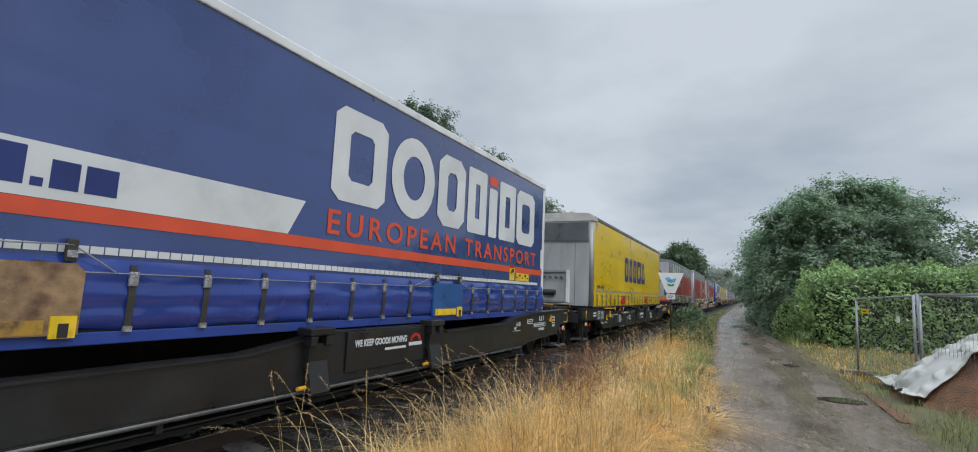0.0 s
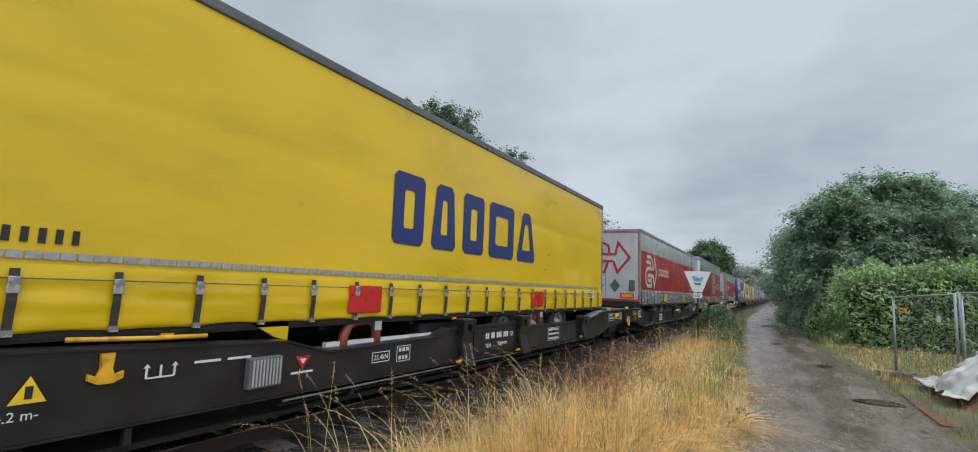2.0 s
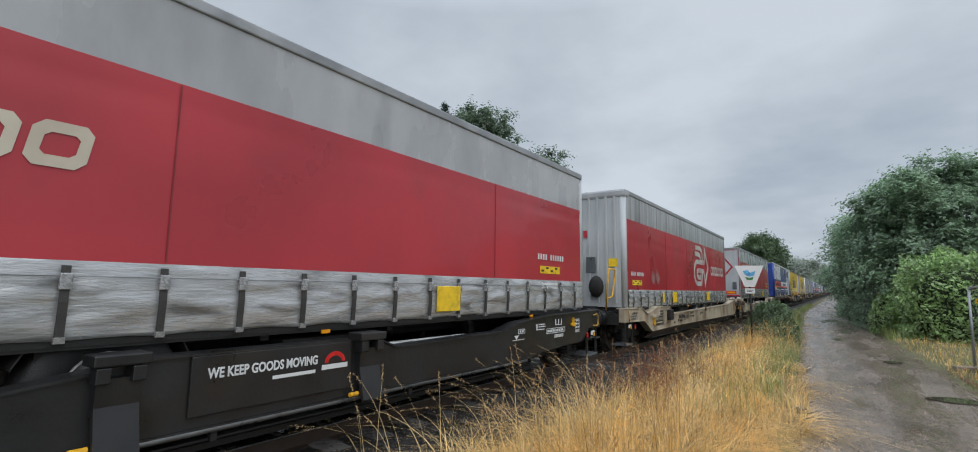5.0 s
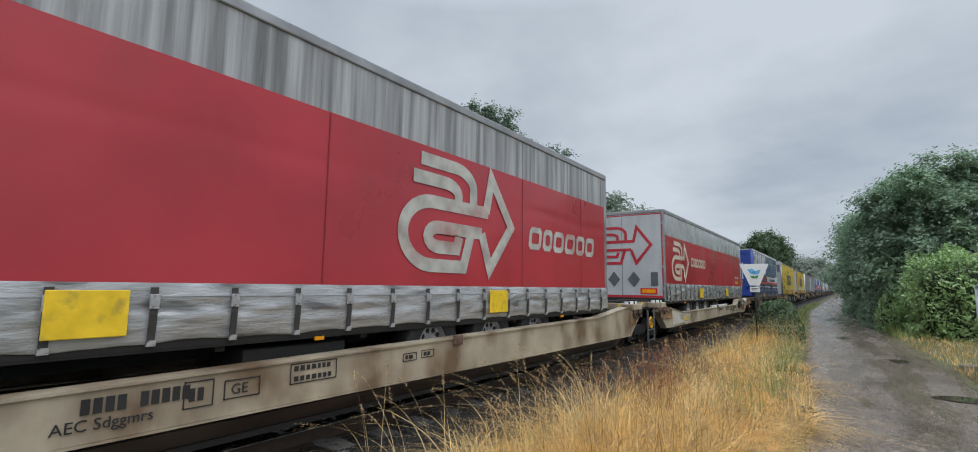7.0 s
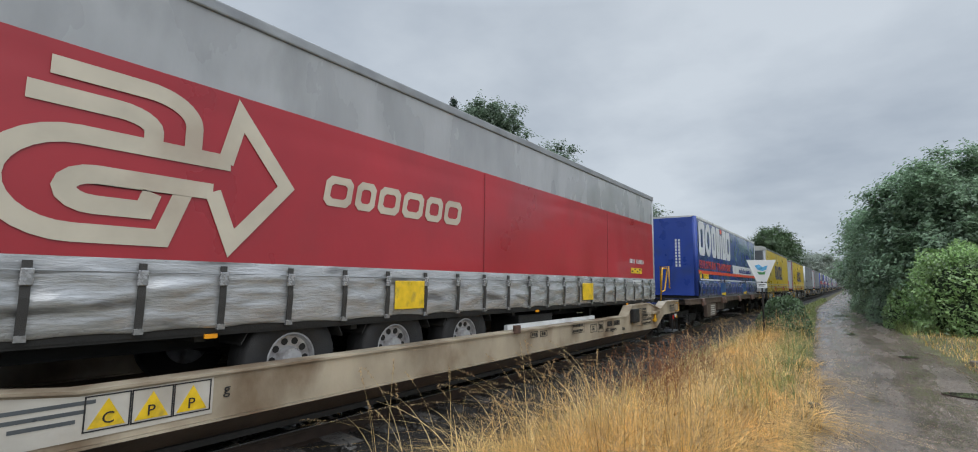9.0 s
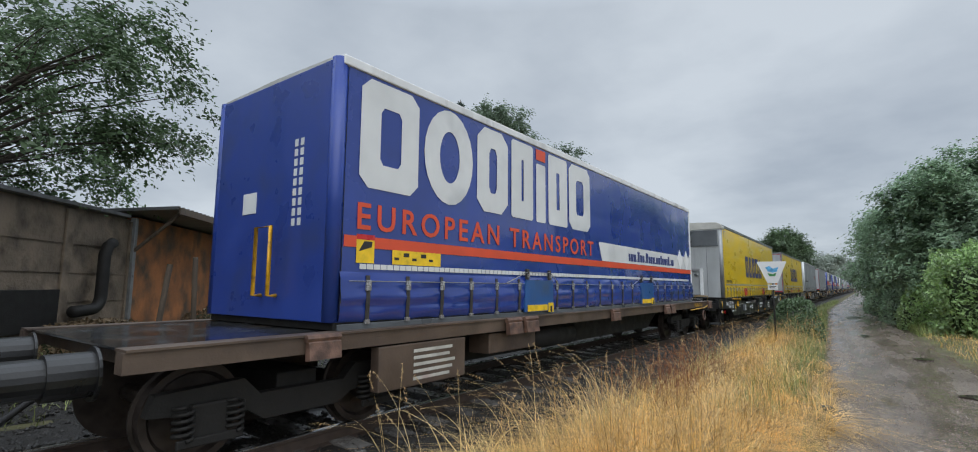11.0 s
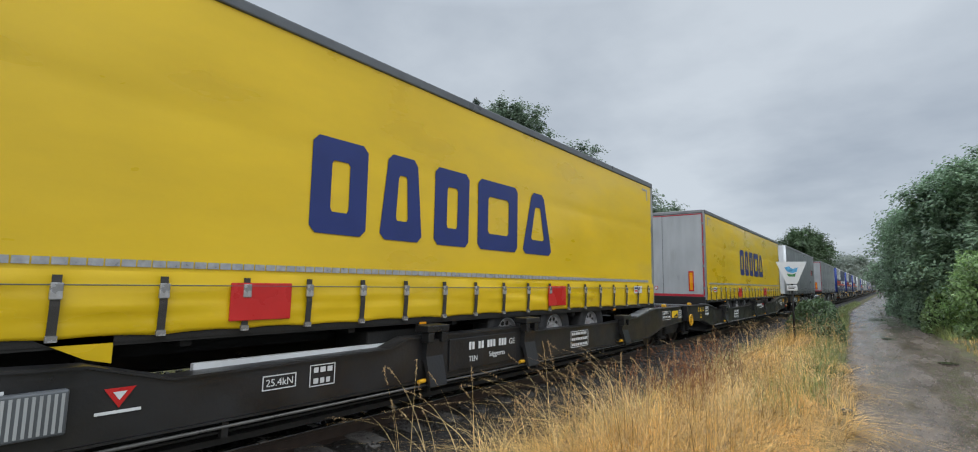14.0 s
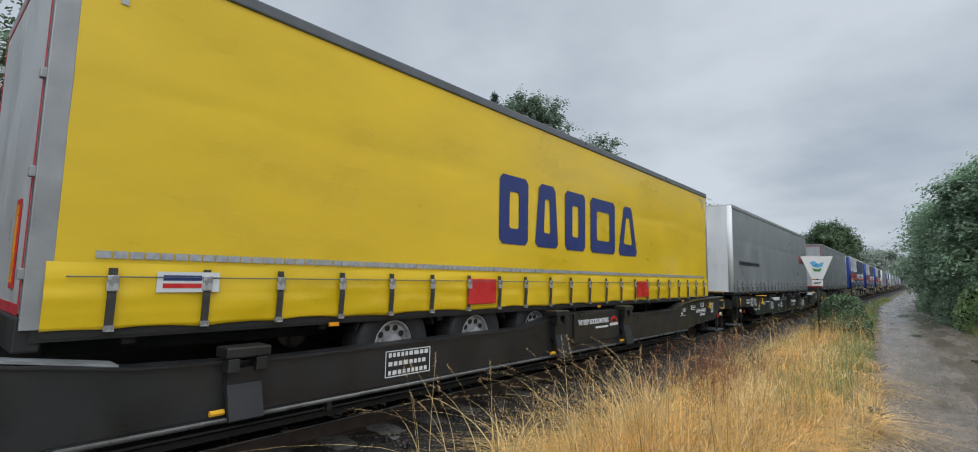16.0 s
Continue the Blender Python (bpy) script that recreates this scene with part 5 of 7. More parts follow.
                part("lettering_bar", boxed(1.2808, 1.2825, y, y + wd, z0 + 0.2, z0 + (0.26 if wd < 0.1 else 0.46 if i in (1, 5, 7) else 0.4)), blue_print, o)
                y += wd + 0.035
        k, wk, lz = (1.22, 1.25, z0 + 0.65) if layout == "front" else (1.14, 1.373, z0 + 0.6)
        word_blocks(o, "lettering_block", BLOCKS_SEVEN, a + 0.1, lz, wk, k, white_print, "large pale grey lettering block")
        part("lettering_dot", boxed(*FACE, a + 0.1 + 2.88 * wk, a + 0.1 + 3.12 * wk, lz + 0.85 * k, lz + 1.0 * k), orange_print, o, "orange-red square dot")
        text("caption", "EUROPEAN TRANSPORT", 0.4, orange_print, o, "yz", (1.2795, a + 0.1, z0 + 0.19), 4.6 * wk, "orange-red capital lettering", 0.006, 1.32)
        # lifting pockets: a plate over the hem, held by two buckled straps and a slack cable
        for y in ((3.48, 8.5) if layout == "front" else (3.45, 8.78)):
            worn_plate = layout != "front" and y < 4
            g = part("grapple_plate", slab(bmesh.new(), [(y, zb - 0.03), (y + 0.86, zb - 0.03), (y + 0.86, zs - 0.1), (y + 0.8, zs - 0.04), (y + 0.06, zs - 0.04), (y, zs - 0.1)], 1.3, 1.332), rust_plate if worn_plate else pocket_blue, o, "rust-stained lifting pocket plate" if worn_plate else "blue lifting pocket plate")
            part("grapple_mark", boxed(1.333, 1.338, y + 0.06, y + 0.66, zb - 0.02, zb + 0.075), worn_yellow if worn_plate else sticker_yellow, g, "worn yellow marking")
            part("grapple_shoe", slab(bmesh.new(), [(y + 0.69, zb - 0.05), (y + 0.84, zb - 0.05), (y + 0.84, zb + 0.1), (y + 0.69, zb + 0.1)], 1.333, 1.347), sticker_yellow, g)
            part("grapple_slot", boxed(1.3475, 1.351, y + 0.735, y + 0.795, zb - 0.045, zb + 0.05), black_print, g)
            for u in (0.08, 0.76):
                part("pocket_buckle", boxed(1.3, 1.34, y + u - 0.035, y + u + 0.035, zs - 0.03, zs + 0.13, bevel=0.008), webbing, g)
                part("buckle_clip", boxed(1.3405, 1.35, y + u - 0.03, y + u + 0.03, zs + 0.0, zs + 0.05), buckle_steel, g)
            part("pocket_cable", tube(bmesh.new(), [(1.33, y - 0.5, zs - 0.09), (1.335, y + 0.08, zs + 0.09), (1.335, y + 0.42, zs + 0.075), (1.335, y + 0.76, zs + 0.09), (1.33, y + 1.05, zs - 0.09)], 0.006, 5), alu, g)
        part("lower_rail", boxed(W2 - 0.02, W2 + 0.014, 0.1, L - 0.1, zb - 0.115, zb - 0.024, bevel=0.006), blue_paint if layout != "front" else dark_panel, o, "painted lower rail")
        d1 = L - 1.9 if layout != "front" else 0.3
        part("safety_sticker", boxed(*FACE, d1, d1 + 0.24, zs + 0.1, zs + 0.4), sticker_yellow, o, "yellow and red safety sticker")
        part("safety_sticker_edge", boxed(FACE[1] + 0.0005, FACE[1] + 0.002, d1, d1 + 0.24, zs + 0.345, zs + 0.4), red_plate, o)
        part("safety_sticker_mark", slab(bmesh.new(), [(d1 + 0.03, zs + 0.22), (d1 + 0.2, zs + 0.27), (d1 + 0.21, zs + 0.33), (d1 + 0.1, zs + 0.33)], FACE[1] + 0.0005, FACE[1] + 0.002), black_print, o)
        part("corner_reflector", boxed(*FACE, L - 0.24, L - 0.16, zs + 0.42, zs + 0.85), white_print, o)
        part("data_plate", boxed(*FACE, L - 1.6 if layout != "front" else 0.8, L - 0.9 if layout != "front" else 1.6, zs + 0.1, zs + 0.26), sticker_yellow, o, "yellow data plate")
        d0 = L - 1.6 if layout != "front" else 0.8
        for i in range(5):
            part("data_bar", boxed(FACE[1] + 0.0005, FACE[1] + 0.002, d0 + 0.03 + 0.14 * i, d0 + 0.1 + 0.14 * i + 0.02 * (i % 2), zs + (0.19 if i % 2 else 0.15), zs + (0.235 if i % 2 else 0.18)), black_print, o)
    else:
        if seed % 2:
            for i in range(5):
                part("lettering_block", boxed(*FACE, L - 2.2 + 0.28 * i, L - 2.0 + 0.28 * i, zb + 1.25, zb + 1.6), red_plate if i < 2 else black_print, o)
            for i in range(9):
                part("lettering_bar", boxed(*FACE, 0.8 + 0.3 * i, 1.05 + 0.3 * i, zb + 0.85, zb + 0.97), black_print, o)
    if wheels:
        chassis(o, L, zb, lead == "doors")
    else:
        for x in (-0.5, 0.5):
            part("base_beam", boxed(x - 0.08, x + 0.08, 0.2, L - 0.2, zb - 0.22, zb - 0.081), dark_under, o)
    return o


# ---- wagons ----

def wheelset():
    bm = bmesh.new()
    for sx in (-1, 1):
        lathe(bm, [(sx * 0.68, 0.45), (sx * 0.705, 0.45), (sx * 0.71, 0.422), (sx * 0.82, 0.418), (sx * 0.82, 0.36), (sx * 0.77, 0.33), (sx * 0.76, 0.16), (sx * 0.84, 0.13), (sx * 0.84, 0.02)], (0, 0, 0), n=32)
    tube(bm, [(-1.0, 0, 0), (1.0, 0, 0)], 0.085, 12)
    for i in range(4):
        box(bm, 0.765, 0.775, -0.02 + 0.2 * math.cos(i * 1.57), 0.02 + 0.2 * math.cos(i * 1.57), -0.02 + 0.2 * math.sin(i * 1.57), 0.02 + 0.2 * math.sin(i * 1.57))
    return finish("wheelset", bm, wheel_iron)


WHEELSET = wheelset()


def bogie_meshes():
    side = slab(bmesh.new(), [(-1.35, 0.5), (-1.3, 0.66), (-0.6, 0.7), (-0.45, 0.55), (0.45, 0.55), (0.6, 0.7), (1.3, 0.66), (1.35, 0.5), (0.55, 0.42), (0.4, 0.32), (-0.4, 0.32), (-0.55, 0.42)], 0.94, 1.06)
    ax = boxed(0.92, 1.12, -0.15, 0.15, 0.27, 0.56, bevel=0.02)
    pan = boxed(1.125, 1.16, -0.26, 0.26, 0.24, 0.31, bevel=0.01)
    sp = bmesh.new()
    tube(sp, [(1.1 + 0.075 * math.cos(i * 0.78), 0.075 * math.sin(i * 0.78), 0.3 + 0.26 * i / 40) for i in range(41)], 0.016, 6)
    bolster = boxed(-1.0, 0.93, -0.22, 0.22, 0.45, 0.68, bevel=0.02)
    return [finish(n, m, dark_under, n == "spring") for n, m in (("bogie", bolster), ("side_frame", side), ("axle_box", ax), ("spring_plank", pan), ("spring", sp))]


BOGIE, SIDE_FRAME, AXLE_BOX, PLANK, SPRING = bogie_meshes()


def bogie(parent, y):
    b = again("bogie", BOGIE, parent, pose(0, y, 0))
    for turn in (0, 180):
        r = pose(0, 0, 0, 0, 0, turn)
        again("side_frame", SIDE_FRAME, b, r)
        for dy in (-0.9, 0.9):
            again("axle_box", AXLE_BOX, b, r @ pose(0, dy, 0))
            again("spring_plank", PLANK, b, r @ pose(0, dy, 0))
            for off in (-0.2, 0.2):
                again("spring", SPRING, b, r @ pose(0, dy + off, 0))
    for dy in (-0.9, 0.9):
        again("wheelset", WHEELSET, b, pose(0, dy, 0.422))
    return b


def plate(o, y, z, w, h, rows=2, fill=None):
    """A framed panel of small writing that cannot be read: a pale outline and bars."""
    x = 1.432
    bm = bmesh.new()
    t = 0.009
    for a in ((y, y + w, z, z + t), (y, y + w, z + h - t, z + h), (y, y + t, z, z + h), (y + w - t, y + w, z, z + h)):
        box(bm, x, x + 0.003, a[0], a[1], a[2], a[3])
    for i in range(rows):
        zz = z + h * (i + 0.5) / rows
        hh = h / rows * 0.24
        yy = y + 0.04
        while yy < y + w - 0.06:
            ww = 0.03 + 0.05 * abs(noise.noise((yy * 7, zz * 9, 1)))
            box(bm, x, x + 0.003, yy, min(yy + ww, y + w - 0.03), zz - hh, zz + hh)
            yy += ww + 0.02
    return tagged(part("data_panel", bm, fill or white_print, o, "stencilled data panel"), kind="stuff")


def triangle(o, y, z, s, letter=""):
    t = part("warning_triangle", slab(bmesh.new(), [(y - s / 2, z), (y + s / 2, z), (y, z + s * 0.87)], 1.432, 1.436), sticker_yellow, o, "yellow warning triangle")
    if letter:
        text("letter", letter, s * 0.5, black_print, t, "yz", (1.4385, y - s * 0.13, z + s * 0.1))
    else:
        part("mark", boxed(1.4365, 1.439, y - 0.02, y + 0.02, z + s * 0.15, z + s * 0.55), black_print, t)


def hook(o, y, z, m, k=0.76):
    pts = [(-0.055, 0), (0.055, 0), (0.045, -0.14), (0.07, -0.2), (0.14, -0.17), (0.14, -0.23), (0.06, -0.27), (-0.06, -0.27), (-0.14, -0.23), (-0.14, -0.17), (-0.07, -0.2), (-0.045, -0.14)]
    part("lashing_hook", slab(bmesh.new(), [(y + u * k, z + v * k) for u, v in pts], 1.43, 1.465), m, o, "yellow lashing hook")


def loop_rail(o, pts, m, r=0.022):
    part("grab_rail", tube(bmesh.new(), pts, r, 8, closed=True), m, o, "yellow grab rail", True)


def brake_wheel(o, y, z):
    bm = tube(bmesh.new(), [(1.47, y + 0.135 * math.cos(i * 0.314), z + 0.135 * math.sin(i * 0.314)) for i in range(20)], 0.016, 8, closed=True)
    w = part("brake_wheel", bm, yellow_steel, o, "yellow brake wheel", True)
    part("spoke", boxed(1.46, 1.475, y - 0.03, y + 0.03, z - 0.125, z + 0.125), yellow_steel, w)
    part("hub", tube(bmesh.new(), [(1.38, y, z), (1.49, y, z)], 0.04, 10), yellow_steel, w)


def bracket(o, y, z0, z1, m):
    """A forked stanchion: a cap, a waisted body that stands proud and a flared foot."""
    bm = bmesh.new()
    box(bm, 1.35, 1.56, y - 0.17, y + 0.17, z1 - 0.05, z1 + 0.03, 0.012)
    box(bm, 1.43, 1.55, y - 0.15, y - 0.06, z1 - 0.16, z1 - 0.052, 0.01)
    box(bm, 1.43, 1.55, y + 0.06, y + 0.15, z1 - 0.16, z1 - 0.052, 0.01)
    mid = (z0 + z1) / 2
    slab(bm, [(1.43, z1 - 0.13), (1.51, z1 - 0.13), (1.5, mid), (1.58, z0), (1.55, z0 - 0.02), (1.46, mid - 0.06), (1.43, mid - 0.06)], y - 0.13, y + 0.13, "xz")
    b = part("latch_bracket", bm, m, o, "bolted side bracket")
    part("latch_pin", tube(bmesh.new(), [(1.5, y - 0.24, z0 + 0.06), (1.5, y - 0.14, z0 + 0.06)], 0.022, 8), yellow_steel, b, "yellow latch pin")


def buffers(o, y, s, m):
    for x in (-0.875, 0.875):
        bm = bmesh.new()
        lathe(bm, [(0, 0.2), (s * 0.02, 0.2), (s * 0.02, 0.165), (s * 0.3, 0.165), (s * 0.3, 0.135), (s * 0.58, 0.135), (s * 0.58, 0.24), (s * 0.63, 0.24), (s * 0.645, 0.2)], (x, y, 0.86), "y", 20)
        part("buffer", bm, m, o, "black sleeve buffer", False)
    part("draw_hook", boxed(-0.05, 0.05, *sorted((y, y + s * 0.4)), 0.8, 0.9, bevel=0.01), dark_under, o)
    part("brake_hose", tube(bmesh.new(), [(0.35, y, 0.78), (0.36, y + s * 0.25, 0.62), (0.37, y + s * 0.4, 0.5), (0.36, y + s * 0.55, 0.45)], 0.025, 8), tyre_rubber, o, smooth=True)


def pocket_wagon(L, beige, label):
    o = thing("pocket_wagon", label, "railway wagon", "wagons of the train")
    m = beige_frame if beige else frame_black
    J = L / 2
    if beige:
        up = [(0.65, 1.06), (1.9, 1.05), (2.35, 0.89), (2.5, 0.89), (3.3, 1.05), (4.5, 1.02), (4.8, 0.8), (J - 3.6, 0.9), (J - 2.1, 1.06), (J - 0.25, 1.02)]
        low = [(J - 0.25, 0.86), (J - 0.8, 0.8), (J - 2.0, 0.44), (5.0, 0.48), (2.75, 0.45), (2.1, 0.75), (0.65, 0.78)]
    else:
        up = [(0.65, 1.08), (2.9, 1.02), (5.3, 0.93), (5.8, 0.79), (7.8, 0.81), (8.05, 0.9), (10.2, 0.9), (10.4, 0.82), (J - 4.3, 0.8), (J - 3.2, 0.84), (J - 2.1, 0.99), (J - 0.25, 1.0)]
        low = [(J - 0.25, 0.66), (J - 1.6, 0.6), (J - 2.5, 0.43), (2.95, 0.46), (2.4, 0.75), (0.65, 0.78)]
    for flip in (False, True):
        q = (lambda y: L - y) if flip else (lambda y: y)
        if flip and not beige:
            up[:8] = [(0.65, 1.08), (2.9, 1.04), (3.85, 0.97), (4.3, 0.87), (6.45, 0.84), (6.75, 0.96), (8.85, 0.97), (9.3, 0.9), (9.9, 0.82)]
            low[3:] = [(3.5, 0.44), (3.1, 0.5), (1.5, 0.56), (1.2, 0.78), (0.65, 0.78)]
        if beige:
            e = J - (0.4 if flip else 1.0)
            up[-3:] = [(J - 3.0, 0.78), (J - 1.2, 1.0), (e, 1.02)] if flip else [(J - 3.6, 0.9), (e - 1.0, 1.06), (e, 1.02)]
            low[:3] = [(e, 0.92), (e - 0.1, 0.88), (e - 0.75, 0.44)]
        for sx in (-1, 1):
            a, b = sorted((sx * 1.3, sx * 1.425))
            part("side_beam", slab(bmesh.new(), [(q(y), z) for y, z in up + low], a, b), m, o, "weathered beige side beam" if beige else "black painted side beam")
            # top flange follows the beam's upper edge
            bm = slab(bmesh.new(), [(q(y), z + 0.003) for y, z in up] + [(q(y), z + 0.022) for y, z in up[::-1]], sx * 1.24, sx * 1.45)
            part("top_flange", bm, m, o)
            bm = slab(bmesh.new(), [(q(y), z - 0.003) for y, z in low] + [(q(y), z - 0.02) for y, z in low[::-1]], sx * 1.26, sx * 1.44)
            part("bottom_flange", bm, m, o)
            if beige:
                # inclined rusty brown plate; its colour also carries the shade under the beam
                bm = slab(bmesh.new(), [(sx * 1.42, 0.43), (sx * 1.2, 0.24), (sx * 1.16, 0.25), (sx * 1.36, 0.43)], min(q(2.9), q(J - 2.1)), max(q(2.9), q(J - 2.1)), "xz")
                part("lower_web", bm, rust_frame, o, "brown inclined lower web")
        def span(a, b):
            return sorted((q(a), q(b)))
        part("pocket_floor", boxed(-1.28, 1.28, *span(3.2, J - 2.4), 0.22, 0.268), dark_under, o)
        part("end_deck", boxed(-1.23, 1.23, *span(0.66, 3.0), 0.96, 1.0), wet_deck, o, "wet dark end deck")
        part("joint_deck", boxed(-1.23, 1.23, *span(J - 2.0, J - 0.2), 0.955, 0.99), wet_deck, o, "wet dark joint deck")
        part("end_sill", boxed(-1.299, 1.299, *span(0.62, 0.8), 0.7, 0.955), dark_under, o)
        part("saddle_stand", boxed(-0.55, 0.55, *span(1.2, 2.1) if not flip else span(1.2, 2.1), 1.0, 1.095, bevel=0.02), dark_under, o)
        part("centre_sill", boxed(-0.25, 0.25, *span(0.7, 3.4), 0.5, 0.95), dark_under, o)
        for d in (0.0, 0.5):
            part("deck_slat", boxed(-1.1, 1.1, *span(J - 1.9 + d, J - 1.75 + d), 0.992, 1.012), galv if d else wet_deck, o)
        bogie(o, q(2.35))
        buffers(o, q(0.65), -1 if not flip else 1, frame_black)
        # pipes along the lower edge
        for x, z, r, mm in () if beige else ((1.43, 0.4, 0.022, pipe_grey), (1.38, 0.32, 0.012, dark_under)) if flip else ((1.42, 0.39, 0.014, pipe_grey), (1.36, 0.34, 0.012, dark_under)):
            part("brake_pipe", tube(bmesh.new(), [(x, q(3.6 if flip else 5.3), z), (x, q(J - 2.8), z)], r, 8), mm, o, "long pipe under the side beam", True)
        for i in range(0 if beige else 5):
            y = q(4 + 2.2 * i)
            part("pipe_clamp", boxed(1.37, 1.425, y - 0.025, y + 0.025, 0.31, 0.425), dark_under, o)
        if not beige:
            for d in (8.4, 10.3) if not flip else (6.9, 9.1):
                bracket(o, q(d), 0.4, 1.02, frame_black)
            bracket(o, q(J - 3.9), 0.42, 0.92, frame_black)
            bm = bmesh.new()
            slab(bm, [(q(J - 3.1), 0.875), (q(J - 2.15), 1.02), (q(J - 2.15), 1.035), (q(J - 3.1), 0.89)], 1.2, 1.42)
            part("ramp_plate", bm, galv, o, "bright sloped ramp plate")
            if flip:
                hook(o, q(1.93), 0.99, yellow_steel, 0.58)
                part("height_mark", slab(bmesh.new(), [(q(3.98), 0.8), (q(3.84), 0.8), (q(3.91), 0.74)], 1.432, 1.435), white_print, o)
                part("height_mark", boxed(1.432, 1.435, q(4.02), q(3.66), 0.728, 0.738), white_print, o)
                plate(o, q(3.86), 0.82, 0.2, 0.07, 1)
                for k, (u0, u1, z0, z1) in enumerate(((3.3, 3.26, 0.84, 0.94), (3.3, 3.02, 0.84, 0.855), (3.22, 2.98, 0.885, 0.9), (3.22, 3.0, 0.92, 0.935))):
                    part("arrow_mark", boxed(1.432, 1.435, q(u0), q(u1), z0, z1), white_print, o)
                for k in (-0.11, 0.0, 0.11):
                    part("arrow_mark", boxed(1.432, 1.435, q(2.5) + k - 0.012, q(2.5) + k + 0.012, 0.9, 0.99), white_print, o)
                part("arrow_mark", boxed(1.432, 1.435, q(2.62), q(2.38), 0.888, 0.9), white_print, o)
                plate(o, q(2.95), 0.76, 0.7, 0.085, 1)
                plate(o, q(2.66), 0.68, 0.34, 0.05, 1)
                plate(o, q(1.82), 0.72, 0.18, 0.24, 4)
            else:
                hook(o, q(3.8), 0.97, yellow_steel)
                part("hook_lever", tube(bmesh.new(), [(1.3, q(3.6), 1.06), (1.42, q(4.1), 1.05), (1.43, q(4.5), 1.045)], 0.018, 8), yellow_steel, o, "yellow lever over the hook", True)
                plate(o, q(1.75), 0.84, 0.36, 0.13, 2)
                plate(o, q(2.25), 0.76, 0.3, 0.24, 4)
                y = q(2.95) - 0.2
                for k, wd in enumerate(("R 75m", "< 1\u00b030'")):
                    plate(o, y - 0.1, 0.88 - 0.14 * k, 0.36, 0.12, 0)
                    text("caption", wd, 0.09, white_print, o, "yz", (1.434, y - 0.05, 0.91 - 0.14 * k))
                triangle(o, q(3.4), 0.7, 0.19)
                text("caption", "2x 16.1m", 0.085, white_print, o, "yz", (1.434, q(2.72), 0.6))
                text("caption", "-34.2 m-", 0.085, white_print, o, "yz", (1.434, q(3.18), 0.6))
                for k in (-0.1, 0.0, 0.1):
                    part("arrow_mark", boxed(1.432, 1.435, q(4.17) + k - 0.008, q(4.17) + k + 0.008, 0.76, 0.85), white_print, o)
                    if k:
                        part("arrow_mark", slab(bmesh.new(), [(q(4.17) + k - 0.025, 0.835), (q(4.17) + k + 0.025, 0.835), (q(4.17) + k, 0.865)], 1.4355, 1.4375), white_print, o)
                part("arrow_mark", boxed(1.4325, 1.4355, q(4.17) - 0.1, q(4.17) + 0.1, 0.755, 0.767), white_print, o)
                for u in (4.42, 4.7):
                    part("writing_bar", boxed(1.432, 1.435, q(u), q(u + 0.22), 0.83, 0.85), white_print, o)
                grille = part("filter_box", boxed(1.426, 1.5, q(4.87), q(5.21), 0.56, 0.83, bevel=0.012), dark_panel, o, "grey ribbed side box")
                for k in range(9):
                    part("filter_rib", boxed(1.5005, 1.508, q(4.9) + 0.034 * k, q(4.9) + 0.034 * k + 0.016, 0.58, 0.81), grey_panel, grille)
                part("sign_triangle", slab(bmesh.new(), [(q(5.49) - 0.09, 0.79), (q(5.49) + 0.09, 0.79), (q(5.49), 0.66)], 1.432, 1.435), red_plate, o)
                part("sign_triangle_mark", slab(bmesh.new(), [(q(5.49) - 0.04, 0.765), (q(5.49) + 0.04, 0.765), (q(5.49), 0.71)], 1.4355, 1.437), white_print, o)
                part("writing_bar", boxed(1.432, 1.435, q(5.36), q(5.62), 0.625, 0.645), white_print, o)
                plate(o, q(6.47), 0.61, 0.3, 0.12, 0)
                text("caption", "25.4kN", 0.085, white_print, o, "yz", (1.434, q(6.5), 0.64), 0.24)
                plate(o, q(6.9), 0.58, 0.26, 0.19, 2)
            if flip:
                part("slogan_board", boxed(1.43, 1.452, q(8.62), q(7.1), 0.52, 0.97, bevel=0.008), frame_black, o)
                text("slogan", "WE KEEP GOODS MOVING", 0.11, white_print, o, "yz", (1.4545, q(8.5), 0.79), 1.0, "white slogan", 0.003)
                part("writing_bar", boxed(1.4545, 1.4575, q(7.95), q(7.52), 0.715, 0.745), white_print, o)
                part("slogan_mark", slab(bmesh.new(), arc(q(7.3), 0.79, 0.12, 0.1, 0, 180, 10) + arc(q(7.3), 0.79, 0.08, 0.06, 180, 0, 10), 1.4535, 1.457), red_plate, o, "red arc mark")
                part("writing_bar", boxed(1.4545, 1.4575, q(7.45), q(7.15), 0.73, 0.775), white_print, o)
            else:
                part("number_board", boxed(1.43, 1.445, q(8.7), q(10.05), 0.49, 0.86, bevel=0.008), frame_black, o, "black board with stencilled number bars")
                for i in range(13):
                    if i not in (2, 5, 9):
                        part("number_bar", boxed(1.4455, 1.449, q(9.05) + 0.06 * i, q(9.05) + 0.06 * i + 0.042, 0.71, 0.8), white_print, o)
                text("caption", "GE", 0.11, white_print, o, "yz", (1.4465, q(9.88), 0.71))
                text("caption", "Sdggmrss", 0.09, white_print, o, "yz", (1.4465, q(9.45), 0.57))
                text("caption", "TEN", 0.09, white_print, o, "yz", (1.4465, q(9.05), 0.57))
                plate(o, q(8.74), 0.57, 0.22, 0.24, 1)
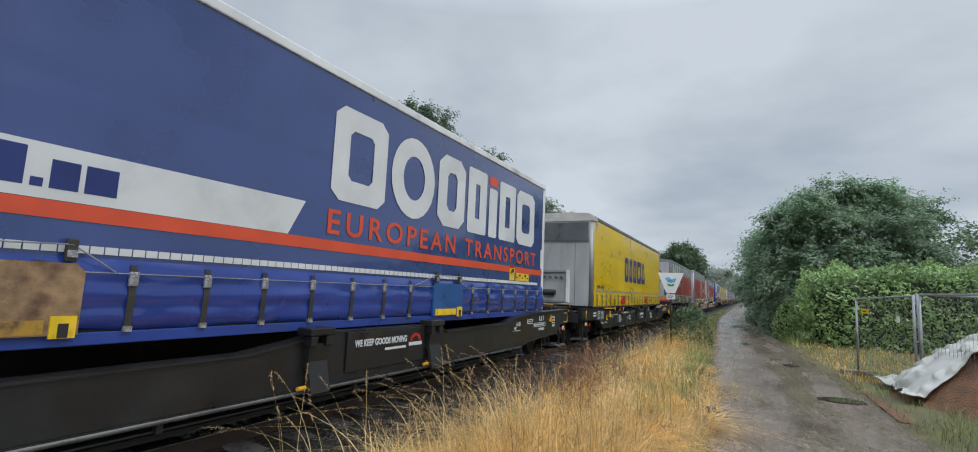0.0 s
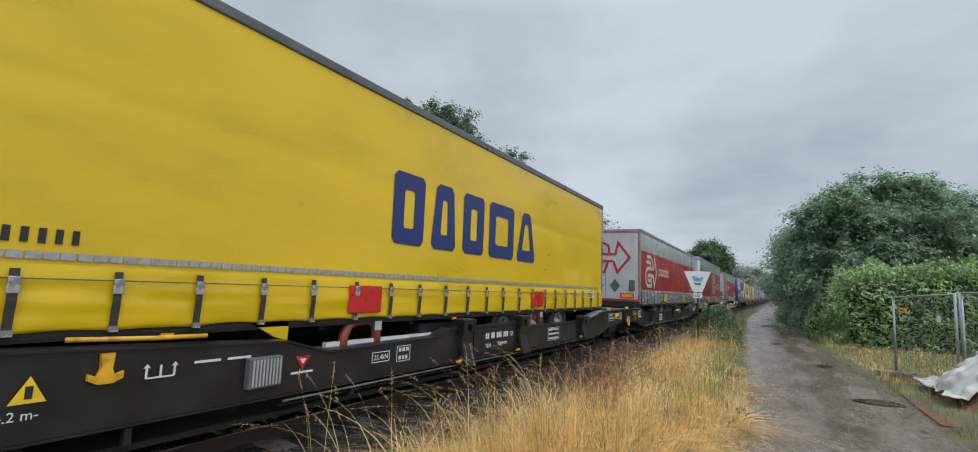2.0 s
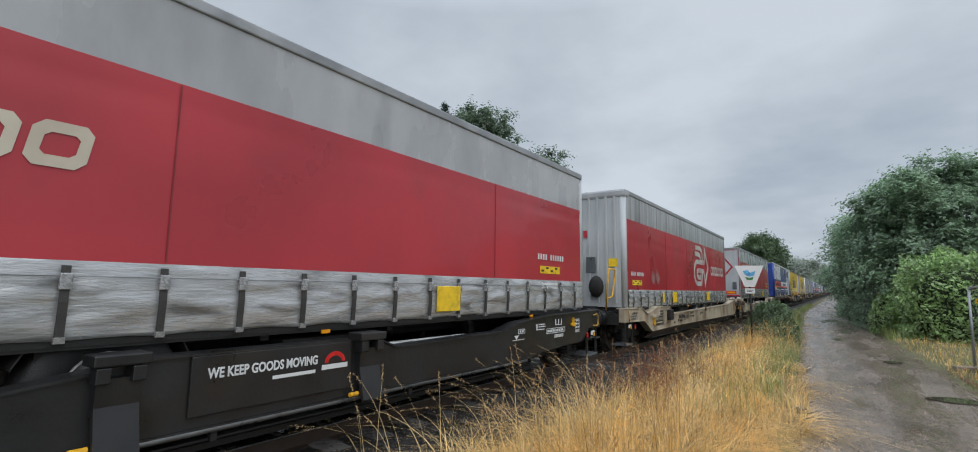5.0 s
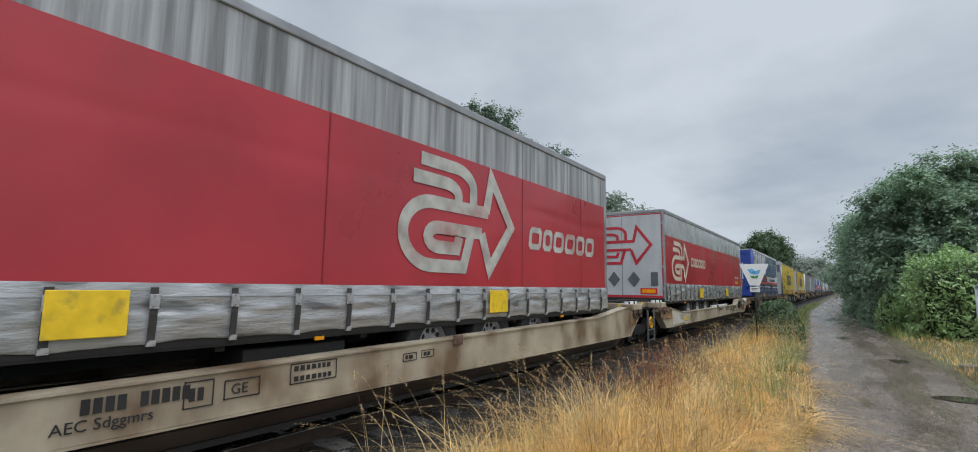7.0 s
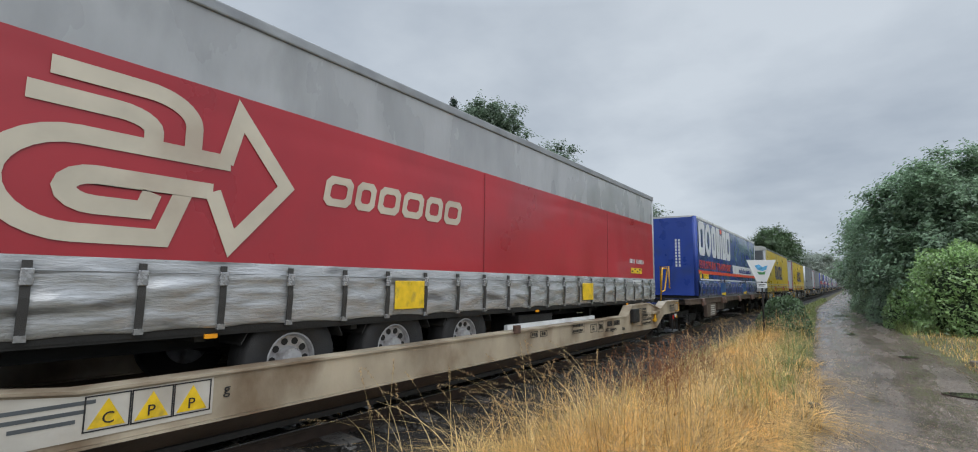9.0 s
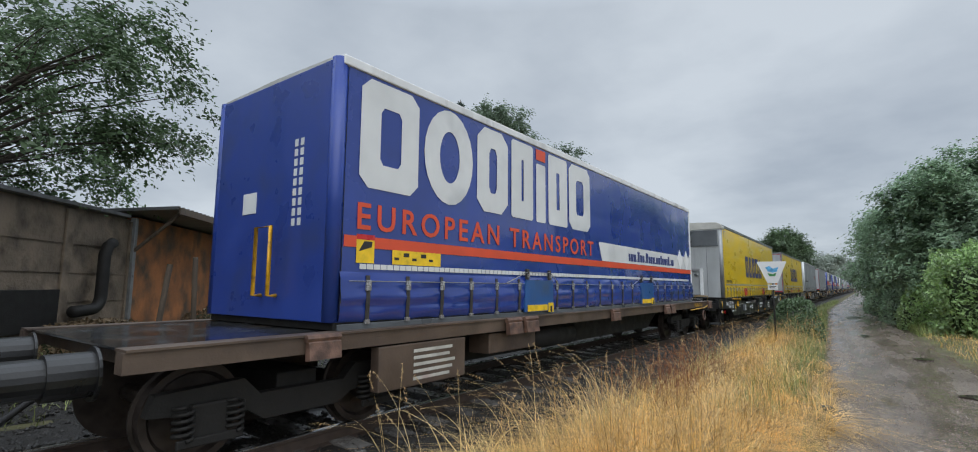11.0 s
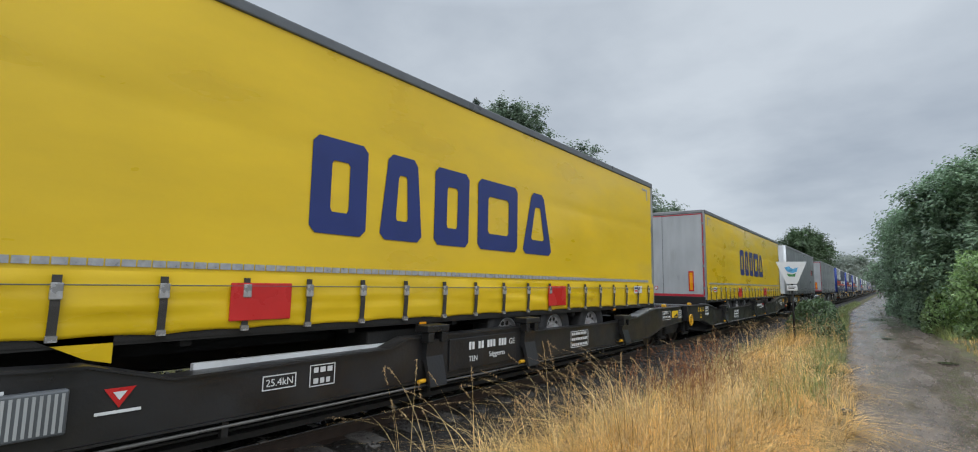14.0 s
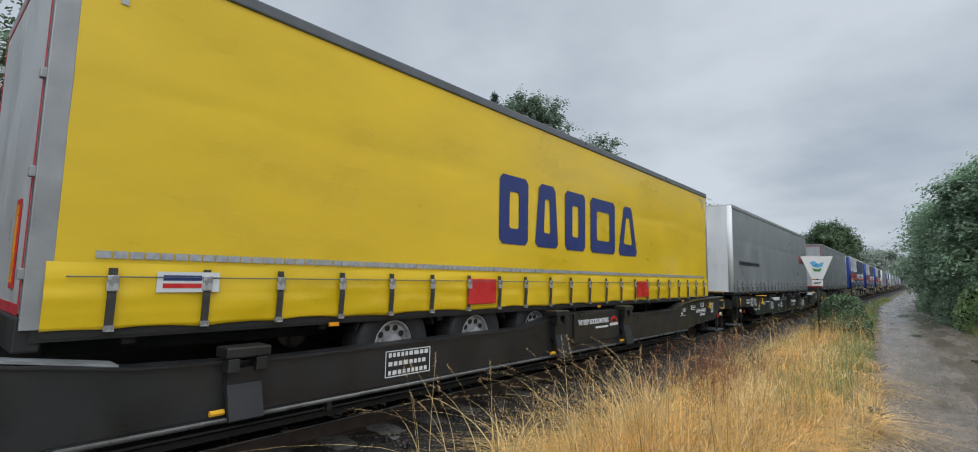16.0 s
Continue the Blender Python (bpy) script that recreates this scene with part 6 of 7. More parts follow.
            plate(o, q(J - 5.6) - 0.3, 0.5, 0.6, 0.26, 3)
            # joint end
            if not flip:
                plate(o, J - 1.62, 0.74, 0.55, 0.2, 0)
                text("caption", "2xDK-GP-A", 0.075, white_print, o, "yz", (1.434, J - 1.59, 0.86))
                text("caption", "MAX. 108t (72t+36t)", 0.06, white_print, o, "yz", (1.434, J - 1.59, 0.77), 0.48)
                part("load_plate", boxed(1.432, 1.436, J - 0.98, J - 0.56, 0.77, 0.93), sticker_yellow, o, "yellow load plate")
                part("load_mark", slab(bmesh.new(), [(J - 0.9, 0.79), (J - 0.6, 0.79), (J - 0.6, 0.86)], 1.4365, 1.439), black_print, o)
                plate(o, J - 0.5, 0.74, 0.22, 0.2, 4)
            else:
                for k, dz in ((1.2, 0.14), (1.42, 0.14), (1.64, 0.14), (1.42, -0.03)):
                    triangle(o, J + k, 0.7 + dz, 0.14)
                plate(o, J + 1.85, 0.72, 0.34, 0.24, 3)
            part("beacon", boxed(1.2, 1.3, q(J - 1.0) - 0.05, q(J - 1.0) + 0.05, 1.003, 1.08, bevel=0.02), yellow_steel, o, "small orange lock")
        else:
            hook(o, q(2.89), 0.8, yellow_steel)
            part("hook_shelf", boxed(1.426, 1.5, q(2.89) - 0.26, q(2.89) + 0.26, 0.79, 0.86, bevel=0.01), beige_frame, o)
            plate(o, min(q(3.12), q(3.8)), 0.56, 0.68, 0.16, 2, black_print)
            plate(o, min(q(3.27), q(3.8)), 0.735, 0.53, 0.1, 1, black_print)
            plate(o, min(q(3.5), q(3.8)), 0.84, 0.3, 0.12, 2, black_print)
            plate(o, min(q(3.86), q(4.18)), 0.56, 0.32, 0.4, 0, black_print)
            part("black_box", boxed(1.426, 1.52, q(4.4) - 0.19, q(4.4) + 0.19, 0.66, 0.96, bevel=0.02), dark_under, o, "dark side box")
            text("caption", "ACHTUNG!", 0.08, black_print, o, "yz", (1.434, q(1.35) - 0.2, 0.92))
            plate(o, q(1.3) - 0.25, 0.8, 0.5, 0.1, 2, dark_panel)
            for i in range(10):
                if i not in (4,):
                    part("number_bar", boxed(1.432, 1.436, q(5.5 if not flip else 5.9) + 0.068 * i, q(5.5 if not flip else 5.9) + 0.068 * i + 0.05, 0.66, 0.76), black_print, o)
            text("caption", "AEC Sdggmrs", 0.105, black_print, o, "yz", (1.434, q(5.35 if not flip else 6.0), 0.535))
            text("caption", "TEN", 0.09, black_print, o, "yz", (1.434, q(4.9 if not flip else 5.1), 0.53))
            plate(o, min(q(6.12), q(6.34)), 0.58, 0.22, 0.2, 1, black_print)
            plate(o, min(q(6.42), q(6.72)), 0.6, 0.3, 0.15, 0, black_print)
            text("caption", "GE", 0.115, black_print, o, "yz", (1.434, min(q(6.42), q(6.72)) + 0.06, 0.635))
            plate(o, min(q(7.0), q(7.5)), 0.63, 0.5, 0.18, 2, black_print)
            plate(o, min(q(8.4), q(8.62)), 0.67, 0.22, 0.09, 1, black_print)
            plate(o, min(q(8.7), q(8.92)), 0.68, 0.22, 0.09, 1, black_print)
            part("rust_stain_plate", boxed(1.43, 1.475, q(9.35) - 0.08, q(9.35) + 0.08, 0.78, 0.9, bevel=0.01), bare_rust, o, "rusty lug")
            if flip:
                for k, lt in enumerate("CPP"):
                    triangle(o, q(J - 3.17) + 0.265 * k, 0.55, 0.21, lt)
                    plate(o, q(J - 3.17) + 0.265 * k - 0.13, 0.53, 0.262, 0.23, 0, black_print)
                text("caption", "g", 0.12, black_print, o, "yz", (1.434, q(J - 3.93), 0.6))
            # rust-stained end panels with a rib and a vertical seam
            zz = 0.71
            part("end_panel", slab(bmesh.new(), [(q(y), z) for y, z in ((e - 0.01, 1.005), (J - 1.2, 0.985), (J - 1.72, 0.925), (J - 1.72, zz), (e - 0.4, zz), (e - 0.12, 0.88), (e - 0.01, 0.93))], 1.4275, 1.433), brown_beige, o, "brown rust-stained end panel")
            part("panel_rib", boxed(1.4265, 1.455, *span(J - 1.74, e - 0.38), zz - 0.022, zz - 0.004), brown_beige, o)
            part("panel_seam", boxed(1.4265, 1.437, *span(J - 1.76, J - 1.725), 0.46, 0.915), beige_frame, o)
            if flip:
                part("repainted_patch", slab(bmesh.new(), [(q(y), z) for y, z in ((J - 1.78, 0.91), (J - 3.0, 0.765), (J - 3.85, 0.77), (J - 3.85, 0.5), (J - 1.78, 0.48))], 1.4275, 1.4315), repaint, o, "pale repainted patch with contact lines")
                for i in range(3):
                    part("writing_bar", boxed(1.432, 1.434, q(J - 2.6) + 0.04 * i, q(J - 2.6) + 0.5 - 0.05 * i, 0.71 - 0.055 * i, 0.735 - 0.055 * i), dark_panel, o)
            plate(o, q(J - 1.35) - 0.14, 0.79, 0.28, 0.13, 1, black_print)
            # hinge covers with arrows on both sides of the joint
            hy = J + 0.25 if flip else J - 1.4
            hc = part("hinge_cover", boxed(-1.2, 1.1, hy, hy + 0.6, 1.0, 1.15, bevel=0.02), beige_frame, o, "beige hinge cover with red arrows")
            part("rubber_pad", boxed(0.3, 1.08, hy + 0.06, hy + 0.54, 1.151, 1.2, bevel=0.015), dark_under, hc, "black rubber pad")
            part("rubber_pad", boxed(-1.15, -0.2, hy + 0.06, hy + 0.54, 1.151, 1.19, bevel=0.015), dark_under, hc)
            part("corner_stripe", slab(bmesh.new(), [(0.98, 1.01), (1.03, 1.01), (1.08, 1.14), (1.03, 1.14)], hy - 0.006, hy - 0.002, "xz"), sticker_yellow, hc)
            for k in (-0.75, 0.1):
                part("red_arrow", slab(bmesh.new(), [(k, 1.055), (k + 0.12, 1.055), (k + 0.12, 1.03), (k + 0.2, 1.08), (k + 0.12, 1.13), (k + 0.12, 1.105), (k, 1.105)], hy - 0.012, hy - 0.002, "xz"), red_plate, hc)
            part("notice", boxed(-0.45, -0.1, hy - 0.012, hy - 0.002, 1.02, 1.13), white_print, hc)
            for d in (0.32, 0.72) if flip else (1.35, 1.0):
                part("hinge_block", boxed(1.2, 1.46, *span(J - d - 0.36, J - d), 1.0, 1.14, bevel=0.02), beige_frame, o, "pale hinge block")
                part("hinge_lug", slab(bmesh.new(), [(q(J - d - 0.18) + u, 0.97 + v) for u, v in ((-0.04, 0.04), (0.04, 0.04), (0.08, -0.05), (0.06, -0.12), (0, -0.15), (-0.06, -0.12), (-0.08, -0.05))], 1.455, 1.5), bare_rust, o, "rusty hinge lug")
                part("hinge_bolt", tube(bmesh.new(), [(1.49, q(J - d - 0.18), 0.91), (1.52, q(J - d - 0.18), 0.91)], 0.03, 10), dark_under, o)
                for k in range(3):
                    part("hinge_knuckle", tube(bmesh.new(), [(1.3, q(J - d - 0.06 - 0.12 * k), 1.14), (1.3, q(J - d - 0.06 - 0.12 * k), 1.2)], 0.05, 10), dark_under if k == 1 else white_paint, o)
        # yellow rails over the buffers
        y = q(0.75)
        if not beige and not flip:
            loop_rail(o, [(1.05, y - 0.12, 1.02), (1.05, y - 0.06, 1.2), (0.62, y - 0.06, 1.2), (0.62, y - 0.12, 1.02)], worn_yellow, 0.017)
        elif not beige:
            loop_rail(o, [(1.05, y - 0.1, 1.02), (1.05, y, 1.2), (0.55, y, 1.22), (0.55, y - 0.1, 1.04)], worn_yellow, 0.017)
        else:
            loop_rail(o, [(0.95, y, 1.02), (1.02, y, 1.95), (1.02, y + 0.05, 2.0), (1.05, y + 0.34, 2.0), (1.05, y + 0.38, 1.95), (0.98, y + 0.34, 1.35), (0.96, y + 0.05, 1.3)], yellow_steel)
        part("grab_rail", tube(bmesh.new(), [(1.44, q(0.98), 1.0), (1.47, q(0.88), 1.02), (1.48, q(0.84), 0.96), (1.48, q(0.84), 0.82), (1.47, q(0.9), 0.79), (1.44, q(1.0), 0.8)], 0.017, 8), worn_yellow, o, "yellow bent grab rail", True)
        part("step", boxed(1.05, 1.42, *span(0.75, 1.25), 0.22, 0.26), dark_panel, o)
        part("step_hanger", boxed(1.38, 1.41, *span(0.76, 0.8), 0.26, 0.78), dark_under, o)
        part("step_hanger", boxed(1.38, 1.41, *span(1.2, 1.24), 0.26, 0.78), dark_under, o)
        part("valve_plate", boxed(1.426, 1.44, *span(0.92, 1.08), 0.62, 0.7), white_print, o, "small worn valve plate")
        part("valve_lever", boxed(1.441, 1.47, *span(0.98, 1.02), 0.6, 0.67, bevel=0.006), yellow_steel, o)
        part("valve_lever", boxed(1.441, 1.47, *span(1.3, 1.33), 0.58, 0.68, bevel=0.006), red_plate, o)
    bogie(o, J)
    part("joint_pin", tube(bmesh.new(), [(0, J, 0.6), (0, J, 1.02)], 0.14, 14), dark_under, o)
    part("joint_beam", boxed(-0.3, 0.3, J - 0.6, J + 0.6, 0.6, 0.94), dark_under, o)
    brake_wheel(o, J - 0.35 if beige else J + 0.38, 0.66)
    if beige:
        for x in (J - 0.75, J - 0.25):
            part("ladder_rail", boxed(1.5, 1.53, x - 0.02, x + 0.02, 0.2, 0.98), dark_panel, o)
        for z in (0.25, 0.5, 0.72):
            part("ladder_rung", boxed(1.502, 1.528, J - 0.73, J - 0.27, z - 0.012, z + 0.012), dark_panel, o)
    return o


def flat_wagon(L, label):
    """A container wagon with thin rusty beams and folding locks."""
    o = thing("flat_wagon", label, "railway wagon", "wagons of the train")
    for sx in (-1, 1):
        a, b = sorted((sx * 1.28, sx * 1.42))
        part("side_beam", boxed(a, b, 0.65, L - 0.35, 0.9, 1.05), rust_frame, o, "brown rusty side beam")
        part("top_flange", boxed(*sorted((sx * 1.22, sx * 1.44)), 0.66, L - 0.36, 1.052, 1.07), rust_frame, o)
        part("belly_beam", slab(bmesh.new(), [(3.6, 0.89), (4.6, 0.42), (L - 4.6, 0.42), (L - 3.6, 0.89)], *sorted((sx * 0.55, sx * 0.7))), dark_under, o)
    for i in range(11):
        y = 0.9 + (L - 1.8) * i / 10
        part("cross_beam", boxed(-1.279, 1.279, y - 0.07, y + 0.07, 0.9, 1.04), rust_frame, o)
    for y in (0.7, L - 2.4):
        part("end_deck", boxed(-1.2, 1.2, y, y + 2.0, 1.042, 1.06), wet_deck, o, "wet dark end deck")
    for y in (5.35, 5.8, 9.0, L - 5.3, L - 4.85, 2.2, L - 0.9):
        part("folding_lock", slab(bmesh.new(), [(1.445, 1.04), (1.5, 1.0), (1.52, 0.85), (1.45, 0.84), (1.445, 0.9)], y - 0.17, y + 0.17, "xz"), bare_rust, o, "rusty folding container lock")
        part("lock_pin", tube(bmesh.new(), [(1.46, y - 0.18, 1.04), (1.46, y + 0.18, 1.04)], 0.035, 8), bare_rust, o)
    part("company_board", boxed(1.3, 1.43, 2.9, 4.3, 0.42, 0.88, bevel=0.01), rust_frame, o, "brown board with unreadable pale writing")
    for k in range(5):
        part("writing_bar", boxed(1.4315, 1.434, 3.4, 4.0 + 0.05 * (k % 3), 0.48 + 0.075 * k, 0.515 + 0.075 * k), worn_print, o)
    part("tool_box", boxed(1.0, 1.36, 4.9, 6.1, 0.6, 0.87, bevel=0.015), rust_frame, o)
    part("hazard_plate", boxed(1.431, 1.436, L - 2.55, L - 1.7, 0.93, 1.03), worn_yellow, o, "black and yellow hazard plate")
    for k in range(6):
        y = L - 2.5 + 0.135 * k
        part("hazard_bar", slab(bmesh.new(), [(y, 0.935), (y + 0.05, 0.935), (y + 0.1, 1.025), (y + 0.05, 1.025)], 1.4365, 1.439), black_print, o)
    part("long_lever", tube(bmesh.new(), [(1.46, L - 3.1, 0.86), (1.47, L - 1.5, 0.88), (1.47, L - 1.2, 0.94)], 0.018, 8), worn_yellow, o, "yellow lever", True)
    part("tank", tube(bmesh.new(), [(0.9, 6.6, 0.65), (0.9, 8.0, 0.65)], 0.2, 16), dark_under, o, smooth=True)
    bogie(o, 2.3)
    bogie(o, L - 2.3)
    w = tube(bmesh.new(), [(1.47, L - 1.67 + 0.14 * math.cos(i * 0.314), 0.66 + 0.14 * math.sin(i * 0.314)) for i in range(20)], 0.02, 8, closed=True)
    part("brake_wheel", w, bare_rust, o, "rusty brake wheel", True)
    part("brake_shaft", tube(bmesh.new(), [(1.0, L - 1.67, 0.66), (1.48, L - 1.67, 0.66)], 0.03, 8), dark_under, o)
    buffers(o, 0.65, -1, frame_black)
    buffers(o, L - 0.65, 1, frame_black)
    return o


# ---- the train ----
TRAIN = []
black_label = "black articulated pocket wagon with stencilled white markings"
w0 = pocket_wagon(35.0, False, black_label)
TRAIN.append((w0, -21.95))
TRAIN.append((copy_thing(w0, Matrix()), 13.05))
beige_wagon = pocket_wagon(35.05, True, "weathered beige articulated pocket wagon with rust stains")
TRAIN.append((beige_wagon, 48.25))
TRAIN.append((flat_wagon(17.6, "brown rusty container wagon with folding locks"), 83.32))
TRAIN.append((copy_thing(w0, Matrix()), 100.95))
for i in range(9):
    TRAIN.append((copy_thing(w0, Matrix()), 135.97 + 35.02 * i))

Z1, Z2 = 1.2, 3.86
TRAIN.append((trailer("navy", 13.46, 1.12, 4.02, "front", 1, "navy blue curtain-sided swap body with pale lettering and a red stripe", wheels=False, layout="rear"), -2.45))
yellow = trailer("yellow", 13.55, 1.13, Z2 + 0.09, "front", 2, "yellow curtain-sided semi-trailer with blue lettering and grey front wall")
TRAIN.append((yellow, 15.27))
red = trailer("red", 13.6, 1.15, Z2, "doors", 3, "red and silver semi-trailer with white arrow emblem and pale rear doors")
TRAIN.append((red, 33.36))
TRAIN.append((trailer("red", 13.55, 1.08, 4.01, "front", 4, "dirty red semi-trailer with weathered silver upper band and worn arrow emblem", worn=True), 49.5))
TRAIN.append((copy_thing(red, Matrix()), 67.45))
navy = trailer("navy", 13.1, 1.152, 3.93, "front", 5, "navy blue swap body with pale lettering and white band", wheels=False, layout="front")
TRAIN.append((navy, 85.7))
TRAIN.append((trailer("yellow", 13.55, 1.13, Z2 + 0.05, "front", 9, "yellow curtain-sided semi-trailer with blue lettering and grey front wall"), 103.22))
# folded lifting arms hang under one yellow trailer only
for y in (3.95, 8.85):
    arm = tube(bmesh.new(), [(1.2, y + 0.03, Z1 - 0.48), (1.2, y + 0.06, Z1 - 0.28), (1.2, y + 0.13, Z1 - 0.16), (1.2, y + 0.25, Z1 - 0.12), (1.2, y + 0.45, Z1 - 0.12), (1.2, y + 0.55, Z1 - 0.16), (1.2, y + 0.59, Z1 - 0.26), (1.2, y + 0.6, Z1 - 0.42)], 0.058, 10)
    part("lifting_arm", arm, dull_red, yellow, "red folded lifting arm", True)
    part("arm_label", boxed(1.262, 1.266, y + 0.5, y + 0.62, Z1 - 0.24, Z1 - 0.08), worn_print, yellow)
TRAIN.append((trailer("yellow", 13.45, 1.13, Z2 - 0.01, "doors", 6, "yellow curtain-sided semi-trailer with blue lettering and pale rear doors"), 121.05))
grey = trailer("grey", 13.6, Z1, Z2 + 0.02, "front", 7, "grey curtain-sided semi-trailer with white front wall")
TRAIN.append((grey, 136.85))
TRAIN.append((tagged(trailer("grey", 13.55, Z1, Z2, "doors", 8, "plain grey curtain-sided semi-trailer with pale rear doors")), 156.2))
far_navy = trailer("navy", 13.55, Z1, Z2, "front", 60, "dark navy curtain-sided semi-trailer with white lettering", layout="front")
TRAIN.append((far_navy, 173.3))
for i in range(1, 16):
    src = (far_navy, far_navy, far_navy, grey, far_navy, grey, grey)[i % 7]
    TRAIN.append((copy_thing(src, Matrix()), 173.3 + 17.51 * i))
for ob, y in TRAIN:
    ob.matrix_basis = pose(TRACK, y, RAIL)


# ---- trees, hedges and grass ----
def tree(label, x, y, z, h, rx, ry, base, clumps, per, leaf, material, seed, sigma=0.42, group="", lean=(0, 0), trunk_r=0.2):
    """A tapered trunk with limbs, and leaves in clumps at the limbs' ends."""
    rng = np.random.default_rng(seed)
    o = thing("tree", label, "tree", group)
    top = Vector((lean[0], lean[1], h * 0.82))
    bm = bmesh.new()
    spine = [Vector((0, 0, -0.3)).lerp(top, i / 7) + Vector((0.12 * rng.normal() * (i > 0), 0.12 * rng.normal() * (i > 0), 0)) for i in range(8)]
    tube(bm, spine, trunk_r, 10, trunk_r * 0.25)
    part("trunk", bm, bark, o, "", True)
    cz, rz = (h + base) / 2, (h - base) / 2
    # boughs round the crown carry the clumps on their outer and upper sides
    boughs = []
    while len(boughs) < max(16, clumps // 12):
        v = rng.normal(size=3)
        v /= np.linalg.norm(v)
        bulge = 1 + 0.3 * noise.noise((v[0] * 1.8 + seed, v[1] * 1.8, v[2] * 1.8)) + 0.2 * noise.noise((v[0] * 4.5, v[1] * 4.5 + seed, v[2] * 4.5))
        p = v * rng.uniform(0.3, 0.86) ** 0.6 * bulge
        if v[2] < -0.75:
            continue
        boughs.append((lean[0] * 0.8 + p[0] * rx, lean[1] * 0.8 + p[1] * ry, cz + p[2] * rz))
    hub = np.array((lean[0] * 0.8, lean[1] * 0.8, cz - 0.25 * rz))
    cen, out = [], []
    for i in range(clumps):
        b = np.array(boughs[i % len(boughs)])
        away = (b - hub) / (np.linalg.norm(b - hub) + 1e-6)
        v = rng.normal(size=3) * 0.75 + away * 0.7 + np.array((0, 0, 0.35))
        v /= np.linalg.norm(v)
        br = 0.3 * (rx + ry + rz) / 3 * (0.7 + 0.6 * ((i % len(boughs)) * 0.618 % 1))
        cen.append(b + v * br * rng.uniform(0.35, 1.0) * np.array((1.1, 1.1, 0.75)))
        out.append(v)
    cen, out = np.array(cen), np.array(out)
    bm = bmesh.new()
    for i in range(0, clumps, max(1, clumps // 110)):
        c = Vector(cen[i])
        f = min(0.95, max(0.25, (c.z / h) * 0.75))
        a = Vector((0, 0, 0)).lerp(top, f)
        m1 = a.lerp(c, 0.5) + Vector((0, 0, 0.08 * (c - a).length)) + Vector(rng.normal(0, 0.1, 3))
        tube(bm, [a, a.lerp(m1, 0.55), m1, m1.lerp(c, 0.55) + Vector(rng.normal(0, 0.08, 3)), c], trunk_r * (0.26 if i % 9 == 0 else 0.07), 4, 0.006)
    part("branchwork", bm, bark, o, "", True)
    c = new("crown", spray_mesh("crown", cen, out, per, sigma, leaf, material, rng))
    c.parent = o
    tagged(c, kind="stuff")
    o.matrix_basis = pose(x, y, z)
    return o


def conifer(label, x, y, z, h, r, seed):
    rng = np.random.default_rng(seed)
    o = thing("conifer", label, "tree")
    part("trunk", tube(bmesh.new(), [(0, 0, -0.2), (0.05, 0, h * 0.5), (0, 0, h)], 0.16, 8, 0.015), bark, o, "", True)
    pts = []
    zz = h * 0.18
    while zz < h - 0.1:
        rr = r * (1 - zz / h) ** 0.8 + 0.08
        for k in range(13):
            a = rng.uniform(0, 6.28)
            L = rr * rng.uniform(0.6, 1.15)
            for s in np.linspace(0.1, 1, max(3, int(L / 0.1))):
                for q in range(6):
                    pts.append((math.cos(a) * L * s + rng.normal(0, 0.07), math.sin(a) * L * s + rng.normal(0, 0.07), zz - 0.22 * L * s * s + rng.normal(0, 0.06)))
        zz += 0.24
    c = new("crown", leaves_mesh("crown", np.array(pts), 0.16, 0.045, leaf_conifer, rng, 0.6))
    c.parent = o
    tagged(c, kind="stuff")
    o.matrix_basis = pose(x, y, z)


def bush(name, label, x, y, z, rx, ry, h, n, leaf, material, seed, category="shrub", group="", core=True, box_like=False):
    rng = np.random.default_rng(seed)
    o = thing(name, label, category, group)
    p = 5 if box_like else 2.2
    v = rng.normal(size=(n, 3))
    v[:, 2] = np.abs(v[:, 2])
    v /= (np.abs(v) ** p).sum(1)[:, None] ** (1 / p)
    w = np.array([1 + 0.16 * noise.noise((a[0] * 2.2 * rx + seed, a[1] * 2.2 * ry, a[2] * 2.2 * h)) + 0.09 * noise.noise((a[0] * 6 * rx, a[1] * 6 * ry + seed, a[2] * 6 * h)) for a in v * 0.6])
    r = (1 - np.abs(rng.normal(0, 0.07, n))) * w
    pts = v * r[:, None] * np.array((rx, ry, h))
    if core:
        # added closed core: blocks the view through and stands for inner shade
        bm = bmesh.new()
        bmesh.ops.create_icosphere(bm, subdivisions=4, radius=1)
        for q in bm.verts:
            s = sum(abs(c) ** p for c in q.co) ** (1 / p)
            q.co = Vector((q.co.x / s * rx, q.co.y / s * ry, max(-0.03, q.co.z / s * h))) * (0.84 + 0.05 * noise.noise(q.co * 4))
        part("inner_growth", bm, leaf_core, o, "dark filler core with the inner shade in its colour", True)
    else:
        bm = bmesh.new()
        for k in range(14):
            e = Vector(pts[k * 7 % n])
            tube(bm, [(0, 0, -0.05), e * 0.5 + Vector((0, 0, 0.1)), e], 0.012, 5, 0.004)
        part("branchwork", bm, bark, o)
    c = new("foliage", leaves_mesh("foliage", pts, leaf, leaf * 0.5, material, rng, 0.25, v * 0.8 + np.array((0, 0, 0.6))))
    c.parent = o
    tagged(c, kind="stuff")
    o.matrix_basis = pose(x, y, z)
    return o


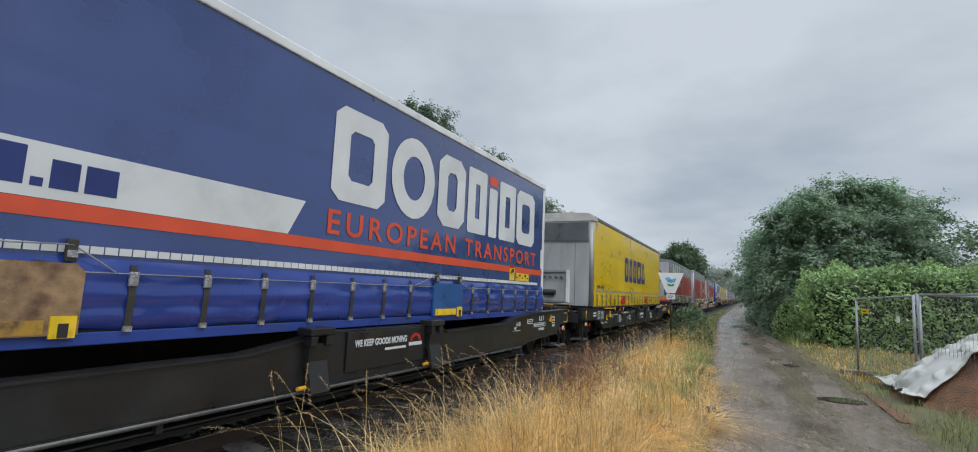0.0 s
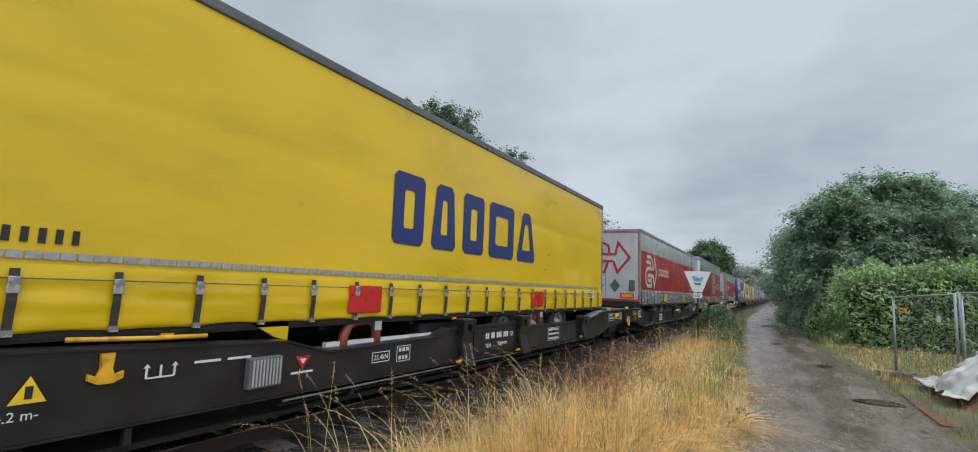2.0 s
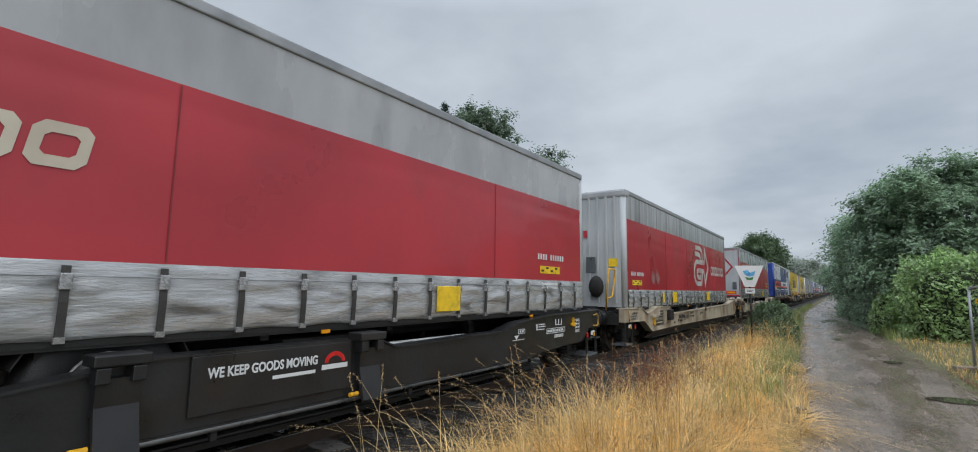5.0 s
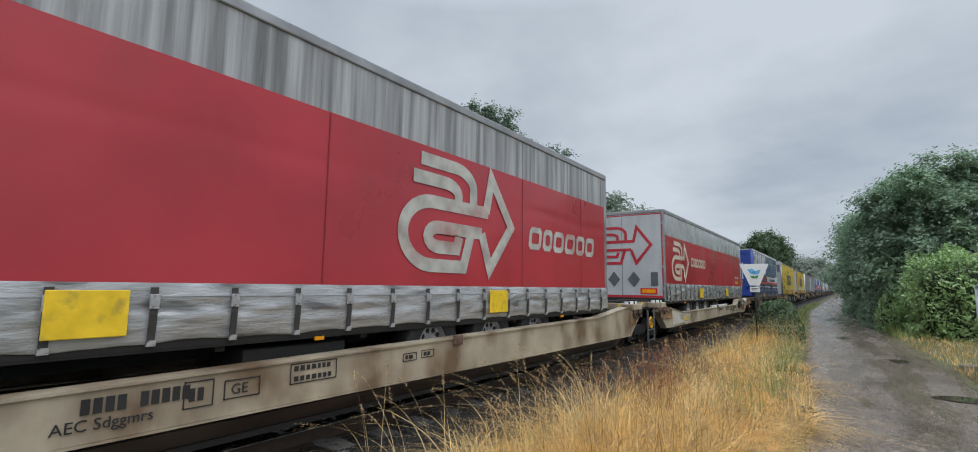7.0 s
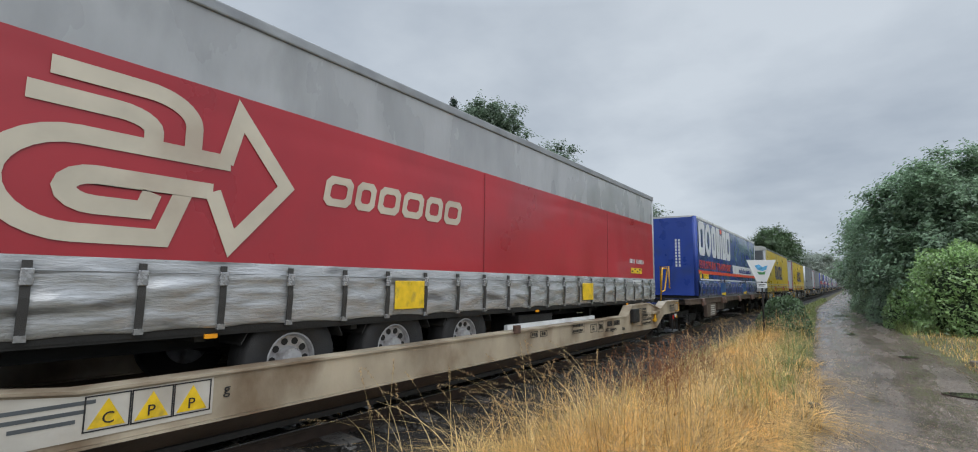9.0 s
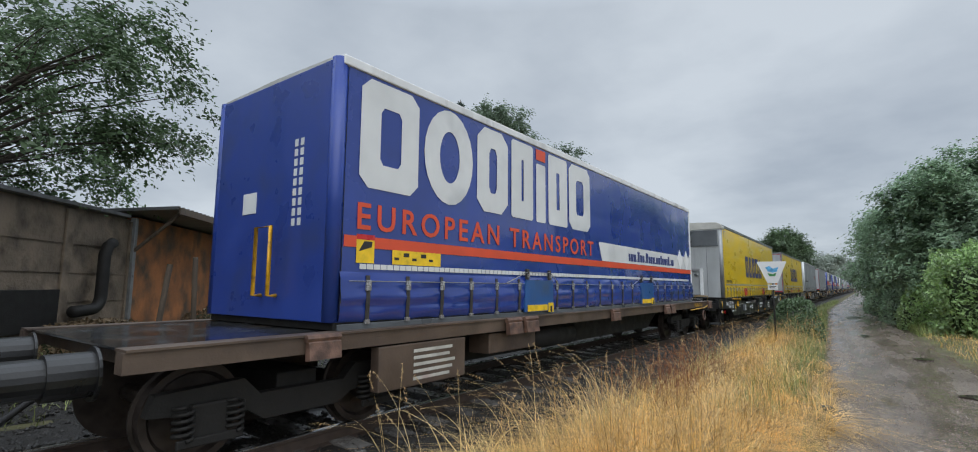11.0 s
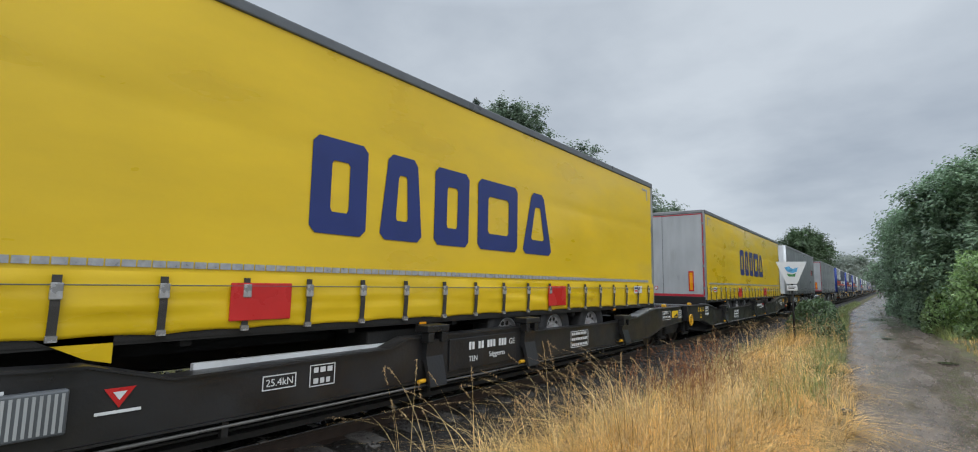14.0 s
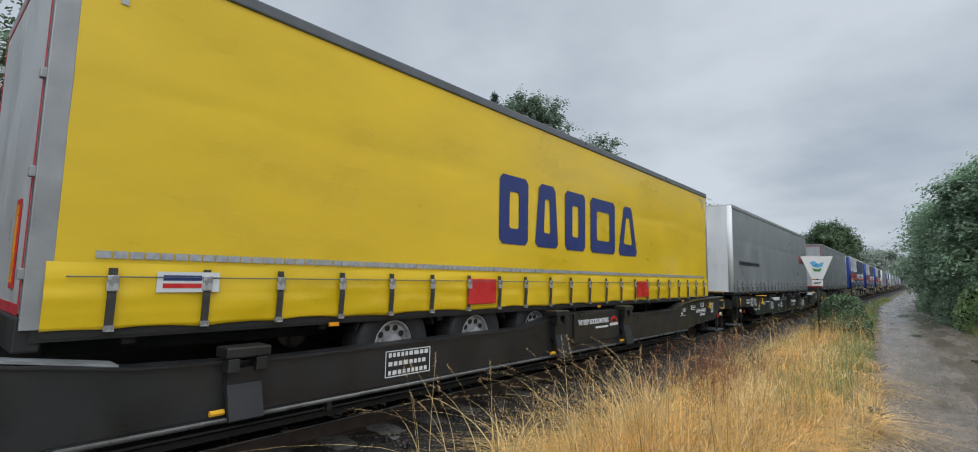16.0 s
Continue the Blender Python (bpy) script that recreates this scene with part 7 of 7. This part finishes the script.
# over the shed
tree("broad-leaved tree overhanging the shed", -14.0, -0.2, 0.4, 6.9, 4.8, 4.7, 2.0, 660, 64, 0.12, leaf_tree, 11, 0.3, lean=(0.2, 1.6), trunk_r=0.26)
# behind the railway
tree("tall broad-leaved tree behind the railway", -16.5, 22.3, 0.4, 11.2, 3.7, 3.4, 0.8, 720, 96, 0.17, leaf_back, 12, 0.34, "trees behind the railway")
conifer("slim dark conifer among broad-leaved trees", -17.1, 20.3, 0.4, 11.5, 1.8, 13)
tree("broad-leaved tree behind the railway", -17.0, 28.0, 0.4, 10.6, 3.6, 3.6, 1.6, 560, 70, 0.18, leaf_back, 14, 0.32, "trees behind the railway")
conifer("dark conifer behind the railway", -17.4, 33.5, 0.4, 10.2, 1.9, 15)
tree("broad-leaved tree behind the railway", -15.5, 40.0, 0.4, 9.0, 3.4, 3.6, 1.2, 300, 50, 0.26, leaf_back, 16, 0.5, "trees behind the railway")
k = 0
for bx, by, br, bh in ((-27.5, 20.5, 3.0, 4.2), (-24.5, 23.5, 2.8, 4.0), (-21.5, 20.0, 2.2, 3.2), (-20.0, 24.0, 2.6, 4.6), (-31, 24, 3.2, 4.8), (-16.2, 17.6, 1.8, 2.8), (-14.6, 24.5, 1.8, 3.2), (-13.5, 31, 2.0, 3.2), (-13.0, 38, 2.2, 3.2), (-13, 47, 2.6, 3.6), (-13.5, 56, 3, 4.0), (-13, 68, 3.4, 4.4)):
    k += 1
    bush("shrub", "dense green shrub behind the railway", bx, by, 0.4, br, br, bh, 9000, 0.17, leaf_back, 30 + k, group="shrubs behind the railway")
bush("shrub", "dry brown brush in front of the shed", -12.6, 3.6, 0.4, 1.6, 1.2, 0.6, 2500, 0.1, dry_brush, 51, group="weeds by the shed")
bush("shrub", "dry brown brush in front of the shed", -15.2, 7.6, 0.4, 1.8, 1.2, 0.7, 2500, 0.1, dry_brush, 52, group="weeds by the shed")
# far along the line
tree("large round tree far along the railway", -10.6, 96, 0.3, 12.0, 3.9, 4.2, 2.4, 420, 60, 0.36, leaf_tree, 17, 0.6)
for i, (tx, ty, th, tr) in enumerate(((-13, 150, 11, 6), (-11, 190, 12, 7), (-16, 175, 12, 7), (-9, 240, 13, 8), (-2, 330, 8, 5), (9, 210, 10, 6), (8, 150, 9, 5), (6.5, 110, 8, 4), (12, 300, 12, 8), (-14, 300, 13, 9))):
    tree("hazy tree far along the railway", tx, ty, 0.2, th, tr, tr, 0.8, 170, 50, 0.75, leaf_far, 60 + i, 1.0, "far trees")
# beside the path
tree("large dense broad-leaved tree beside the path", 4.5, 31.0, 0, 7.8, 3.65, 3.7, 0.4, 1500, 84, 0.17, leaf_bluish, 18, 0.36, "trees by the path", trunk_r=0.25)
tree("broad-leaved tree overhanging the path", 3.3, 38.5, 0, 6.9, 3.1, 3.9, 0.3, 900, 66, 0.19, leaf_bluish, 19, 0.4, "trees by the path")
tree("broad-leaved tree beside the path", 3.4, 50, 0, 6.7, 3.3, 4.6, 0.5, 420, 50, 0.26, leaf_bluish, 20, 0.5, "trees by the path")
tree("broad-leaved tree beside the path", 3.6, 66, 0, 7, 3.5, 5.4, 0.5, 360, 45, 0.34, leaf_bluish, 21, 0.6, "trees by the path")
tree("broad-leaved tree beside the path", 4.0, 85, 0, 7, 3.5, 5.4, 0.4, 300, 45, 0.4, leaf_bluish, 22, 0.7, "trees by the path")
tree("broad-leaved tree behind the hedge", 12.5, 36, 0, 6.4, 4.5, 4.5, 1.0, 320, 50, 0.24, leaf_tree, 23, 0.5, "trees by the path")
hedge = bush("hedge", "tall fresh green laurel hedge beside the path", 5.6, 25.4, 0, 3.75, 1.7, 3.2, 30000, 0.15, leaf_hedge, 24, "hedge", box_like=True)
bush("hedge", "tall fresh green laurel hedge behind the fence", 11.6, 24.6, 0, 3.2, 1.7, 3.0, 14000, 0.16, leaf_hedge, 25, "hedge", box_like=True)
bush("shrub", "light green shrub under the trees", 1.9, 27.6, 0, 0.8, 1.0, 1.9, 3500, 0.13, leaf_hedge, 26, group="shrubs by the path")
bush("shrub", "shaded shrub at the edge of the path", 1.7, 34, 0, 1.1, 4.0, 1.8, 6000, 0.16, leaf_bluish, 27, group="shrubs by the path")
bush("shrub", "shaded shrub at the edge of the path", 1.2, 46, 0, 1.2, 6.0, 1.8, 6000, 0.2, leaf_bluish, 28, group="shrubs by the path")
bush("shrub", "small green bush beside the sign", -1.85, 19.2, 0, 0.8, 0.8, 1.35, 4200, 0.1, leaf_tree, 29, core=False)


def blades(name, label, xyz, heights, lean, width, material, seed, segs=4, seeds=None, away=None, head=None):
    """Curved grass blades from base points."""
    rng = np.random.default_rng(seed)
    n = len(xyz)
    # neighbours lean the same way, with some disorder
    a = np.array([5.0 * noise.noise((q[0] * 1.3, q[1] * 1.3, seed)) for q in xyz]) * 1.6 + 2.6 + rng.normal(0, 0.8, n)
    if away is not None:
        a = away
    d = np.stack([np.cos(a), np.sin(a), np.zeros(n)], 1)
    side = np.stack([-d[:, 1], d[:, 0], np.zeros(n)], 1) * (width * rng.uniform(0.6, 1.4, n))[:, None] / 2
    ln = np.abs(rng.normal(lean, lean * 0.55, n))
    V = np.empty((n, 2 * (segs + 1), 3))
    for i in range(segs + 1):
        t = i / segs
        c = xyz + d * (heights * ln * t ** 2.0)[:, None]
        c[:, 2] += heights * (t - 0.45 * np.minimum(ln, 1.9) * t ** 2.4)
        V[:, 2 * i] = c - side * (1 - 0.85 * t)
        V[:, 2 * i + 1] = c + side * (1 - 0.85 * t)
    F = np.array([(2 * i, 2 * i + 1, 2 * i + 3, 2 * i + 2) for i in range(segs)])
    F = (F[None] + (2 * (segs + 1)) * np.arange(n)[:, None, None]).reshape(-1, 4)
    ob = new(name, poly_mesh(name, V.reshape(-1, 3), F, material))
    tagged(ob, label, "grass", kind="stuff")
    if seeds:
        # nodding seed heads on the longest stalks
        pick = np.flatnonzero(heights > seeds)
        tip = (V[pick, -1] + V[pick, -2]) / 2
        bel = (V[pick, -3] + V[pick, -4]) / 2
        per = 22
        s = np.tile(np.linspace(-0.15, 0.9, per), len(pick))[:, None]
        pts = np.repeat(tip, per, 0) * s + np.repeat(bel, per, 0) * (1 - s) + rng.normal(0, 0.0055, (len(pick) * per, 3))
        tagged(new("seed_heads", leaves_mesh("seed_heads", pts, 0.034, 0.005, head or seed_straw, rng, -1.2)), "brownish nodding seed heads of the tall dry grass", "grass", kind="stuff")
    return ob


def grass():
    rng = np.random.default_rng(77)

    def spread(n, xa, xb, ya, yb, dens):
        out = []
        while len(out) < n:
            x, y = rng.uniform(xa, xb), ya + (yb - ya) * rng.uniform() ** 1.5
            if rng.uniform() < dens(x, y):
                out.append((x, y, ground_z(x, y) - 0.01))
        return np.array(out)

    # tussocks: blades fan out from each root
    pts, hs, away = [], [], []
    while len(pts) < 44000:
        y = 2.9 + 26 * rng.uniform() ** 1.7
        right = path_mid(y) - 1.62 - 0.55 * min(1, max(0, (y - 7.5) / 3))
        x = rng.uniform(-2.75, right)
        if noise.noise((x * 0.75, y * 0.4, 3)) < -0.24 + 0.3 * (x < -2.1):
            continue
        k = int(rng.integers(50, 150) * (1 if y < 14 else 0.7))
        H = (0.64 + 0.5 * noise.noise((x * 0.85, y * 0.6, 9))) * rng.uniform(0.7, 1.2) * min(1, 0.55 + (right - x) / 1.2) * min(1, 0.2 + max(0, x + 2.75) / (1.4 if y < 8 else 0.8))
        r = rng.uniform(0.04, 0.17)
        bias = rng.normal(0, 0.35, 2) + np.array((0.25 if right - x < 0.6 else -0.1, -0.1))
        for _ in range(k):
            d = rng.normal(0, 1, 2)
            px, py = x + d[0] * r, y + d[1] * r
            pts.append((px, py, ground_z(px, py) - 0.02))
            hs.append(H * rng.uniform(0.45, 1.25))
            v = d * 0.6 + bias + rng.normal(0, 0.45, 2)
            away.append(math.atan2(v[1], v[0]))
    blades("dry_grass", "tall dry golden grass in tussocks on the verge", np.array(pts), np.array(hs) * 0.95, 1.15, 0.0068, straw, 1, 5, 0, np.array(away))
    # flattened straw that lies out towards the path
    p = spread(4000, -2.4, 0.3, 3.2, 14, lambda x, y: 1 if path_mid(y) - 2.2 < x < path_mid(y) - 1.2 and noise.noise((x * 0.9, y * 0.6, 40)) > -0.1 else 0)
    blades("flattened_straw", "flattened straw at the edge of the path", p, rng.uniform(0.2, 0.5, len(p)), 1.9, 0.011, straw, 9, 4)
    # tall single stalks that arch over the ballast
    p = spread(700, -2.75, -0.9, 3.6, 22, lambda x, y: 1 if noise.noise((x * 0.9, y * 0.5, 14)) > -0.1 else 0.1)
    h = rng.uniform(0.7, 1.2, len(p))
    blades("grass_stalks", "long arching dry grass stalks with seed heads", p, h, 0.7, 0.006, straw, 2, 6, 0.78)

    # rusty dock stems between the grass and the ballast
    p = spread(380, -2.85, -1.9, 5.6, 10.5, lambda x, y: 1 if noise.noise((x * 1.1, y * 0.8, 51)) > 0.12 else 0.03)
    h = rng.uniform(0.45, 1.05, len(p))
    blades("dock_stems", "rusty brown dead dock stems in the grass", p, h, 0.4, 0.007, dead_stem, 12, 5, 0.5, head=dead_stem)
    # bleached stems stand out over the tussocks
    p = spread(2600, -2.8, 0.1, 3.4, 16, lambda x, y: 1 if x < path_mid(y) - 1.75 and noise.noise((x * 1.4, y * 0.8, 61)) > 0 else 0.05 * (x < path_mid(y) - 1.75))
    blades("bleached_straw", "bleached straw stems over the golden tussocks", p, rng.uniform(0.35, 0.85, len(p)), 1.0, 0.006, pale_straw, 15, 5)
    # a few stems arch far out over the ballast
    p = spread(46, -3.3, -2.6, 2.6, 7.5, lambda x, y: 1)
    blades("arching_stalks", "single grass stalks arching out over the ballast", p, rng.uniform(0.9, 1.35, len(p)), 1.15, 0.007, pale_straw, 16, 9, 0.9, np.full(len(p), math.pi) + rng.normal(0, 0.5, len(p)))

    def green_d(x, y):
        c = path_mid(y)
        if c - 1.35 < x < c + 1.35 or x < -3.1:
            return 0
        near = 0.6 if c - 2.1 < x < c - 1.35 and y > 7.5 else 0
        return 0.15 + near + 0.9 * max(0, noise.noise((x * 0.9, y * 0.5, 21)))
    p = spread(24000, -3.0, 4.5, 3.4, 40, green_d)
    blades("green_grass", "short green grass among the dry verge", p, rng.uniform(0.07, 0.26, len(p)), 0.6, 0.009, green_grass, 3, 3)
    p = spread(9000, -3.0, -0.6, 7, 34, lambda x, y: (0.8 if path_mid(y) - 2.3 < x < path_mid(y) - 1.5 and y > 8.5 else 0) + max(0, noise.noise((x * 1.1, y * 0.35, 31)) + (0.3 if y > 11 else -0.1)) if x < path_mid(y) - 1.5 else 0)
    blades("green_weeds", "taller green grass and weeds on the verge", p, rng.uniform(0.12, 0.45, len(p)), 0.55, 0.013, green_grass, 4, 4)
    p = spread(6000, 1.4, 9, 14, 26, lambda x, y: 0.7 if x > path_mid(y) + 1.45 else 0)
    blades("dry_fringe", "pale dry grass along the foot of the hedge", p, rng.uniform(0.08, 0.3, len(p)), 0.7, 0.011, straw, 5, 3)
    p = spread(9000, 0.2, 3.4, 24, 75, lambda x, y: 0.8 if path_mid(y) + 1.4 < x < path_mid(y) + 3.0 else 0)
    blades("path_edge_grass", "rough green grass along the path", p, rng.uniform(0.15, 0.55, len(p)), 0.5, 0.02, green_grass, 6, 3)
    p = spread(6000, -3.0, -1.0, 28, 75, lambda x, y: 0.8 if x < path_mid(y) - 1.45 else 0)
    blades("far_verge_grass", "mixed grass on the verge farther along", p, rng.uniform(0.15, 0.5, len(p)), 0.6, 0.02, green_grass, 7, 3)
    p = spread(6000, -14, -8.4, -2, 30, lambda x, y: 0.8)
    blades("yard_grass", "rough grass beyond the railway", p, rng.uniform(0.1, 0.45, len(p)), 0.6, 0.014, green_grass, 8, 3)


grass()


def path_gravel():
    rng = np.random.default_rng(91)
    n = 20000
    y = 3 + 27 * rng.uniform(size=n) ** 1.6
    mid = np.array([path_mid(q) for q in y])
    x = mid + rng.uniform(-1.45, 1.4, n)
    z = np.array([path_z(a, b, 0.3) for a, b in zip(x, y)])
    s = rng.uniform(0.004, 0.012, n) * np.where(rng.uniform(size=n) > 0.95, 1.7, 1)
    base = np.array([(1, 0, 0), (-1, 0, 0), (0, 1, 0), (0, -1, 0), (0, 0, 1), (0, 0, -1)], float)
    F0 = np.array([(0, 2, 4), (2, 1, 4), (1, 3, 4), (3, 0, 4), (2, 0, 5), (1, 2, 5), (3, 1, 5), (0, 3, 5)])
    V = base[None] * s[:, None, None] * rng.uniform(0.6, 1.3, (n, 6, 3)) * np.array((1, 1, 0.6))
    V += np.stack([x, y, z], 1)[:, None]
    F = (F0[None] + 6 * np.arange(n)[:, None, None]).reshape(-1, 3)
    m = mat("path_pebbles", (0.15, 0.13, 0.11), 0.5, var=0.3, scale=9, bump=0, island=0.5)
    tagged(new("path_gravel", poly_mesh("path_gravel", V.reshape(-1, 3), F, m)), "loose wet pebbles scattered on the path", "gravel", kind="stuff")


path_gravel()


def stones():
    bm = boxed(-0.09, 0.09, -0.06, 0.06, 0, 0.09, bevel=0.03)
    o = tagged(part("stone", bm, stone_mat), "dark stone at the edge of the path", "stone")
    o.matrix_basis = pose(-0.52, 8.6, 0.0, 4, 6, 30)


stones()


# ---- sleepers ----
def sleepers():
    me = finish("sleeper", slab(bmesh.new(), [(-1.3, -0.12), (1.3, -0.12), (1.28, 0.045), (0.95, 0.075), (0.55, 0.075), (0.3, 0.05), (-0.3, 0.05), (-0.55, 0.075), (-0.95, 0.075), (-1.28, 0.045)], -0.13, 0.13, "xz"), sleeper_mat)
    for i in range(170):
        again("sleeper", me, track_thing, pose(TRACK, -12 + 0.6 * i, -0.018))


sleepers()


# ---- what moves ----
def rolled(t):
    for (a, s), (b, r) in zip(ROLL, ROLL[1:]):
        if a <= t <= b:
            return s + (r - s) * (t - a) / (b - a)
    return ROLL[-1][1]


def motions():
    for ob, y in TRAIN:
        walk(ob, [(t, pose(TRACK, y - s, RAIL)) for t, s in ROLL])
    times = [i / 15 for i in range(241)]
    for ob, y in TRAIN[:6]:
        for w in ob.children_recursive:
            if w.name.startswith("wheelset"):
                dy = w.matrix_basis.translation.y
                walk(w, [(t, pose(0, dy, 0.422, math.degrees(rolled(t) / 0.422) % 360)) for t in times])


motions()
